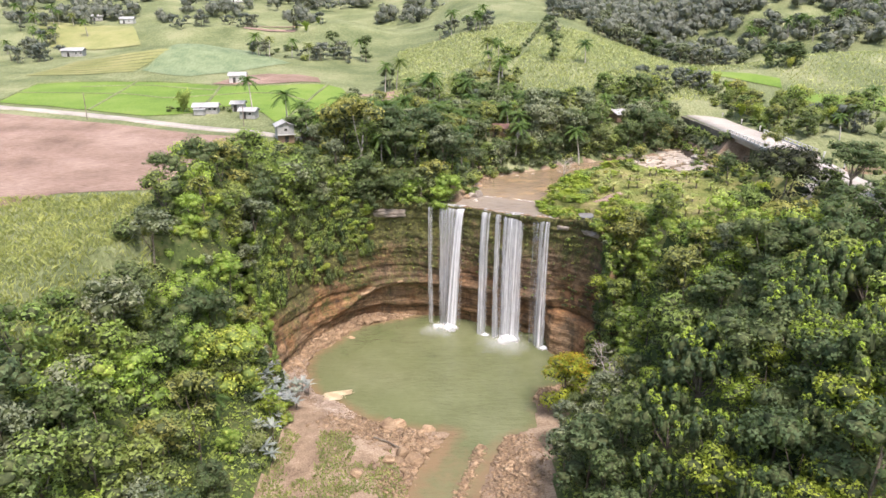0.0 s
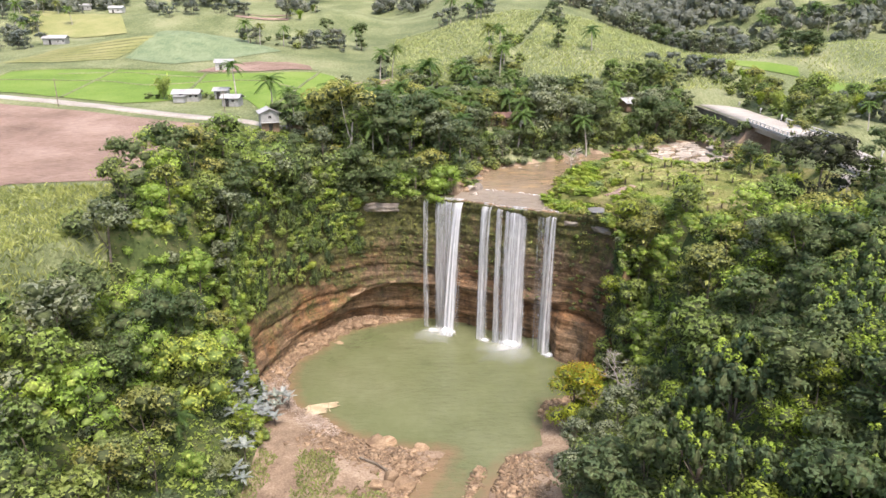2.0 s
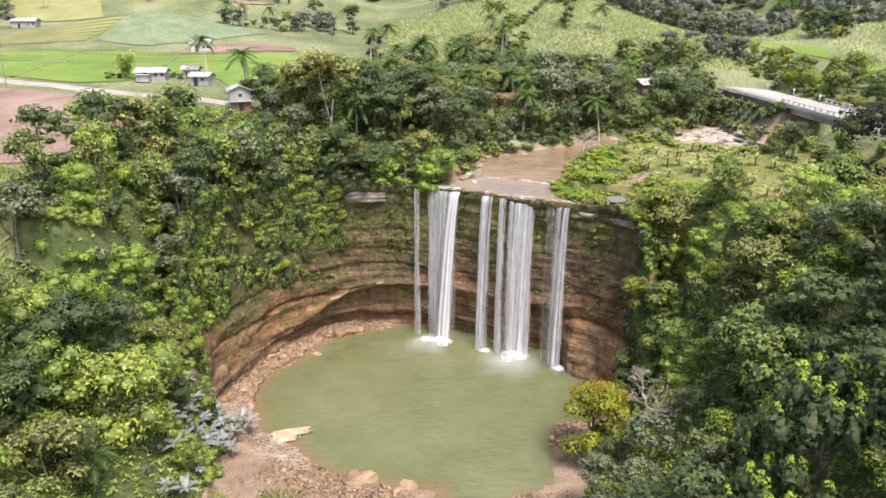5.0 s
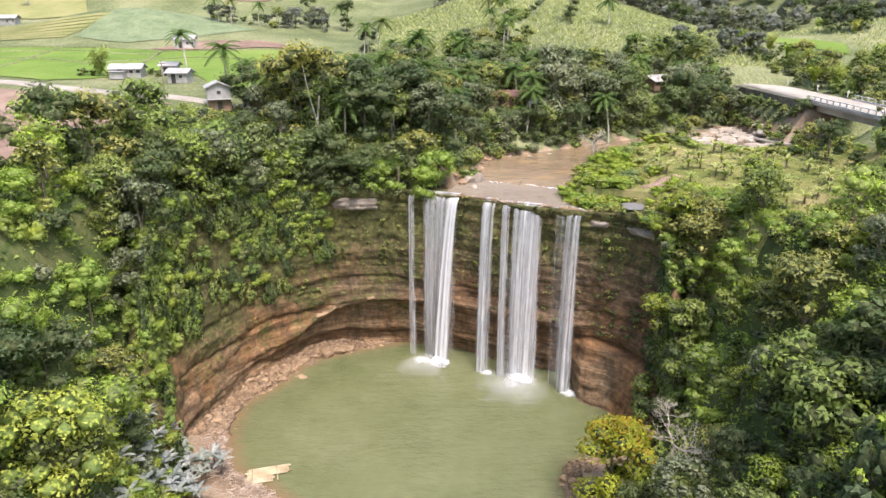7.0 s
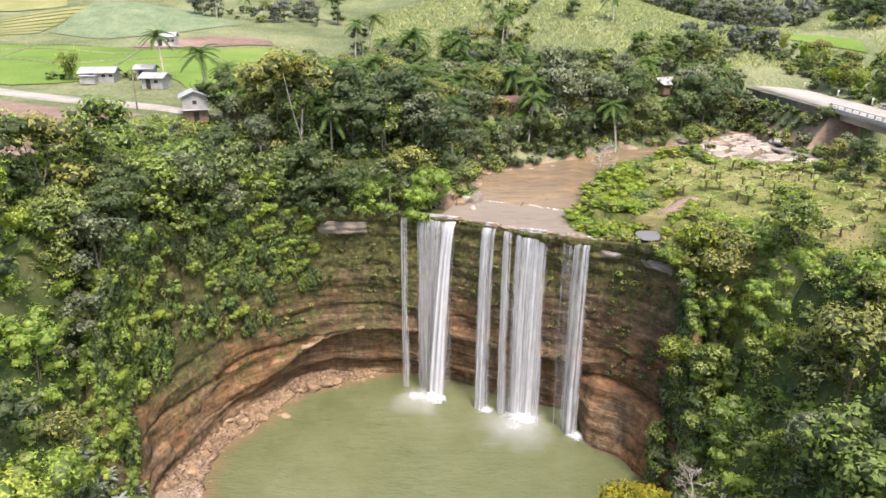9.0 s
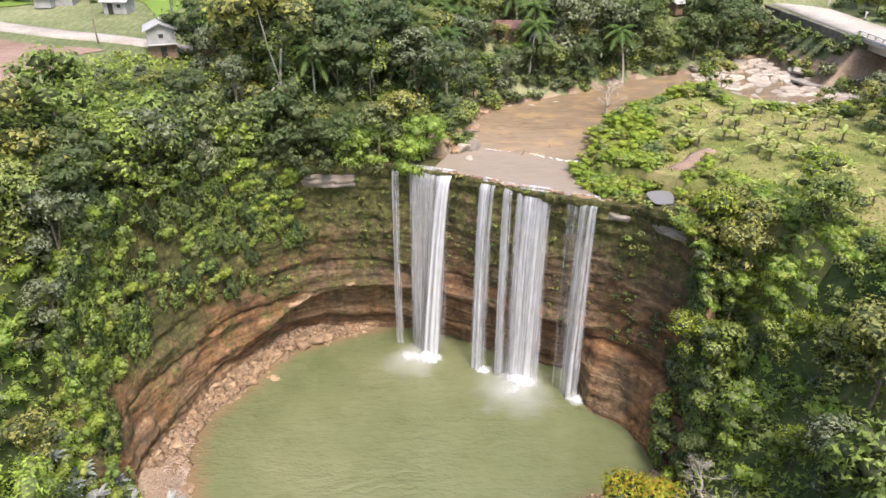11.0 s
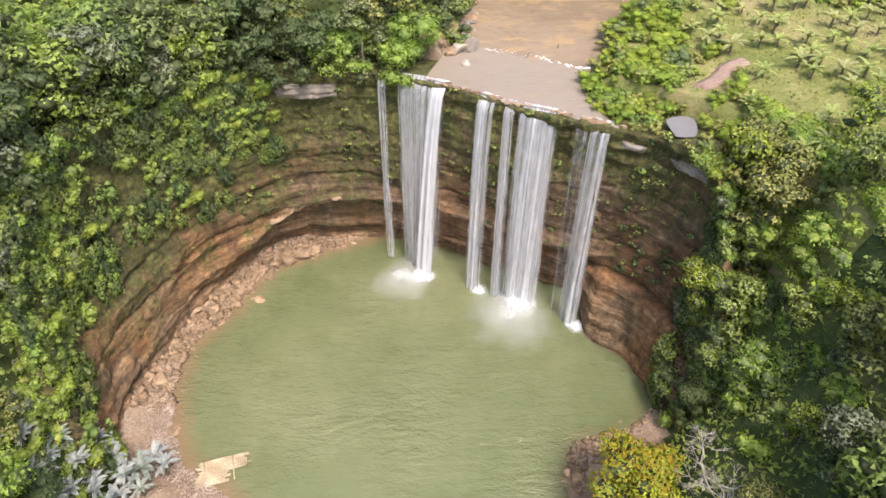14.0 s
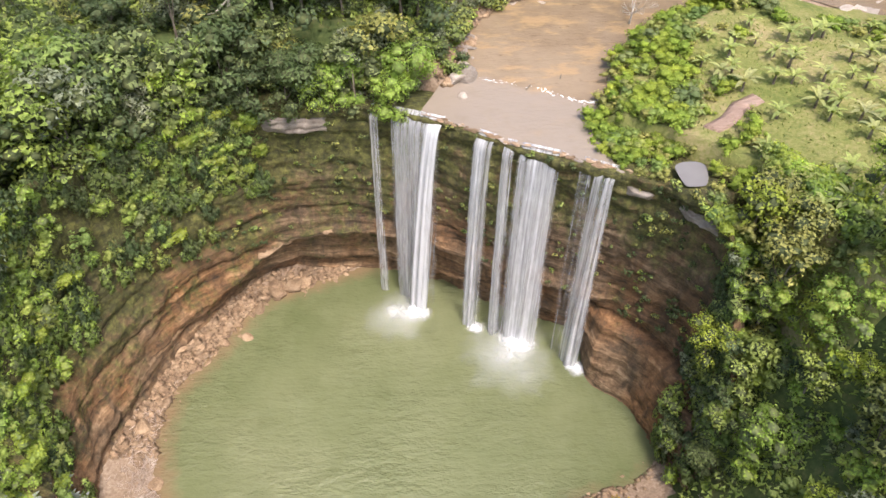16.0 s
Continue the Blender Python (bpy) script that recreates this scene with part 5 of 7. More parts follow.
for x, y, rng in scatter(-30, 10.5, 166, 182, 2.6, lambda x, y: gorge_far(x, y) > -2.5 and stream_far(x, y) > 3.0, 33):
    plant("shrub", x, y, rng.uniform(0.55, 0.9), shelf_at(x, y), words=("rim_shrub", "leafy shrub under the trees behind the cliff edge", "shrub", "shrubs behind the rim"))

for x, y, rng in scatter(27.5, 43, 138, 158, 1.9, lambda x, y: -3.5 < gorge_far(x, y) < 4.5 and not (32.5 < x < 37 and 146.5 < y < 152.5) and stream_far(x, y) > 0.3, 34):
    if seg_distance(np.array([x]), np.array([y]), RIM[:, :2][::6])[0][0] < 7:
        plant("brush", x, y, rng.uniform(0.7, 1.1), shelf_at(x, y), words=("rim_bush", "leafy green bush on the cliff edge", "shrub", "bushes on the rim"))

for x, y, rng in scatter(-56, -34, 92, 142, 4.2, lambda x, y: gorge_far(x, y) > 3 and x > -50 - max(0, 104 - y) * 0.35, 35):
    plant("shrub", x, y, rng.uniform(0.8, 1.2), words=("edge_shrub", "leafy green shrub at the top of the gorge side", "shrub", "shrubs along the gorge"))
for x, y, rng in scatter(-24, 32, 210, 250, 5.4, lambda x, y: abs(x - 22 - (y - 236) * 0.2) > 3 and not (x < -6 and y > 236) and not (17 < x < 28 and y < 213), 36):
    plant(choose(rng, [("palm", 3), ("tree", 2), ("grey", 2), ("olive", 1), ("shrub", 1.5)]), x, y, rng.uniform(0.7, 1.0))

for x, y, rng in scatter(38, 62, 106, 136, 3.8, lambda x, y: gorge_far(x, y) > 4 and y < 130 + (46 - x) * 0.9, 37):
    plant("shrub" if y < 119 else "lush", x, y, rng.uniform(0.7, 1.1), variant=rng.choice((4, 4, 0, 2) if y < 119 else (0, 1, 3, 2)), words=("slope_bush", "leafy green bush among the slope trees", "shrub", "bushes of the slope"))
for x, y, rng in scatter(62, 86, 206, 262, 3.4, lambda x, y: x < 80.5 - max(0, y - 236) * 0.9 and (y > 221 or x < 64), 38):
    plant(choose(rng, [("shrub", 5), ("tree", 1.5), ("grey", 1), ("bamboo", 0.3)]), x, y, rng.uniform(0.6, 0.95))
for x, y, rng in scatter(95, 106, 196, 262, 3.6, lambda x, y: True, 39):
    plant(choose(rng, [("shrub", 5), ("bamboo", 0.8), ("olive", 0.5)]), x, y, rng.uniform(0.5, 0.9))

for k in range(36):
    plant("shrub", 80.8 - 2.2 * (k % 2) + 0.6 * math.sin(k * 1.7), 196 + 1.1 * k, 0.6 + 0.3 * math.sin(k * 2.3) ** 2, variant=k % 4, words=("wall_foot_shrub", "leafy shrub at the foot of the retaining wall", "shrub", "shrubs below the road"))

ug = np.random.default_rng(41)
ux, uy = ug.uniform(-62, 68, 90000), ug.uniform(60, 200, 90000)
ud, _ = seg_distance(ux, uy, GORGE)
us, un = seg_distance(ux, uy, STREAM)
ok = (ud < 27) & (ud > 0.4) & ~inside(ux, uy, GORGE) & (us > STREAM[un.astype(int), 2] + 1.0) & ~((ux > -26) & (ux < 36) & (uy < 170) & (uy > 140)) & ~((ux > 33) & (uy > 141 + (46 - ux) * 0.9)) & ~((ux < -46) & (uy > 86))
ux, uy = ux[ok], uy[ok]
lv, lf = leaf_tris(np.c_[ux, uy, ground_sheet(ux, uy) + ug.uniform(0.1, 0.9, len(ux))], ug.normal(size=(len(ux), 3)) * 0.5 + [0, 0, 1.0], 0.62, 0.4, ug, 0.2)
tagged(new("undergrowth", mesh_of("undergrowth", lv, lf, LEAF)), "leafy green undergrowth beneath the gorge trees", "undergrowth", kind="stuff")

PLOT_PATH = [(34.9, 150.4), (36.6, 153.0), (37.6, 154.6), (40.2, 156.2), (42.2, 158.6), (44.4, 159.4)]


def off_path(x, y):
    return seg_distance(np.array([x]), np.array([y]), PLOT_PATH)[0][0] > 1.6


# ---- right plateau: brush, cleared plot, banana plants ----
for x, y, rng in scatter(26, 84, 140, 192, 1.7, lambda x, y: 0.3 < stream_far(x, y) < 15 and gorge_far(x, y) > -2.0 and far_side(x, y) < 0 and x < 76 and not (x > 53 and y > 175) and not (33.2 < x < 36.6 and 146.5 < y < 152.5), 11):
    if off_path(x, y) and (stream_far(x, y) < 9.0 + 2.5 * math.sin(x * 0.4) or rng.random() < 0.2):
        plant("brush", x, y, rng.uniform(0.75, 1.35), shelf_at(x, y), variant=rng.choice((0, 0, 1, 0, 2)), squeeze=0.8)
for x, y, rng in scatter(38, 70, 138, 172, 3.0, lambda x, y: stream_far(x, y) > 10 and gorge_far(x, y) > 3, 12):
    if rng.random() < 0.6 and off_path(x, y):
        plant("banana", x, y, rng.uniform(0.8, 1.3))
for x, y, rng in scatter(36, 66, 114, 150, 2.9, lambda x, y: 1.5 < gorge_far(x, y) and y < 141 + (46 - x) * 0.9 and y > 124 + (46 - x) * 0.9 and math.hypot(x - 48.2, y - 139) > 4.5, 13):
    if y < 132 + (46 - x) * 0.9:
        plant(choose(rng, [("shrub", 3), ("brush", 2), ("tree", 1.2), ("bright", 1.2), ("olive", 2)]), x, y, rng.uniform(0.5, 0.75))
    elif rng.random() < 0.4:
        plant("brush", x, y, rng.uniform(0.5, 0.8))
for x, y, rng in scatter(56, 84, 96, 168, 5.2, lambda x, y: seg_distance(np.array([x]), np.array([y]), ROAD_RIGHT)[0][0] > 5 and (x > 66 or y < 132) and gorge_far(x, y) > 18, 14):
    if rng.random() < 0.7:
        plant(choose(rng, [("tree", 3), ("dark", 2), ("shrub", 3), ("olive", 1), ("bamboo", 0.6)]), x, y, rng.uniform(0.55, 0.95))
for x, y, rng in scatter(92, 150, 120, 236, 6.0, lambda x, y: stream_far(x, y) > 3 and seg_distance(np.array([x]), np.array([y]), ROAD_RIGHT)[0][0] > 7 and y < 226, 15):
    if rng.random() < 0.75:
        plant(choose(rng, [("tree", 3), ("dark", 2), ("shrub", 4), ("palm", 1), ("bamboo", 1)]), x, y, rng.uniform(0.6, 0.95))

for x, y, rng in scatter(29, 43, 151.5, 163, 1.8, lambda x, y: stream_far(x, y) > 0.3 and off_path(x, y) and y > 158 - (x - 29) * 0.9, 18):
    plant("brush", x, y, rng.uniform(0.6, 1.0), shelf_at(x, y), variant=rng.choice((0, 0, 1, 2)))

for x, y, rng in scatter(26.8, 34.5, 149.4, 160, 1.5, lambda x, y: stream_far(x, y) > -0.4 and y > 151.6 - (x - 26.5) * 0.62 + 0.9 and math.hypot(x - 34.4, y - 148.8) > 2.6 and off_path(x, y), 19):
    plant("brush", x, y, rng.uniform(0.6, 0.95), shelf_at(x, y), variant=rng.choice((0, 0, 1)))

# ---- tall grass, kept as one sheet of blades for each field ----


def grass_field(name, label, area, count, height, seed, material, wide=0.16, wanted=None):
    x0, x1, y0, y1 = area
    rng = np.random.default_rng(seed)
    x, y = rng.uniform(x0, x1, count), rng.uniform(y0, y1, count)
    keep = wanted(x, y) if wanted else np.ones(count, bool)
    x, y = x[keep], y[keep]
    n = len(x)
    z = ground_sheet(x, y)
    h = height * rng.uniform(0.6, 1.25, n) * (1 + 0.3 * fractal(x / 6, y / 6, seed))
    a, lean = rng.uniform(0, 6.283, n), rng.uniform(0.35, 0.95, n)
    c, s = np.cos(a), np.sin(a)
    lx, ly = rng.normal(size=n) * lean * h, rng.normal(size=n) * lean * h
    v = np.stack([np.stack([x - c * wide, y - s * wide, z - 0.1], 1), np.stack([x + c * wide, y + s * wide, z - 0.1], 1),
                  np.stack([x + lx * 0.4 + c * wide, y + ly * 0.4 + s * wide, z + h * 0.6], 1), np.stack([x + lx, y + ly, z + h], 1)], 1).reshape(-1, 3)
    me = mesh_of(name, v, np.arange(4 * n).reshape(-1, 4), material)
    return tagged(new(name, me), label, "grass", kind="stuff")


grass_field("tall_grass", "tall pale green cane grass above the gorge", (-130, -44, 84, 140), 30000, 0.85, 21, GRASS, 0.09,
            lambda x, y: (x < -45 - np.maximum(0, 104 - y) * 0.3) & (y < 138 - np.maximum(0, -60 - x) * 0.1))
grass_field("plot_grass", "pale green grass on the cleared plot", (34, 70, 132, 176), 3000, 0.25, 22, LEAF_TURF, 0.1,
            lambda x, y: (seg_distance(x, y, GORGE)[0] > 3) & ~inside(x, y, GORGE) & (seg_distance(x, y, STREAM)[0] > 10))
grass_field("bank_grass", "short grass on the gravel bank below the pool", (-26, 0, 84, 113), 16000, 0.4, 23, LEAF_TURF, 0.09,
            lambda x, y: (x < -3 - np.maximum(0, y - 98) * 0.35) & inside(x, y, GORGE) & (fractal(x / 5, y / 5, 61) > -0.28 + np.maximum(0, y - 100) * 0.035))

grass_field("cane_stand", "tall pale sugar cane covering the rounded hill", (-12, 100, 238, 350), 24000, 0.9, 24, CANE, 0.22,
            lambda x, y: (ground_sheet(x, y) > 44.5) & (np.abs(x - 22 - (y - 236) * 0.29) > 1.6))
grass_field("cane_stand", "tall pale sugar cane on the mound beyond the road", (100, 215, 226, 330), 9000, 0.9, 25, CANE, 0.22,
            lambda x, y: (seg_distance(x, y, ROAD_RIGHT)[0] > 9) & ((x > 133) | (y > 284) | (y < 226)))

# ---- fields, roads ----


def patch(name, label, category, low, high, material, lift=0.35, cols=60, rows=24):
    """A field laid over the ground between two lines of plan points."""
    a, b = np.array(low, float), np.array(high, float)

    def even(line, n):
        run = np.r_[0, np.cumsum(np.hypot(*np.diff(line, axis=0).T))]
        at = np.linspace(0, run[-1], n)
        return np.stack([np.interp(at, run, line[:, i]) for i in range(2)], 1)

    a, b = even(a, cols), even(b, cols)
    t = np.linspace(0, 1, rows)[:, None, None]
    p = (a[None] * (1 - t) + b[None] * t).reshape(-1, 2)
    z = ground_sheet(p[:, 0], p[:, 1]) + lift * 0.4
    me = mesh_of(name, np.c_[p, z], grid_faces(rows, cols), material, True)
    return tagged(new(name, me), label, category, kind="structure")


def strip(name, label, line, wide, material, lift=0.4, level=None, category="road"):
    p = spline(line, 2.0)
    t = np.gradient(p[:, :2], axis=0)
    t /= np.linalg.norm(t, axis=1)[:, None]
    n = np.stack([t[:, 1], -t[:, 0]], 1)
    vs = []
    for k in range(len(p)):
        mid = ground_at(p[k, 0], p[k, 1]) + lift * 0.5 if level is None else level
        for s, dz in ((-0.5, -0.6), (-0.5, -0.03), (-0.2, 0.05), (0.2, 0.05), (0.5, -0.03), (0.5, -0.6)):
            vs.append((p[k, 0] + n[k, 0] * wide * s, p[k, 1] + n[k, 1] * wide * s, mid + dz))
    me = mesh_of(name, vs, grid_faces(len(p), 6)[:, ::-1].copy(), material)
    return tagged(new(name, me), label, category, kind="structure")


patch("field_ploughed", "bare ploughed pinkish brown field above the gorge", "field", [(-190, 125), (-130, 128), (-78, 130), (-72, 139), (-54, 141), (-50.5, 160), (-49, 172), (-47, 181)], [(-190, 246), (-150, 231), (-124, 215), (-100, 206.5), (-76, 196.5), (-57, 187.5), (-50, 185.5), (-44, 184.5)], PLOUGHED, 0.35, 110, 70)
strip("road", "pale unpaved country road between the fields", [(-230, 262), (-160, 238), (-129, 225), (-109, 218), (-88.5, 208.8), (-70, 200.3), (-53, 193), (-40.8, 191), (-28, 194), (-16, 201), (-8, 206)], 4.4, CONCRETE, 0.45)
strip("road_main", "pale concrete road running to the bridge", ROAD_RIGHT, 9.0, CONCRETE, 0, ROAD_LEVEL)
strip("road_track", "narrow pale track between the roadside trees", [(75.5, 136), (72.5, 131), (69, 118), (66, 104), (62, 90)], 3.0, CONCRETE, 0.35)
GREEN = [
    ([(-134, 232), (-118, 227.5), (-100, 219)], [(-139, 266), (-126, 270), (-105, 270)]),
    ([(-99.4, 218.8), (-80, 210), (-67, 215)], [(-104, 269.6), (-86, 266), (-72, 260)]),
    ([(-66.2, 221), (-56, 225), (-47, 214), (-41, 203)], [(-71, 259.5), (-62, 259), (-50, 261), (-36, 268)]),
    ([(-40.2, 203), (-35.5, 206), (-31, 214)], [(-35, 268), (-30, 266), (-27, 258)]),
]
for low, high in GREEN:
    patch("field_rice", "bright green flooded plot of young rice", "field", low, high, PADDY, 0.45, 40, 40)
for line in ([(-134, 232), (-139, 266)], [(-99.8, 218.8), (-104.4, 269.6)], [(-66.5, 219), (-71.5, 259.5)], [(-40.6, 203), (-35.5, 268)], [(-137, 249), (-102, 246), (-85, 240), (-70, 243), (-55, 246), (-38, 238)], [(-139, 267), (-126, 271), (-104, 270.5), (-86, 267), (-72, 260.5), (-62, 260), (-50, 262), (-35, 269)], [(-120, 260), (-100, 262), (-70, 252)]):
    strip("field_bund", "low dark grassy bank between rice plots", line, 0.8, MEADOW, 0.75, category="field bank")
for k in range(7):
    u = k / 7
    patch("field_terrace", "narrow terrace of ripening yellow rice", "field", [(-152 + 8 * u, 284 + 27 * u), (-126 + 6 * u, 285 + 24 * u), (-112 + 8 * u, 287 + 22 * u)], [(-151 + 8 * u, 286.9 + 27 * u), (-126 + 6 * u, 287.6 + 24 * u), (-111 + 8 * u, 289.4 + 22 * u)], PADDY_RIPE, 0.55, 40, 4)
patch("field_crop", "blue green crop rows on a rounded rise", "field", [(-109, 288), (-98, 282), (-89, 279.5), (-72.6, 288.6), (-55, 306)], [(-106, 305), (-103, 325), (-95, 332), (-80, 326), (-58, 309)], CROP, 0.5, 60, 40)
patch("field_yellow", "yellow green grass field on a low hill", "field", [(-176, 356), (-155, 352), (-136, 361)], [(-222, 430), (-190, 436), (-165, 425)], PADDY_RIPE, 0.9, 40, 40)
patch("field_bare", "bare brown earth round a small white house", "field", [(-76, 263.5), (-58, 262.5), (-38, 271)], [(-71, 280), (-60, 286), (-40, 279)], PLOUGHED, 0.6, 40, 14)
patch("field_bare", "bare brown patch of earth behind the palms", "field", [(-26, 240), (-10, 246)], [(-28, 258), (-8, 262)], PLOUGHED, 0.6, 20, 12)
patch("field_rice", "bright green rice plot at the foot of the hill", "field", [(105.5, 279), (118, 266), (127, 257.5)], [(112, 283), (124, 277), (131, 268)], PADDY, 0.6, 30, 14)
patch("field_rice", "bright green rice plot beside a grassy mound", "field", [(124, 249), (128, 238), (133, 229), (148, 222)], [(128, 253), (142, 248), (156, 243), (175, 236)], PADDY, 0.6, 40, 20)
for k in range(6):
    patch("field_terrace", "dry brown stepped terrace on the far hill", "field", [(-92 + k, 384 + 9 * k), (-66, 384 + 9 * k)], [(-92 + k, 388 + 9 * k), (-66, 388 + 9 * k)], PLOUGHED, 1.0, 16, 4)
strip("path_plot", "bare pinkish earth path across the cleared plot", PLOT_PATH, 1.9, PLOUGHED, 0.3, category="path")

# ---- bridge ----


def box(name, size, material, parent, at=(0, 0, 0), bevel=0.04, label="", turn=0.0):
    bm = bmesh.new()
    bmesh.ops.create_cube(bm, size=1.0, matrix=Matrix.Diagonal((*size, 1)))
    if bevel:
        bmesh.ops.bevel(bm, geom=bm.edges[:], offset=min(bevel, 0.3 * min(size)), segments=1, affect="EDGES")
    return part(name, bm_mesh(name, bm, material), parent, label, pose(*at, 0, 0, turn))


STONE = rock_material("grey masonry", (0.06, 0.055, 0.045), (0.12, 0.11, 0.09), (0.20, 0.19, 0.16), 1.2)
WHITE = plain("weathered white paint", (0.56, 0.545, 0.52), 0.6)
DARK = plain("dark opening", (0.035, 0.03, 0.028), 0.6)
TIN = two_scale("weathered tin roofing", (0.25, 0.24, 0.235), (0.36, 0.355, 0.35), (0.47, 0.465, 0.46), 0.4, 3.0, 0.45, 0.3, 0.05, (6.0, 0.3, 1.0))
TIN_RUST = two_scale("rusty tin roofing", (0.12, 0.07, 0.06), (0.19, 0.11, 0.095), (0.28, 0.19, 0.165), 0.4, 3.0, 0.6, 0.3, 0.05, (6.0, 0.3, 1.0))
WALL_PAINT = plain("chalky grey wall", (0.36, 0.355, 0.34), 0.8, grain=1.2)
WALL_WOOD = plain("brown board wall", (0.24, 0.16, 0.11), 0.8, grain=2.0)
bridge = tagged(new("bridge"), "concrete girder bridge with white railings over the rocky river", "bridge")
bridge.matrix_basis = pose(86.6, 179, ROAD_LEVEL, 0, 0, -2.2)
box("deck", (9.8, 30, 0.5), CONCRETE, bridge, (0, 0, -0.38))
for sx in (-3.2, 3.2):
    box("girder", (0.6, 29, 1.5), CONCRETE, bridge, (sx, 0, -1.3))
for sx in (-4.7, 4.7):
    rail = box("railing", (0.22, 30, 0.16), WHITE, bridge, (sx, 0, 0.95))
    box("railing_foot", (0.3, 30, 0.3), WHITE, bridge, (sx, 0, 0.1))
    for k in range(13):
        box("railing_post", (0.24, 0.24, 0.8), WHITE, bridge, (sx, -14.6 + k * 2.43, 0.5), 0.02)
for sy in (-15, 15):
    box("abutment", (10.6, 2.2, 9.5), STONE, bridge, (0, sy, -5.4), 0.1)
wall_r = tagged(new("retaining_wall"), "dark stone retaining wall under the road edge", "wall")
for k in range(10):
    y = 195.5 + k * 4.2
    box("wall_block", (0.9, 4.24, 5.0), STONE, wall_r, (82.35 + 0.02 * k, y, ROAD_LEVEL - 2.75), 0.08)


def road_post(x, y, z, tall=1.5):
    root = tagged(new("roadside_post"), "white painted roadside marker post with a dark base", "post", "roadside posts")
    root.matrix_basis = pose(x, y, z)
    box("post", (0.22, 0.22, tall), WHITE, root, (0, 0, tall / 2 - 0.1), 0.03)
    box("plate", (0.5, 0.08, 0.5), WHITE, root, (0, -0.12, tall - 0.1), 0.02)
    box("base", (0.3, 0.3, 0.35), DARK, root, (0, 0, 0.1), 0.03)


for x, y in ((92.6, 238), (92.8, 224), (92.8, 210), (92.3, 197), (89.0, 158), (87.4, 147), (81.8, 240)):
    road_post(x, y, ROAD_LEVEL - 0.1)

# ---- houses ----


def house(x, y, turn, wide, deep, high, roof_mat, wall_mat, label, z=None, eave=0.5, pitch=0.42, door=True, upper=False, windows=1, annex=0.0):
    root = tagged(new("house"), label, "house", "farm houses")
    root.matrix_basis = pose(x, y, (ground_at(x, y) if z is None else z) - 0.1, 0, 0, turn)
    box("wall", (wide, deep, high), wall_mat, root, (0, 0, high / 2), 0.03)
    w, d, r = wide / 2 + eave, deep / 2 + eave, (deep / 2 + eave) * pitch
    bm = bmesh.new()
    ring = [(-d, 0.0), (0.0, r), (d, 0.0), (d, -0.12), (0.0, r - 0.14), (-d, -0.12)]
    ends = [[bm.verts.new((sx * w, py, pz)) for py, pz in ring] for sx in (-1, 1)]
    for k in range(6):
        bm.faces.new((ends[0][k], ends[0][(k + 1) % 6], ends[1][(k + 1) % 6], ends[1][k]))
    bm.faces.new(ends[0])
    bm.faces.new(ends[1][::-1])
    bmesh.ops.recalc_face_normals(bm, faces=bm.faces[:])
    part("roof", bm_mesh("roof", bm, roof_mat), root, at=pose(0, 0, high + 0.02))
    bm = bmesh.new()
    for sx in (-1, 1):
        tri = [bm.verts.new((sx * wide / 2 * 0.995, -deep / 2, 0)), bm.verts.new((sx * wide / 2 * 0.995, deep / 2, 0)), bm.verts.new((sx * wide / 2 * 0.995, 0, deep / 2 * pitch))]
        bm.faces.new(tri if sx > 0 else tri[::-1])
    part("gable", bm_mesh("gable", bm, wall_mat), root, at=pose(0, 0, high))
    for side in (-1, 1):
        if door:
            box("door", (0.95, 0.08, 1.95), DARK, root, (wide * 0.18 * side, side * (deep / 2 + 0.03), 1.0), 0.02)
        for k in range(windows):
            win = box("window", (1.0, 0.1, 0.85), WHITE, root, (-side * wide * (0.2 + 0.22 * k), side * (deep / 2 + 0.03), 1.5), 0.02)
            box("pane", (0.8, 0.06, 0.65), DARK, win, (0, side * 0.045, 0), 0.0)
    if upper:
        box("awning", (0.9, deep + 0.6, 0.1), roof_mat, root, (wide / 2 + 0.4, 0, high * 0.52), 0.02)
        box("lower_wall", (0.06, deep * 0.98, high * 0.48), WALL_WOOD, root, (wide / 2 + 0.03, 0, high * 0.24), 0.0)
        box("gable_opening", (0.08, 0.7, 0.6), DARK, root, (wide / 2 + 0.02, 0, high * 0.8), 0.01)
        box("lower_door", (0.08, 0.9, 1.9), DARK, root, (wide / 2 + 0.07, 0.1, 0.95), 0.0)
    if annex:
        box("lean_to", (wide * 0.45, 2.2, high * 0.75), wall_mat, root, (-wide * 0.2, -deep / 2 - 1.1, high * 0.375), 0.03)
        box("lean_to_roof", (wide * 0.5, 2.8, 0.1), TIN, root, (-wide * 0.2, -deep / 2 - 1.2, high * 0.8), 0.02)
    return root


house(-36.0, 187.0, -72, 5.2, 4.2, 4.4, TIN, WALL_PAINT, "small two storey house with pale tin roof and wooden ground floor", upper=True, windows=0, door=False)
house(-63.6, 214.5, 4, 6.6, 4.0, 2.1, TIN, WALL_PAINT, "long low grey farmhouse with a rusty ridge and pale porch", annex=1.0, windows=2)
house(-49.8, 208.0, -8, 4.4, 3.4, 2.2, TIN, WALL_PAINT, "small grey hut with a pale tin roof")
house(-55.0, 217.5, 0, 3.6, 3.0, 2.3, TIN, WALL_PAINT, "tiny shed with a pale tin roof", windows=0)
house(-67.5, 268.5, 6, 5.6, 4.4, 2.6, TIN, WHITE, "white house with a pale roof on bare earth", windows=2)
house(-30.5, 192.5, -60, 4.5, 3.5, 2.6, TIN, WALL_WOOD, "brown wooden hut with a pale roof under trees")
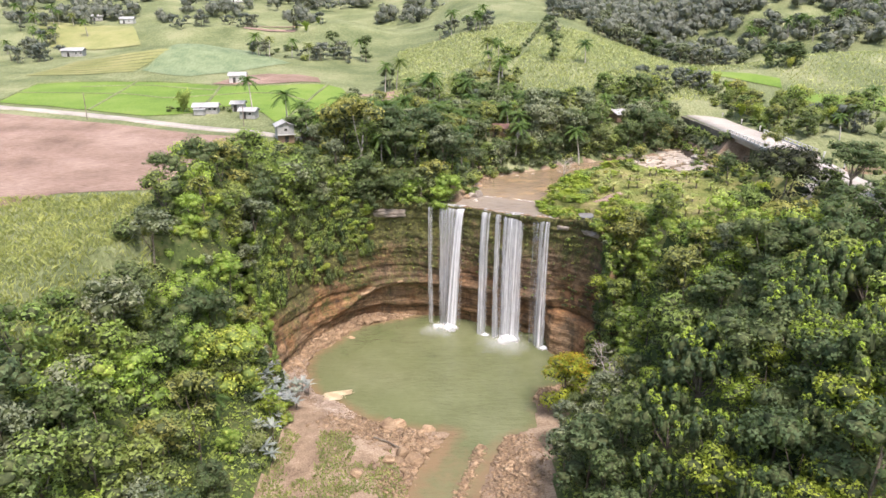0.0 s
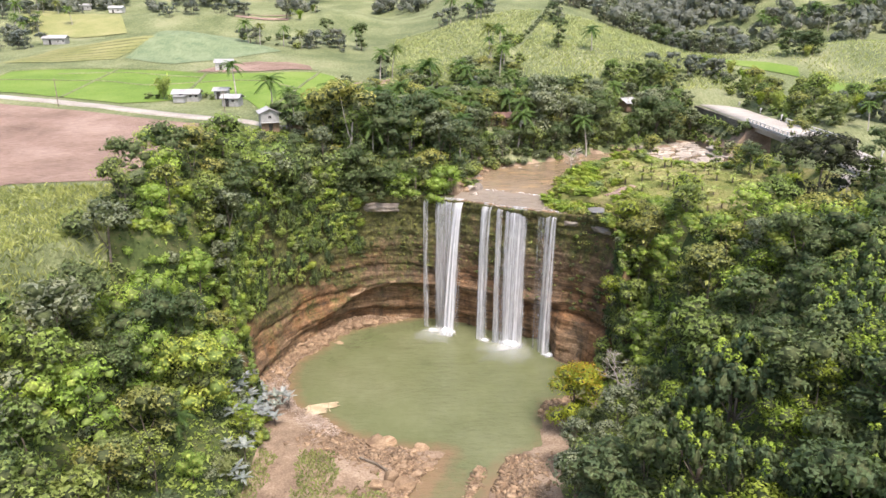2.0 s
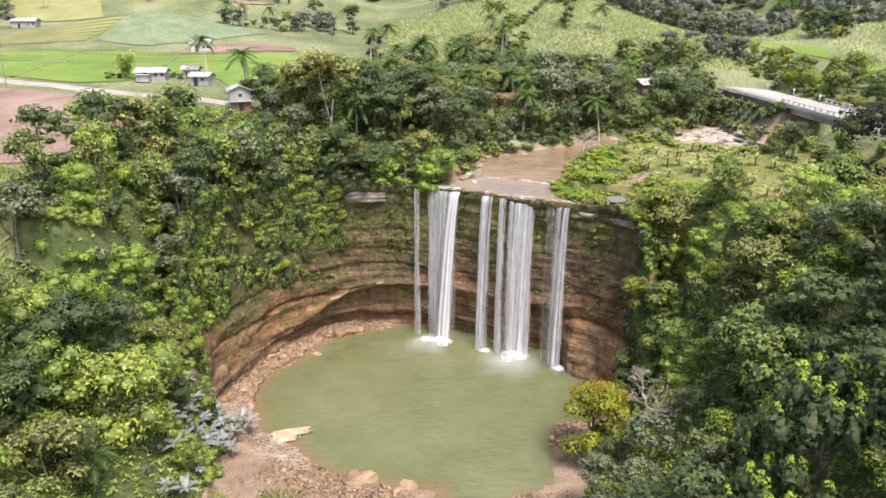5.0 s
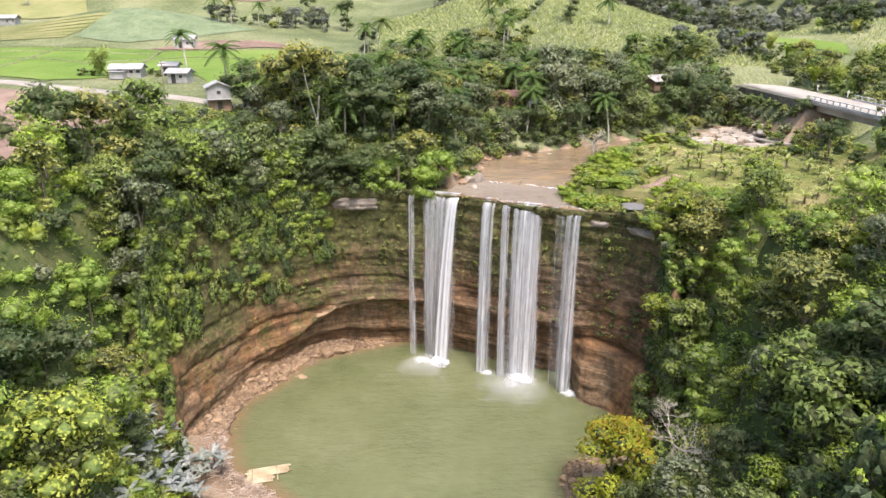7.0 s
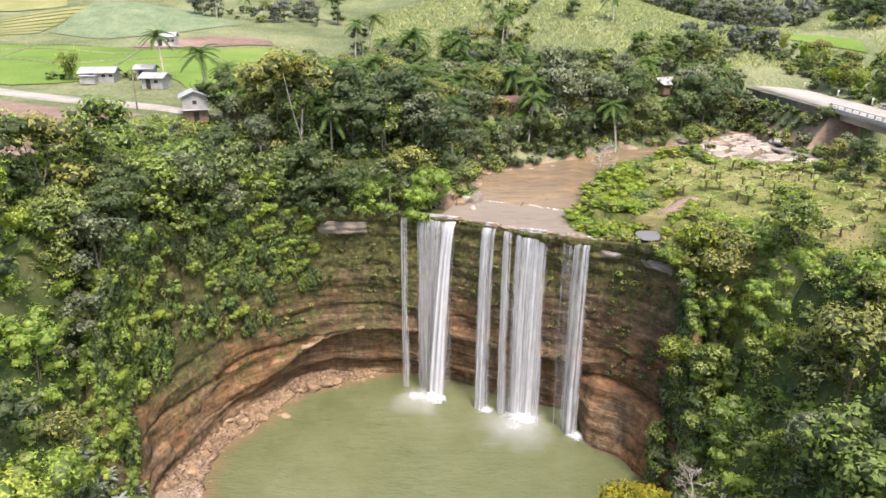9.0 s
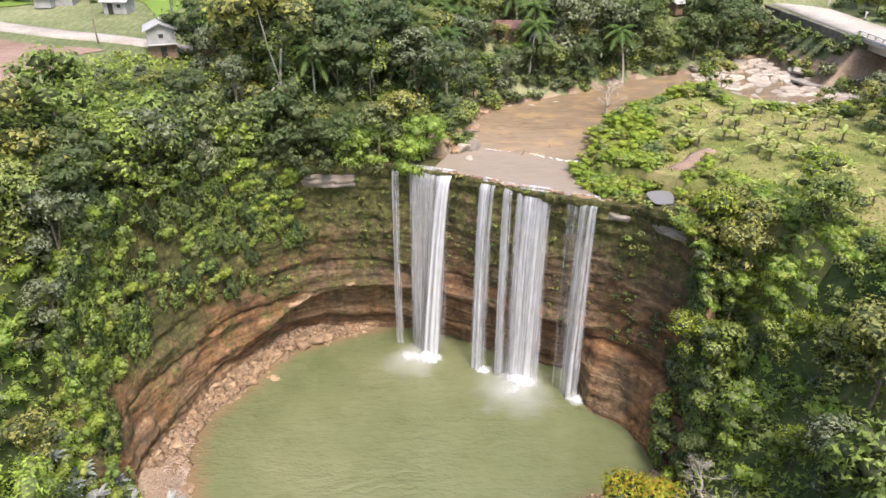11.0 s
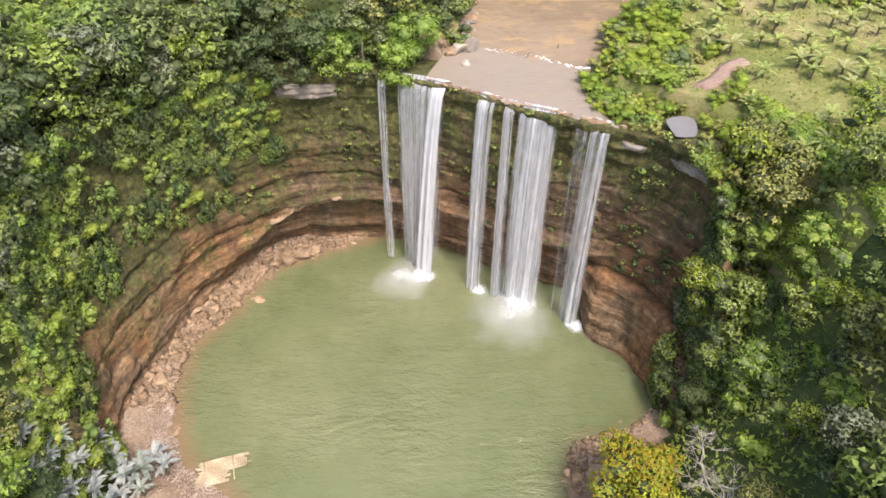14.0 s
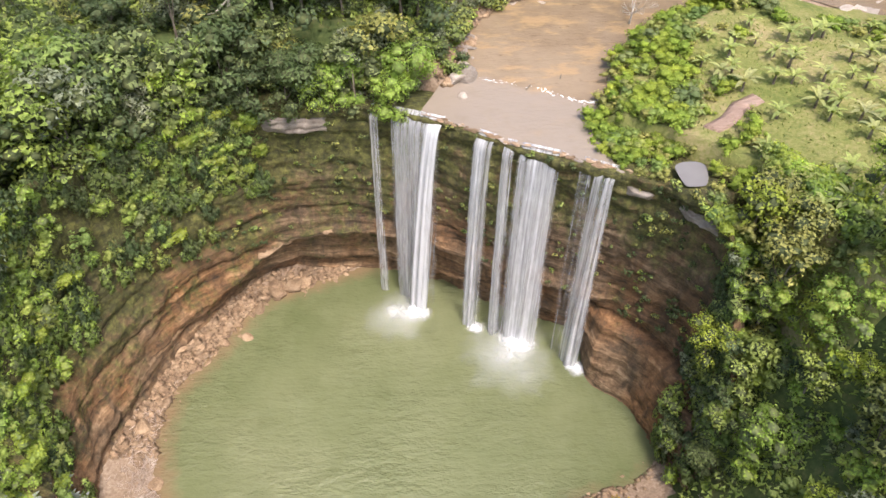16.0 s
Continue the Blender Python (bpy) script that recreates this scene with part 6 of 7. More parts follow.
house(-13.0, 184.5, 15, 4.5, 3.6, 2.8, TIN, WALL_WOOD, "wooden hut with a pale tin roof among trees")
house(22.0, 207.5, -10, 7.0, 4.6, 2.3, TIN_RUST, WALL_WOOD, "hut with a rusty red roof among palms", z=ground_at(22.0, 207.5) - 0.2)
for x, y, s in ((20.2, 203.0, 0.55), (23.6, 203.4, 0.5), (25.4, 205.0, 0.6)):
    plant("olive", x, y, s)
house(28.0, 206.0, 20, 4.0, 3.2, 2.6, TIN, WALL_WOOD, "small hut with a pale roof behind the river trees")
house(61.5, 226.0, 25, 7.5, 5.5, 2.4, TIN, WALL_WOOD, "house with a pale tin roof at the hill foot", z=ground_at(61.5, 226.0) - 0.5)
house(69.0, 229.0, 25, 4.0, 3.2, 2.6, TIN, WALL_PAINT, "small house with a white wall at the hill foot")
house(-157.0, 337, 5, 9, 5, 2.6, TIN, WALL_PAINT, "long pale roofed shed on the far terrace", windows=2)
house(-182, 466, 0, 8, 5, 2.8, TIN, WHITE, "far white roofed house among trees")
house(-205, 476, 20, 7, 5, 2.8, TIN, WALL_PAINT, "far grey roofed house among trees")
house(-134, 545, 0, 9, 6, 3.0, TIN, WHITE, "far pale roofed house on the ridge")
house(69.5, 106, 30, 4.5, 3.6, 2.6, TIN, WALL_WOOD, "hut with a pale roof beside the track")


def pole(x, y, tall, label="thin grey wooden utility pole"):
    root = tagged(new("utility_pole"), label, "pole", "utility poles")
    root.matrix_basis = pose(x, y, ground_at(x, y))
    part("shaft", tubes_mesh("shaft", [([(0, 0, -0.4), (0, 0, tall)], [0.14, 0.09])], BARK, 6), root)
    box("crossarm", (1.4, 0.1, 0.12), BARK, root, (0, 0, tall - 0.6), 0.01)


for x, y in ((-46.5, 188.0), (-95, 207), (-22, 196)):
    pole(x, y, 7.5)

# ---- trees of the farmland ----
FARM = [(-50.5, 215.0, "palm", 0), (-33.0, 203.5, "palm", 0), (-37.5, 199.5, "palm", 0), (-30, 197, "palm", 0), (10.1, 238, "palm", 0), (-1.2, 243, "palm", 0), (3.5, 236, "palm", 0), (-6.3, 214, "palm", 0), (1.3, 203, "palm", 0), (6, 209, "palm", 0), (-10, 209, "palm", 0),
        (13, 198, "palm", 0), (8, 199, "palm", 0), (59, 270.4, "palm", 0), (47.7, 271.7, "dark", 0), (54.5, 326, "dark", 0), (57, 333, "small", 0), (-12.5, 266, "grey", 0), (-14, 262, "palm", 0), (-10, 263, "palm", 0), (-28.5, 338, "palm", 0), (-41, 337, "dark", 0), (-36, 330, "small", 0), (-26, 331, "dark", 0),
        (-60, 218.5, "shrub", 0), (-72.5, 217.0, "shrub", 0), (-70.5, 216.0, "bamboo", 0), (-69.0, 216.5, "shrub", 0), (-57.0, 215.0, "shrub", 0), (-75, 217, "shrub", 0), (-31.5, 188.5, "dark", 0), (-41, 182, "shrub", 0), (30, 214, "palm", 0), (35, 216, "palm", 0), (66, 233, "palm", 0), (73, 232, "palm", 0)]
for x, y, kind, _ in FARM:
    plant(kind, x, y, pick.uniform(0.85, 1.1) if kind != "shrub" else pick.uniform(0.5, 0.8))
CLUMPS = [  # centre, spread, how many, kinds
    (-176, 330, 16, 22, 14, ("palm", "small", "small")), (-181, 380, 16, 26, 16, ("small", "palm")), (-188, 478, 30, 14, 22, ("small", "palm", "small")), (-120, 386, 8, 8, 6, ("small",)), (-137, 505, 22, 10, 12, ("palm", "small")), (-96, 392, 8, 8, 6, ("small",)),
    (-64, 396, 10, 14, 10, ("small", "bamboo")), (-60, 530, 22, 12, 14, ("small",)), (-60, 316, 18, 3, 13, ("small", "palm", "shrub")), (-40, 322, 8, 8, 6, ("small",)), (-27, 480, 14, 5, 9, ("small",)), (-3, 440, 5, 5, 5, ("bamboo", "small")), (20, 352, 14, 9, 16, ("palm", "small")),
    (26, 262, 4, 16, 14, ("shrub", "palm", "shrub")), (34, 290, 4, 14, 9, ("shrub",)), (73, 392, 9, 16, 12, ("small",)), (96, 372, 12, 26, 34, ("small", "small", "grey")), (118, 350, 16, 26, 44, ("small", "small", "dark", "grey")), (112, 306, 8, 10, 14, ("small", "grey")), (137, 335, 9, 10, 12, ("grey", "small")),
    (150, 420, 40, 30, 60, ("small",)), (120, 520, 60, 40, 60, ("small",)), (138, 282, 5, 5, 5, ("bamboo", "dark")), (170, 372, 14, 10, 16, ("palm", "small")), (193, 365, 16, 10, 16, ("palm", "small")), (220, 372, 22, 18, 24, ("small", "palm")), (192, 560, 60, 40, 50, ("small",)), (168, 318, 26, 6, 16, ("small", "shrub", "bamboo")),
    (60, 244, 14, 4, 18, ("shrub",)), (85, 252, 12, 5, 14, ("shrub", "small")), (104, 234, 8, 8, 12, ("shrub", "bamboo")), (118, 205, 10, 14, 14, ("small", "palm", "bamboo")), (20, 232, 22, 5, 18, ("shrub", "small", "palm")), (-100, 560, 70, 40, 50, ("small",)), (30, 560, 50, 40, 46, ("small",)), (-230, 420, 40, 60, 40, ("small", "palm")),
    (280, 420, 50, 70, 60, ("small",)), (240, 290, 30, 40, 26, ("small", "shrub")), (-260, 560, 80, 60, 50, ("small",)), (0, 700, 160, 60, 80, ("small",)), (210, 700, 120, 70, 70, ("small",)), (-220, 720, 120, 70, 60, ("small",)), (-10, 470, 20, 14, 10, ("small",)), (-70, 350, 20, 6, 8, ("shrub", "small")),
]
far_rng = random.Random(88)
woods = []
for _ in range(330):                                   # the wooded valley behind the cane hill
    x, y = far_rng.uniform(70, 265), far_rng.uniform(338, 470)
    if x > 62 + (y - 338) * 0.05 + 34 * (y < 350) and noise.noise((x / 40, y / 40, 7.0)) > -0.25:
        woods.append((x, y, far_rng.uniform(0.9, 1.5)))
for cx, cy, rx, ry, count, kinds in CLUMPS:
    for _ in range(count):
        a, r = far_rng.uniform(0, 6.283), math.sqrt(far_rng.random())
        x, y = cx + rx * r * math.cos(a), cy + ry * r * math.sin(a)
        kind = far_rng.choice(kinds)
        if y > 400:
            woods.append((x, y, far_rng.uniform(0.8, 1.5)))
        else:
            plant(kind, x, y, far_rng.uniform(0.6, 1.05))
for _ in range(700):                                   # woods on the mountain sides
    x, y = far_rng.uniform(-520, 560), far_rng.uniform(480, 1000)
    if noise.noise((x / 90, y / 90, 4.0)) > 0.0:
        woods.append((x, y, far_rng.uniform(0.9, 1.8)))
wr = np.random.default_rng(91)
iv, ifc = ico_unit()
wv, wf, base = [], [], 0
for x, y, s in woods:
    z = ground_at(x, y)
    for _ in range(3):
        c = np.array((x + wr.normal() * 1.6 * s, y + wr.normal() * 1.6 * s, z + wr.uniform(2.0, 6.0) * s))
        r = wr.uniform(1.8, 2.8) * s
        d = wr.normal(size=(16, 3))
        d /= np.linalg.norm(d, axis=1)[:, None]
        v, f = leaf_tris(c + d * r * [1, 1, 0.85], d + wr.normal(size=(16, 3)) * 0.4, 1.7 * s, 1.3 * s, wr)
        k = iv * r * 0.72 + c
        wv += [v, k]
        wf += [tuple(q) for q in (f + base).tolist()] + [tuple(q) for q in (ifc + base + len(v)).tolist()]
        base += len(v) + len(k)
far_mesh = bpy.data.meshes.new("far_woods")
far_mesh.from_pydata(np.concatenate(wv).tolist(), [], wf)
far_mesh.materials.append(LEAF_HAZE)
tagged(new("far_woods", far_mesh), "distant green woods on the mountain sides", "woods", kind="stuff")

hedge = spline([(21, 236), (23, 249), (28.8, 270), (41.5, 304), (52, 335), (58, 360)], 2.6)
for k, (x, y) in enumerate(hedge):
    plant("shrub", x + pick.uniform(-0.7, 0.7), y, pick.uniform(0.4, 0.8) * (1.0 if k % 4 else 0.6), variant=pick.choice((2, 4, 2)), words=("hedge_shrub", "dull green shrub in a hedge line climbing the cane hill", "shrub", "shrubs of the hill hedge"))

# ---- rocks ----


def rock_mesh(name, seed, material, detail=2, flat=0.7, layered=0.0):
    rng = np.random.default_rng(seed)
    bm = bmesh.new()
    bmesh.ops.create_icosphere(bm, subdivisions=detail, radius=1.0)
    cuts = [(rng.normal(size=3), rng.uniform(0.42, 0.78)) for _ in range(10)]
    for v in bm.verts:
        p = np.array(v.co)
        for n, d in cuts:                              # broken flat faces
            n = n / np.linalg.norm(n)
            over = p @ n - d
            if over > 0:
                p = p - n * over * 0.9
        p *= 1 + 0.08 * noise.noise(Vector(p * 2.5 + seed))
        if layered:
            p[:2] *= 1 + layered * (math.sin(p[2] * 14) * 0.5)
        v.co = p * [1, rng.uniform(0.98, 1.02), flat]
    return bm_mesh(name, bm, material)


ROCKS = [rock_mesh("rock", 400 + k, ROCK, 2, f, 0.05) for k, f in enumerate((0.7, 0.6, 0.85, 0.5))]
PALE_ROCKS = [rock_mesh("rock", 420 + k, ROCK_PALE, 2, f, 0.05) for k, f in enumerate((0.35, 0.5, 0.7))]
SLAB_STONE = rock_material("bleached river slab", (0.22, 0.185, 0.15), (0.34, 0.30, 0.255), (0.45, 0.41, 0.36))
rock_rng = random.Random(9)


def rock(x, y, size, meshes, label, group="boulders", z=None, long=1.0, turn=None, sink=0.25):
    ob = tagged(new("boulder", rock_rng.choice(meshes)), label, "rock", group)
    z = max(ground_at(x, y), -0.5) if z is None else z
    ob.matrix_basis = pose(x, y, z + size * (0.5 - sink) * 0.7, rock_rng.uniform(-9, 9), rock_rng.uniform(-9, 9), rock_rng.uniform(0, 360) if turn is None else turn) @ Matrix.Diagonal((size * long, size, size, 1))
    return ob


BIG = "large tan sandstone boulder on the gravel bank"
for x, y, s in ((-6.9, 116.6, 1.7), (-5.2, 116.9, 1.3), (0.3, 115.2, 1.1), (-1.4, 113.8, 0.8), (-2.2, 105.4, 1.5), (-4.4, 106.6, 1.2), (-4.9, 105.2, 0.9), (-6.6, 104.6, 0.9), (-11.2, 100.6, 1.25), (-0.4, 108.2, 0.7), (1.3, 110.0, 0.8),
                (-2.6, 109.4, 0.7), (-5.6, 109.2, 0.6), (17.6, 99.5, 0.6), (14.0, 104, 0.5)):
    rock(x, y, s * rock_rng.uniform(1.1, 1.4), ROCKS, BIG, long=rock_rng.uniform(1.0, 1.35))
for x, y, s in ((-16.4, 160.0, 1.0), (-17.3, 155.0, 1.1), (-18.6, 155.4, 0.9), (-25.6, 152.4, 1.0), (-22.6, 151.6, 0.8), (-20.2, 153.8, 0.8), (-23.8, 149.6, 0.7), (-26.6, 146.2, 0.7), (-27.4, 140.6, 1.1), (-14.6, 162.4, 1.2), (-12.4, 163.6, 1.5), (-10.8, 164.6, 1.2), (-15.0, 163.8, 1.3), (-24.4, 133.4, 1.0), (-26.8, 136.0, 0.8)):
    rock(x, y, s, ROCKS, "fallen brown sandstone block at the cliff foot", "fallen blocks", long=rock_rng.uniform(1.0, 1.5))
for x, y, s in ((11.2, 169.8, 1.3), (12.6, 170.8, 1.7), (11.0, 172.4, 1.2), (10.2, 174.4, 1.3), (12.2, 173.2, 1.0), (11.6, 176.2, 1.1), (13.4, 177.8, 0.9), (9.6, 171.6, 0.9), (12.0, 166.6, 0.7), (20.5, 190.5, 0.9), (22.8, 190.2, 0.8), (24.8, 190.6, 0.9), (27.4, 191.2, 0.8), (29.6, 192.2, 0.9), (32.2, 193.4, 0.8)):
    rock(x, y, s, PALE_ROCKS, "pale washed boulder at the river edge", "river boulders", z=30.0 if s > 0.8 else 29.6, long=rock_rng.uniform(1.0, 1.5))


for k in range(26):
    u = rock_rng.random()
    x, y = 10.6 + 3.2 * u + rock_rng.uniform(-1.1, 1.3), 166.5 + 15 * u + rock_rng.uniform(-1, 1)
    rock(x, y, rock_rng.uniform(0.35, 1.1), ROCKS + PALE_ROCKS, "tan boulder heaped on the earthy river bank", "river bank boulders", z=max(29.6, ground_at(x, y)), long=rock_rng.uniform(1.0, 1.5))


for k in range(24):
    u = rock_rng.random()
    x, y = 21.2 + 8.5 * u ** 0.8 + rock_rng.uniform(-1.0, 1.0), 125 + 9.5 * u + rock_rng.uniform(-1.2, 0.6)
    rock(x, y, rock_rng.uniform(0.3, 0.75), ROCKS, "wet broken rock at the corner of the pool", "corner rocks", long=rock_rng.uniform(1.0, 1.8))


def ledge(x0, x1, z0, z1, out, label, seed, rise=0.0, material=ROCK_PALE):
    """A bed of bare pale rock that stands out of the cliff just below its top."""
    ks = [k for k in range(50, n_rim) if x0 < RIM[k][0] < x1 and RIM[k][1] > 140]
    vs, rows = [], 11
    for i, k in enumerate(ks):
        x, y, *_ = RIM[k]
        end = min(1.0, 2.0 * math.sin(math.pi * i / (len(ks) - 1)))
        for r in range(rows):
            u = r / (rows - 1)
            step = i / (len(ks) - 1) * rise
            z = z0 + step + (z1 - z0) * u + 0.25 * noise.noise((k * 0.13, 0, seed))
            o = cliff_offset(k, min(z, z1 + step)) - 0.5 + (out + 0.5) * end * (0.25 + 0.75 * math.sin(math.pi * min(1, 0.15 + 0.75 * u))) + 0.4 * noise.noise((k * 0.3, z * 1.6, seed)) + 0.2 * noise.noise((k * 0.9, z * 4.0, seed)) + 0.07 * math.sin(z * 9)
            vs.append((x + RIM_IN[k][0] * o, y + RIM_IN[k][1] * o, z))
        vs.append((x - RIM_IN[k][0] * 0.8, y - RIM_IN[k][1] * 0.8, z1 + step + 0.15))
    tagged(new("rock_ledge", mesh_of("rock_ledge", vs, grid_faces(len(ks), rows + 1), material)), label, "rock", "rock ledges")


ledge(-13, -3.5, 26.3, 28.4, 0.7, "pale weathered rock ledge under the trees of the rim", 1)
ledge(-17.5, -4.0, 6.6, 7.7, 0.25, "worn brown rock brow over the rubble at the cliff foot", 4, 3.4, ROCK)
ledge(28.2, 31.4, 27.4, 28.6, 0.35, "pale rock ledge beside the slender fall", 2)
ledge(32.6, 36.2, 27.2, 28.5, 0.4, "pale rock ledge beneath the puddle shelf", 3)
for k in range(80):
    x = 8.6 + 20.6 * k / 79 + rock_rng.uniform(-0.2, 0.2)
    if any(a < x < b for a, b in ((13.2, 14.9), (17.3, 22.3))) and rock_rng.random() < 0.7:
        continue
    j = int(np.argmin(np.abs(RIM[60:, 0] - x)) + 60)
    px, py = RIM[j][:2] - RIM_IN[j] * rock_rng.uniform(-0.2, 0.5)
    rock(px, py, rock_rng.uniform(0.12, 0.36), ROCKS + PALE_ROCKS[:1], "tan rock along the lip of the falls", "lip rocks", z=29.45, long=rock_rng.uniform(1.2, 2.6), turn=math.degrees(math.atan2(tang[j][1], tang[j][0])))


def slab_mesh(name, seed, wide, long, thick, material):
    """A broken flat slab with an uneven outline."""
    rng = random.Random(seed)
    bm = bmesh.new()
    n = 9
    ring = []
    for k in range(n):
        a = 2 * math.pi * k / n + rng.uniform(-0.2, 0.2)
        s = rng.uniform(0.8, 1.1) / max(abs(math.cos(a)), abs(math.sin(a))) ** 0.7
        ring.append(bm.verts.new((0.5 * wide * s * math.cos(a), 0.5 * long * s * math.sin(a), 0)))
    face = bm.faces.new(ring)
    top = bmesh.ops.extrude_face_region(bm, geom=[face])["geom"]
    bmesh.ops.translate(bm, vec=(0, 0, thick), verts=[v for v in top if isinstance(v, bmesh.types.BMVert)])
    bmesh.ops.recalc_face_normals(bm, faces=bm.faces[:])
    bmesh.ops.bevel(bm, geom=bm.edges[:], offset=thick * 0.18, segments=1, affect="EDGES")
    return bm_mesh(name, bm, material)


FORD = two_scale("stained old concrete", (0.19, 0.17, 0.145), (0.30, 0.275, 0.24), (0.40, 0.37, 0.33), 0.3, 2.5)
BED_SLABS = [slab_mesh("slab", 460 + k, 1.6 + 0.5 * (k % 3), 3.2 + 0.7 * (k % 2), 0.5, SLAB_STONE) for k in range(6)]
for k in range(420):
    x, y = rock_rng.uniform(58, 92), rock_rng.uniform(168, 216)
    if -9 < stream_far(x, y) < 3.0 or seg_distance(np.array([x]), np.array([y]), [(64, 191), (72, 195), (76, 206), (77, 215)])[0][0] < 6.5:
        if ground_at(x, y) > float(np.interp(x, STREAM[:, 0], STREAM[:, 3])) + 0.9:
            continue
        level = max(float(np.interp(x, STREAM[:, 0], STREAM[:, 3])), ground_at(x, y) + 0.12)
        ob = tagged(new("bed_slab", rock_rng.choice(BED_SLABS)), "pale flat rock slab in the shallow river bed", "rock", "river bed slabs")
        grow = rock_rng.uniform(0.6, 1.3)
        ob.matrix_basis = pose(x, y, level - 0.38, rock_rng.uniform(-4, 4), rock_rng.uniform(-4, 4), rock_rng.uniform(-70, -25)) @ Matrix.Diagonal((grow, grow, 1, 1))
for x, y, z, w, l, tip, lean, turn in ((79.5, 200.5, 32.9, 4.6, 9.0, 7, -9, 28), (82.8, 195.0, 33.1, 4.2, 7.5, -6, 10, 12), (76.5, 196.0, 32.0, 3.4, 6.0, 3, 6, 48)):
    ob = tagged(new("broken_ford", slab_mesh("ford", int(x * 10), w, l, 0.45, FORD)), "tilted piece of a broken concrete ford below the road", "concrete slab", "broken ford pieces")
    ob.matrix_basis = pose(x, y, z, tip, lean, turn)
for x, y, turn, l in ((76.2, 205.0, 20, 4.5), (79.2, 206.0, -25, 4.0), (72.5, 203.5, 5, 5.0)):
    ob = tagged(new("stranded_log", tubes_mesh("stranded_log", [([(-l / 2, 0, 0), (0, 0.1, 0.1), (l / 2, 0, 0.05)], [0.22, 0.2, 0.14])], BARK_PALE, 7)), "bleached log stranded beside the river", "log", "stranded logs")
    ob.matrix_basis = pose(x, y, max(ground_at(x, y), 31.6) + 0.25, 0, 0, turn)


def rubble(name, label, places, size, material, seed, spread=(0.6, 1.6), least=-99.0):
    """Loose stones too many to count, in one mesh."""
    rng = np.random.default_rng(seed)
    vs, fs = [], []
    tet = np.array([(1, 1, 0.6), (-1, 1, -0.4), (-1, -1, 0.7), (1, -1, -0.5), (0.1, 0.2, 1.2), (0, -0.1, -1.1)])
    tri = np.array([(0, 1, 4), (1, 2, 4), (2, 3, 4), (3, 0, 4), (1, 0, 5), (2, 1, 5), (3, 2, 5), (0, 3, 5)])
    z = np.maximum(ground_height(places[:, 0], places[:, 1]), least)
    for k, (x, y) in enumerate(places):
        s = size * rng.uniform(*spread) * (1 if rng.random() < 0.9 else 2)
        a = rng.uniform(0, 6.283)
        c, n = math.cos(a), math.sin(a)
        p = tet * (1 + 0.3 * rng.normal(size=(6, 1))) * s * [1, 0.8, 0.6]
        p = p @ np.array([[c, n, 0], [-n, c, 0], [0, 0, 1]])
        vs.append(p + [x, y, z[k] + 0.15 * s])
        fs.append(tri + 6 * k)
    return tagged(new(name, mesh_of(name, np.concatenate(vs), np.concatenate(fs), material)), label, "rubble", kind="stuff")


def along(line, wide, count, seed):
    rng = np.random.default_rng(seed)
    p = spline(line, 0.5)
    t = np.gradient(p[:, :2], axis=0)
    t /= np.linalg.norm(t, axis=1)[:, None]
    k = rng.integers(0, len(p), count)
    return p[k, :2] + np.stack([t[k, 1], -t[k, 0]], 1) * (rng.normal(size=count) * wide * 0.45)[:, None] + rng.normal(size=(count, 2)) * 0.3


rubble("shore_rubble", "broken brown stones along the foot of the cliff", along([(-27.3, 137), (-28, 143), (-26, 149.5), (-22.5, 154.5), (-18.5, 160), (-15, 162.5), (-10, 164), (-4, 165.5)], 3.8, 4800, 1), 0.2, ROCK, 31)
rubble("bank_gravel", "tan stones scattered over the gravel bank", along([(-17, 120), (-12, 115), (-5, 112.5), (0, 110.5), (-2.5, 103), (-6, 97)], 5.0, 2600, 2), 0.17, ROCK, 32)
rubble("bank_gravel", "tan stones scattered over the far gravel bank", along([(14, 112.5), (14.5, 106), (13.5, 99), (13, 92)], 5.5, 1800, 3), 0.17, ROCK, 33)
rubble("bar_gravel", "narrow bar of stones in the outlet stream", along([(9.5, 110), (7.5, 104), (6.0, 100), (4.8, 96)], 0.8, 600, 4), 0.16, ROCK, 34, least=-0.05)
rubble("corner_rubble", "broken brown stones at the water's edge", along([(33, 140), (31.5, 134), (27.5, 131), (23, 129), (21.5, 124)], 2.0, 500, 5), 0.17, ROCK, 35)
rubble("river_stones", "stones along the river banks above the falls", np.concatenate([along([(9.8, 165), (10.5, 172), (13, 180), (18, 190)], 1.6, 500, 6), along([(18, 191), (26, 191.5), (36, 196), (50, 204)], 1.2, 350, 7)]), 0.2, ROCK, 36)

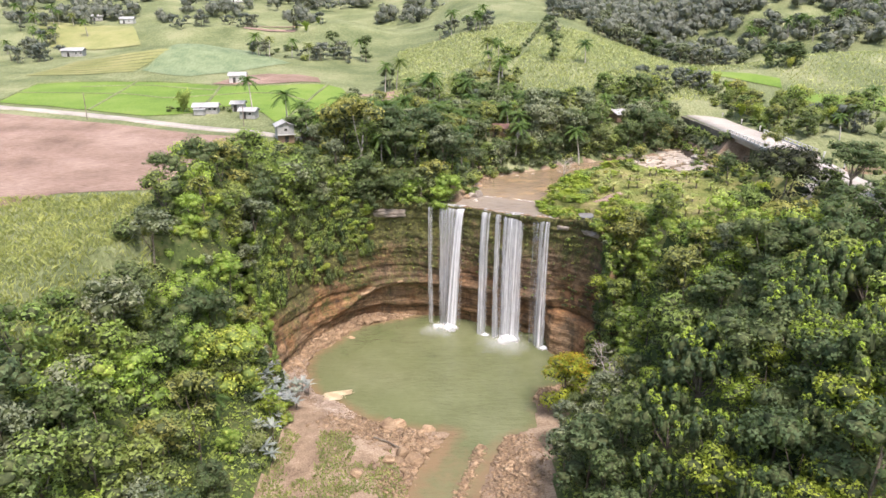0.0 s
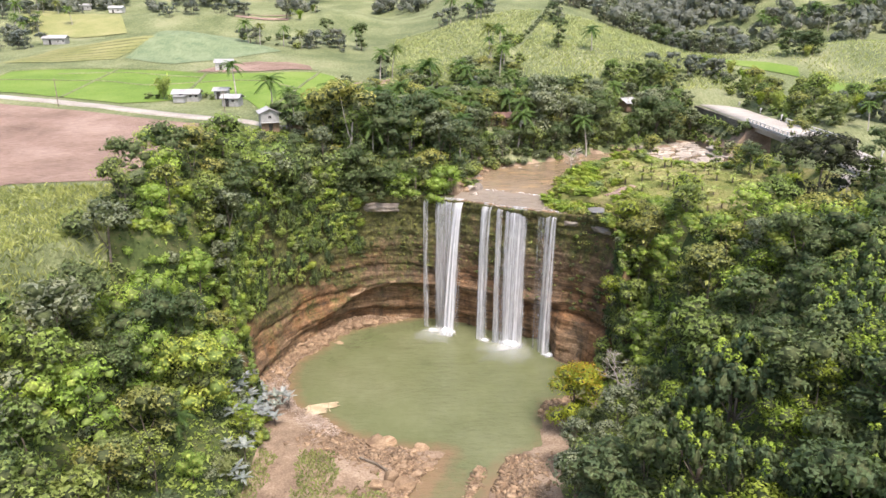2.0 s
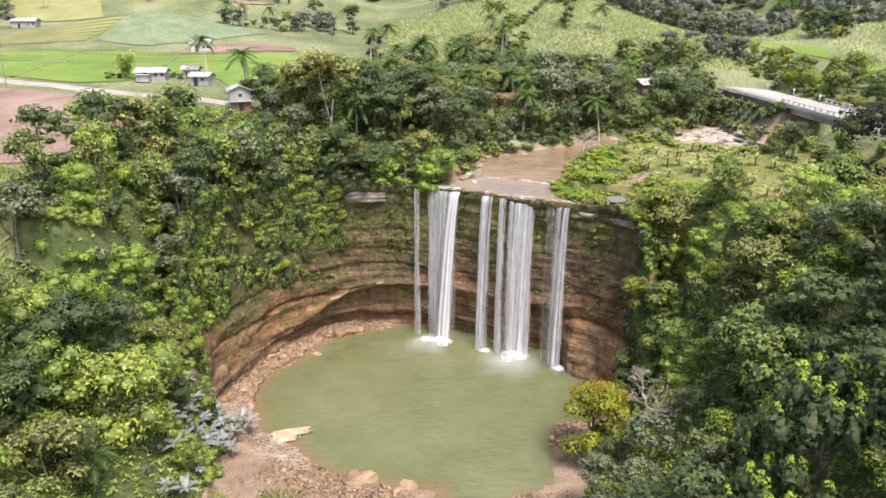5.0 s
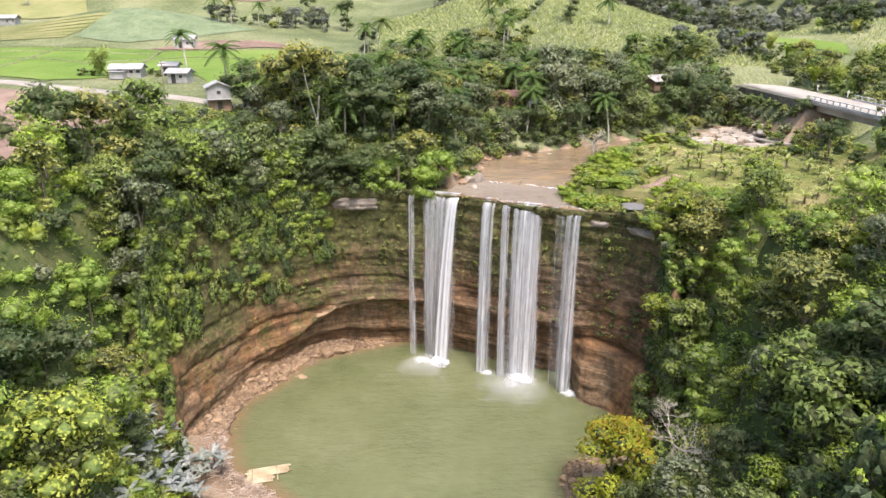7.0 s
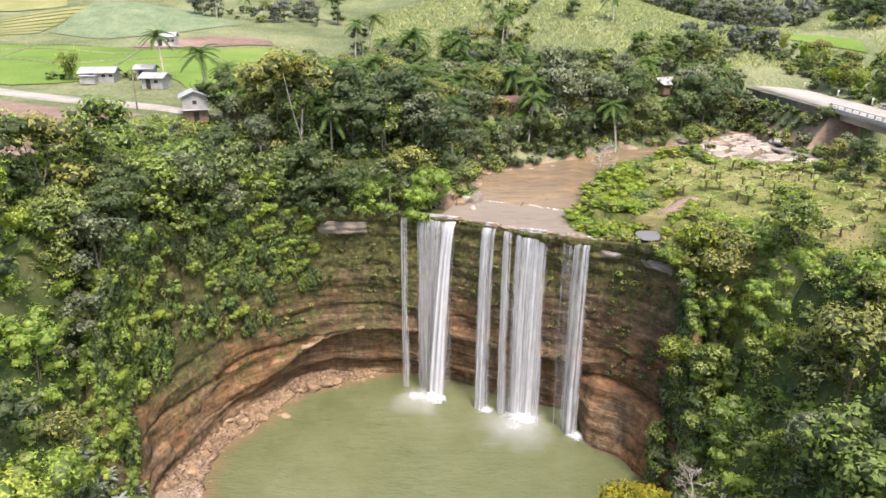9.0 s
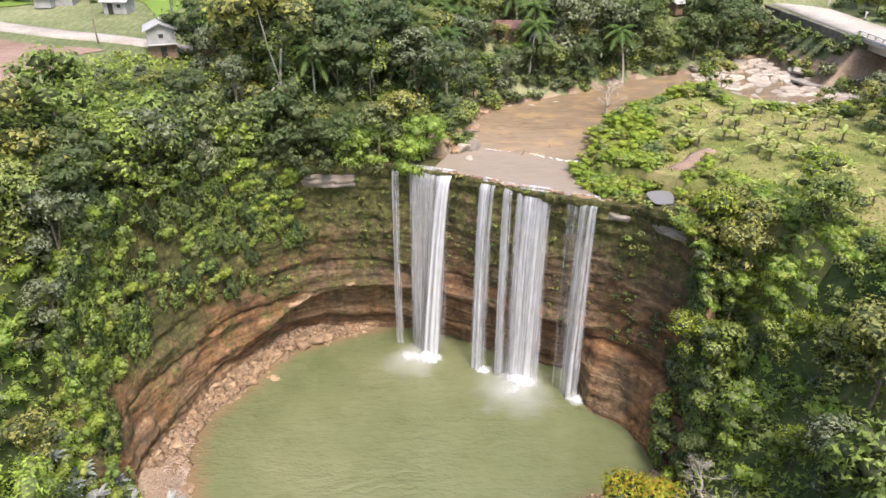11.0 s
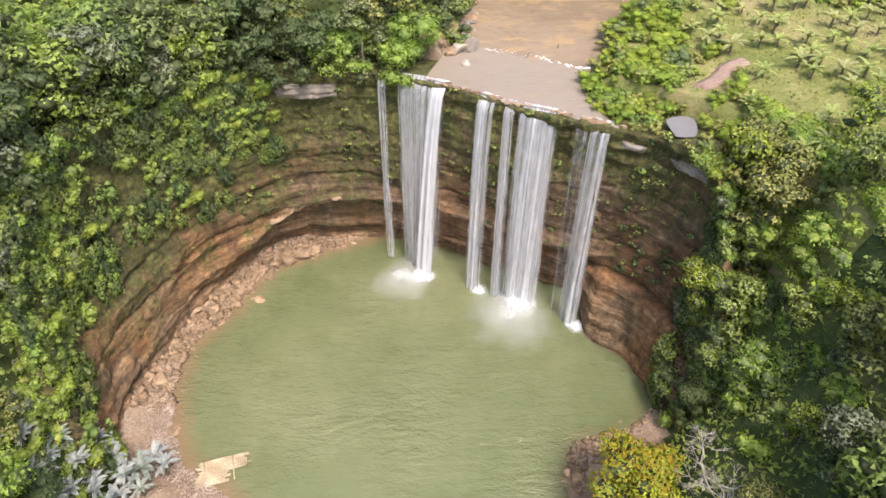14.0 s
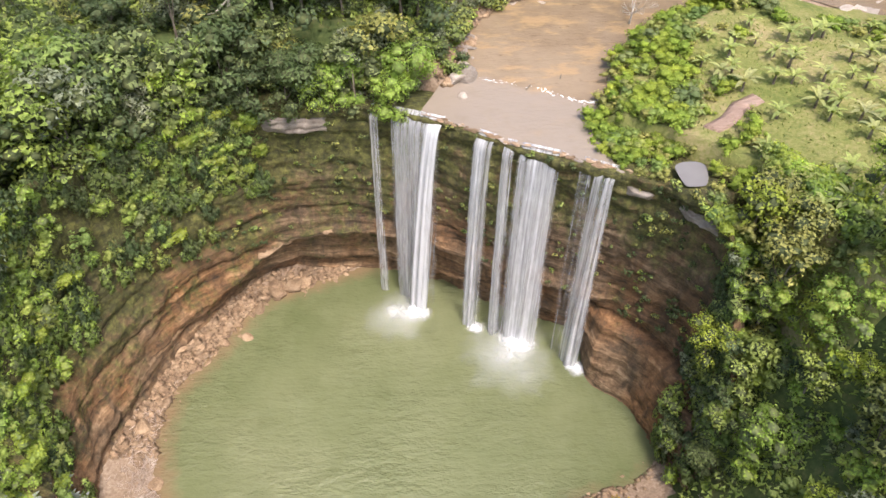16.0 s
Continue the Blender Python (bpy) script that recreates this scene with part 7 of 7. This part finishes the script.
# ---- drift wood, raft, stakes ----
stick_rng = np.random.default_rng(61)
spots = along([(-26.2, 143), (-26.4, 137), (-24.6, 131), (-20.5, 126.3), (-17.5, 122), (-14.5, 118.5)], 2.8, 1500, 8)
vs, fs = [], []
sz = ground_height(spots[:, 0], spots[:, 1])
spots, sz = spots[sz > 0.12], sz[sz > 0.12]
for k, (x, y) in enumerate(spots):
    a, l, r = stick_rng.uniform(0, 6.283), stick_rng.uniform(0.3, 1.1), stick_rng.uniform(0.015, 0.045)
    d, n = np.array((math.cos(a), math.sin(a), stick_rng.uniform(-0.12, 0.2))), np.array((-math.sin(a), math.cos(a), 0))
    c = np.array((x, y, max(sz[k], 0.0) + 0.1 + stick_rng.uniform(0, 0.25)))
    for e in (-1, 1):
        vs += [c + d * l * e / 2 + n * r, c + d * l * e / 2 - n * r, c + d * l * e / 2 + np.array((0, 0, 1.6 * r))]
    b = 6 * k
    fs += [(b, b + 1, b + 4, b + 3), (b + 1, b + 2, b + 5, b + 4), (b + 2, b, b + 3, b + 5)]
DRIFT = two_scale("bleached drift wood", (0.26, 0.195, 0.15), (0.40, 0.32, 0.26), (0.55, 0.47, 0.40), 0.5, 5, 0.9, 0.3, 0.03)
tagged(new("drift_wood", mesh_of("drift_wood", np.array(vs), fs, DRIFT)), "bleached sticks and flood litter on the shore", "drift wood", kind="stuff")
BAMBOO = two_scale("weathered bamboo", (0.28, 0.215, 0.13), (0.42, 0.34, 0.22), (0.56, 0.48, 0.34), 0.6, 5, 0.6, 0.2, 0.03)
raft = tagged(new("bamboo_raft"), "weathered bamboo raft moored against the litter shore", "raft")
raft.matrix_basis = pose(-17.9, 127.6, 0.12, 0, 0, 14)
for k in range(16):
    y = -1.5 + 0.2 * k
    l = 5.4 + 0.5 * math.sin(k * 2.3) - (1.6 if k < 7 else 0)
    shift = (0.5 if k >= 7 else -0.9) + 0.2 * math.sin(k * 5.1)
    part("bamboo_pole", tubes_mesh("bamboo_pole", [([(-l / 2 + shift, y, 0.16), (shift, y + 0.02, 0.18 + 0.03 * math.sin(k)), (l / 2 + shift, y, 0.16)], [0.1, 0.095, 0.085])], BAMBOO, 7), raft)
for x in (-1.6, 1.6):
    part("cross_pole", tubes_mesh("cross_pole", [([(x, -1.6, 0.3), (x, 0, 0.32), (x, 1.6, 0.3)], [0.07, 0.07, 0.06])], BAMBOO, 6), raft)
for x, y, lean in ((19.5, 167.6, 40), (24.0, 169.5, 12)):
    st_ob = tagged(new("stake", tubes_mesh("stake", [([(0, 0, -0.8), (0.05, 0, 0.3), (0, 0.03, 1.1)], [0.12, 0.1, 0.05])], BARK, 6)), "dark branch stuck upright in the river bed", "branch", "branches in the river")
    st_ob.matrix_basis = pose(x, y, 29.6, 0, lean, 0)
log = tagged(new("log", tubes_mesh("log", [([(-3.2, 0, 0.1), (0, 0.2, 0.25), (3.0, 0, 0.2)], [0.22, 0.18, 0.12])], BARK, 7)), "dark fallen log on the gravel bank", "log")
log.matrix_basis = pose(-6.8, 109.2, ground_at(-6.8, 109.2) + 0.1, 0, 0, -38)

# ---- white water ----


def veil_material(name, scale, low, high, most):
    m, nt, b = mat(name)
    flow = nt.nodes.new("ShaderNodeAttribute")
    flow.attribute_name = "flow"
    n = noise_tex(nt, scale, 6, 0.65)
    opaque = ramp(nt, math_node(nt, "ADD", n, math_node(nt, "SUBTRACT", flow.outputs["Fac"], 0.5)), [(low, (0, 0, 0)), (high, (most, most, most))])
    b.inputs["Base Color"].default_value, b.inputs["Roughness"].default_value = (0.86, 0.88, 0.88, 1), 0.6
    clear = nt.nodes.new("ShaderNodeBsdfTransparent")
    out = nt.nodes.new("ShaderNodeMixShader")
    nt.links.new(opaque, out.inputs[0])
    nt.links.new(clear.outputs[0], out.inputs[1])
    nt.links.new(b.outputs[0], out.inputs[2])
    nt.links.new(out.outputs[0], nt.nodes["Material Output"].inputs[0])
    return m


FROTH = veil_material("churned foam", 0.9, 0.3, 1.1, 0.92)
SPRAY = veil_material("spray mist", 0.35, 0.15, 1.35, 0.36)


def bell(name, x, y, z, radius, high, strength, material, seed, label, squash=1.0):
    """A low mound of foam or spray that thins out to its rim."""
    rings, seg, vs, fl = 12, 36, [], []
    for i in range(rings):
        u = i / (rings - 1)
        for j in range(seg):
            a = 2 * math.pi * j / seg
            r = radius * u * (1 + 0.22 * noise.noise((math.cos(a) * 2 + seed, math.sin(a) * 2, 0)))
            vs.append((x + r * math.cos(a), y + r * math.sin(a) * squash, z + high * (1 - u * u) ** 2 * (1 + 0.35 * noise.noise((math.cos(a) * 3, math.sin(a) * 3, u * 4 + seed)))))
            fl.append(strength * (1 - u) ** 0.8 - (0.3 * u if u < 0.999 else 0.6))
    fs = [(i * seg + j, i * seg + (j + 1) % seg, (i + 1) * seg + (j + 1) % seg, (i + 1) * seg + j) for i in range(rings - 1) for j in range(seg)]
    me = mesh_of(name, vs, fs, material, True)
    me.attributes.new("flow", "FLOAT", "POINT").data.foreach_set("value", fl)
    return tagged(new(name, me), label, "foam" if material is FROTH else "spray", kind="stuff")


for k, (x, y, r, high) in enumerate(((5.6, 157.6, 2.6, 1.7), (13.6, 155.2, 1.6, 0.25), (18.9, 151.8, 3.3, 1.4), (26.3, 147.8, 2.0, 0.3))):
    bell("foam", x, y, 0.04, r * 1.4, high, 1.0, FROTH, k, "white churned foam where the water strikes the pool")
for k, (x, y, r, high, much) in enumerate(((3.0, 157.4, 6.5, 1.6, 0.95), (17.5, 150.0, 9.0, 0.9, 0.9))):
    bell("mist", x, y, 0.06 + 0.03 * k, r, high, much, SPRAY, k + 40, "thin white mist over the pool", 1.1)
rap = np.random.default_rng(71)
line = spline([(12.6, 170.6), (15.5, 169.9), (18.5, 169.2), (21.5, 167.6), (24, 165.8), (26, 164.6), (28.2, 164.2)], 0.12)
vs, fs = [], []
tet = np.array([(1, 0, 0), (-0.5, 0.86, 0), (-0.5, -0.86, 0), (0, 0, 0.7)])
for k in range(200):
    p = line[rap.integers(0, len(line))]
    if noise.noise((p[0] * 0.8, p[1] * 0.8, 0)) < -0.1:
        continue
    s = rap.uniform(0.04, 0.13)
    b = len(vs)
    vs += [tuple(v) for v in tet * [s * 1.8, s, s * 0.7] + [p[0] + rap.normal() * 0.22, p[1] + rap.normal() * 0.25, 29.72 + rap.uniform(0, 0.12)]]
    fs += [(b, b + 1, b + 3), (b + 1, b + 2, b + 3), (b + 2, b, b + 3)]
tagged(new("rapids", mesh_of("rapids", vs, fs, FOAM)), "broken white water over a low step in the river", "rapids", kind="stuff")
pv = [(34.4 + 1.55 * math.copysign(abs(math.cos(a)) ** 0.6, math.cos(a)) * (1 + 0.12 * math.sin(3 * a)) + 0.3 * math.sin(a), 148.8 + 2.1 * math.copysign(abs(math.sin(a)) ** 0.6, math.sin(a)), 0) for a in np.linspace(0, 2 * math.pi, 28, endpoint=False)]
PUDDLE = pool_material("still grey water", (0.14, 0.13, 0.125), (0.19, 0.18, 0.172), 0.2, 0.1)
pud = new("puddle", mesh_of("puddle", pv, [tuple(range(28))], PUDDLE))
pud.location = (0, 0, 30.8)
tagged(pud, "small grey rain puddle on the rock shelf", "puddle", kind="structure")
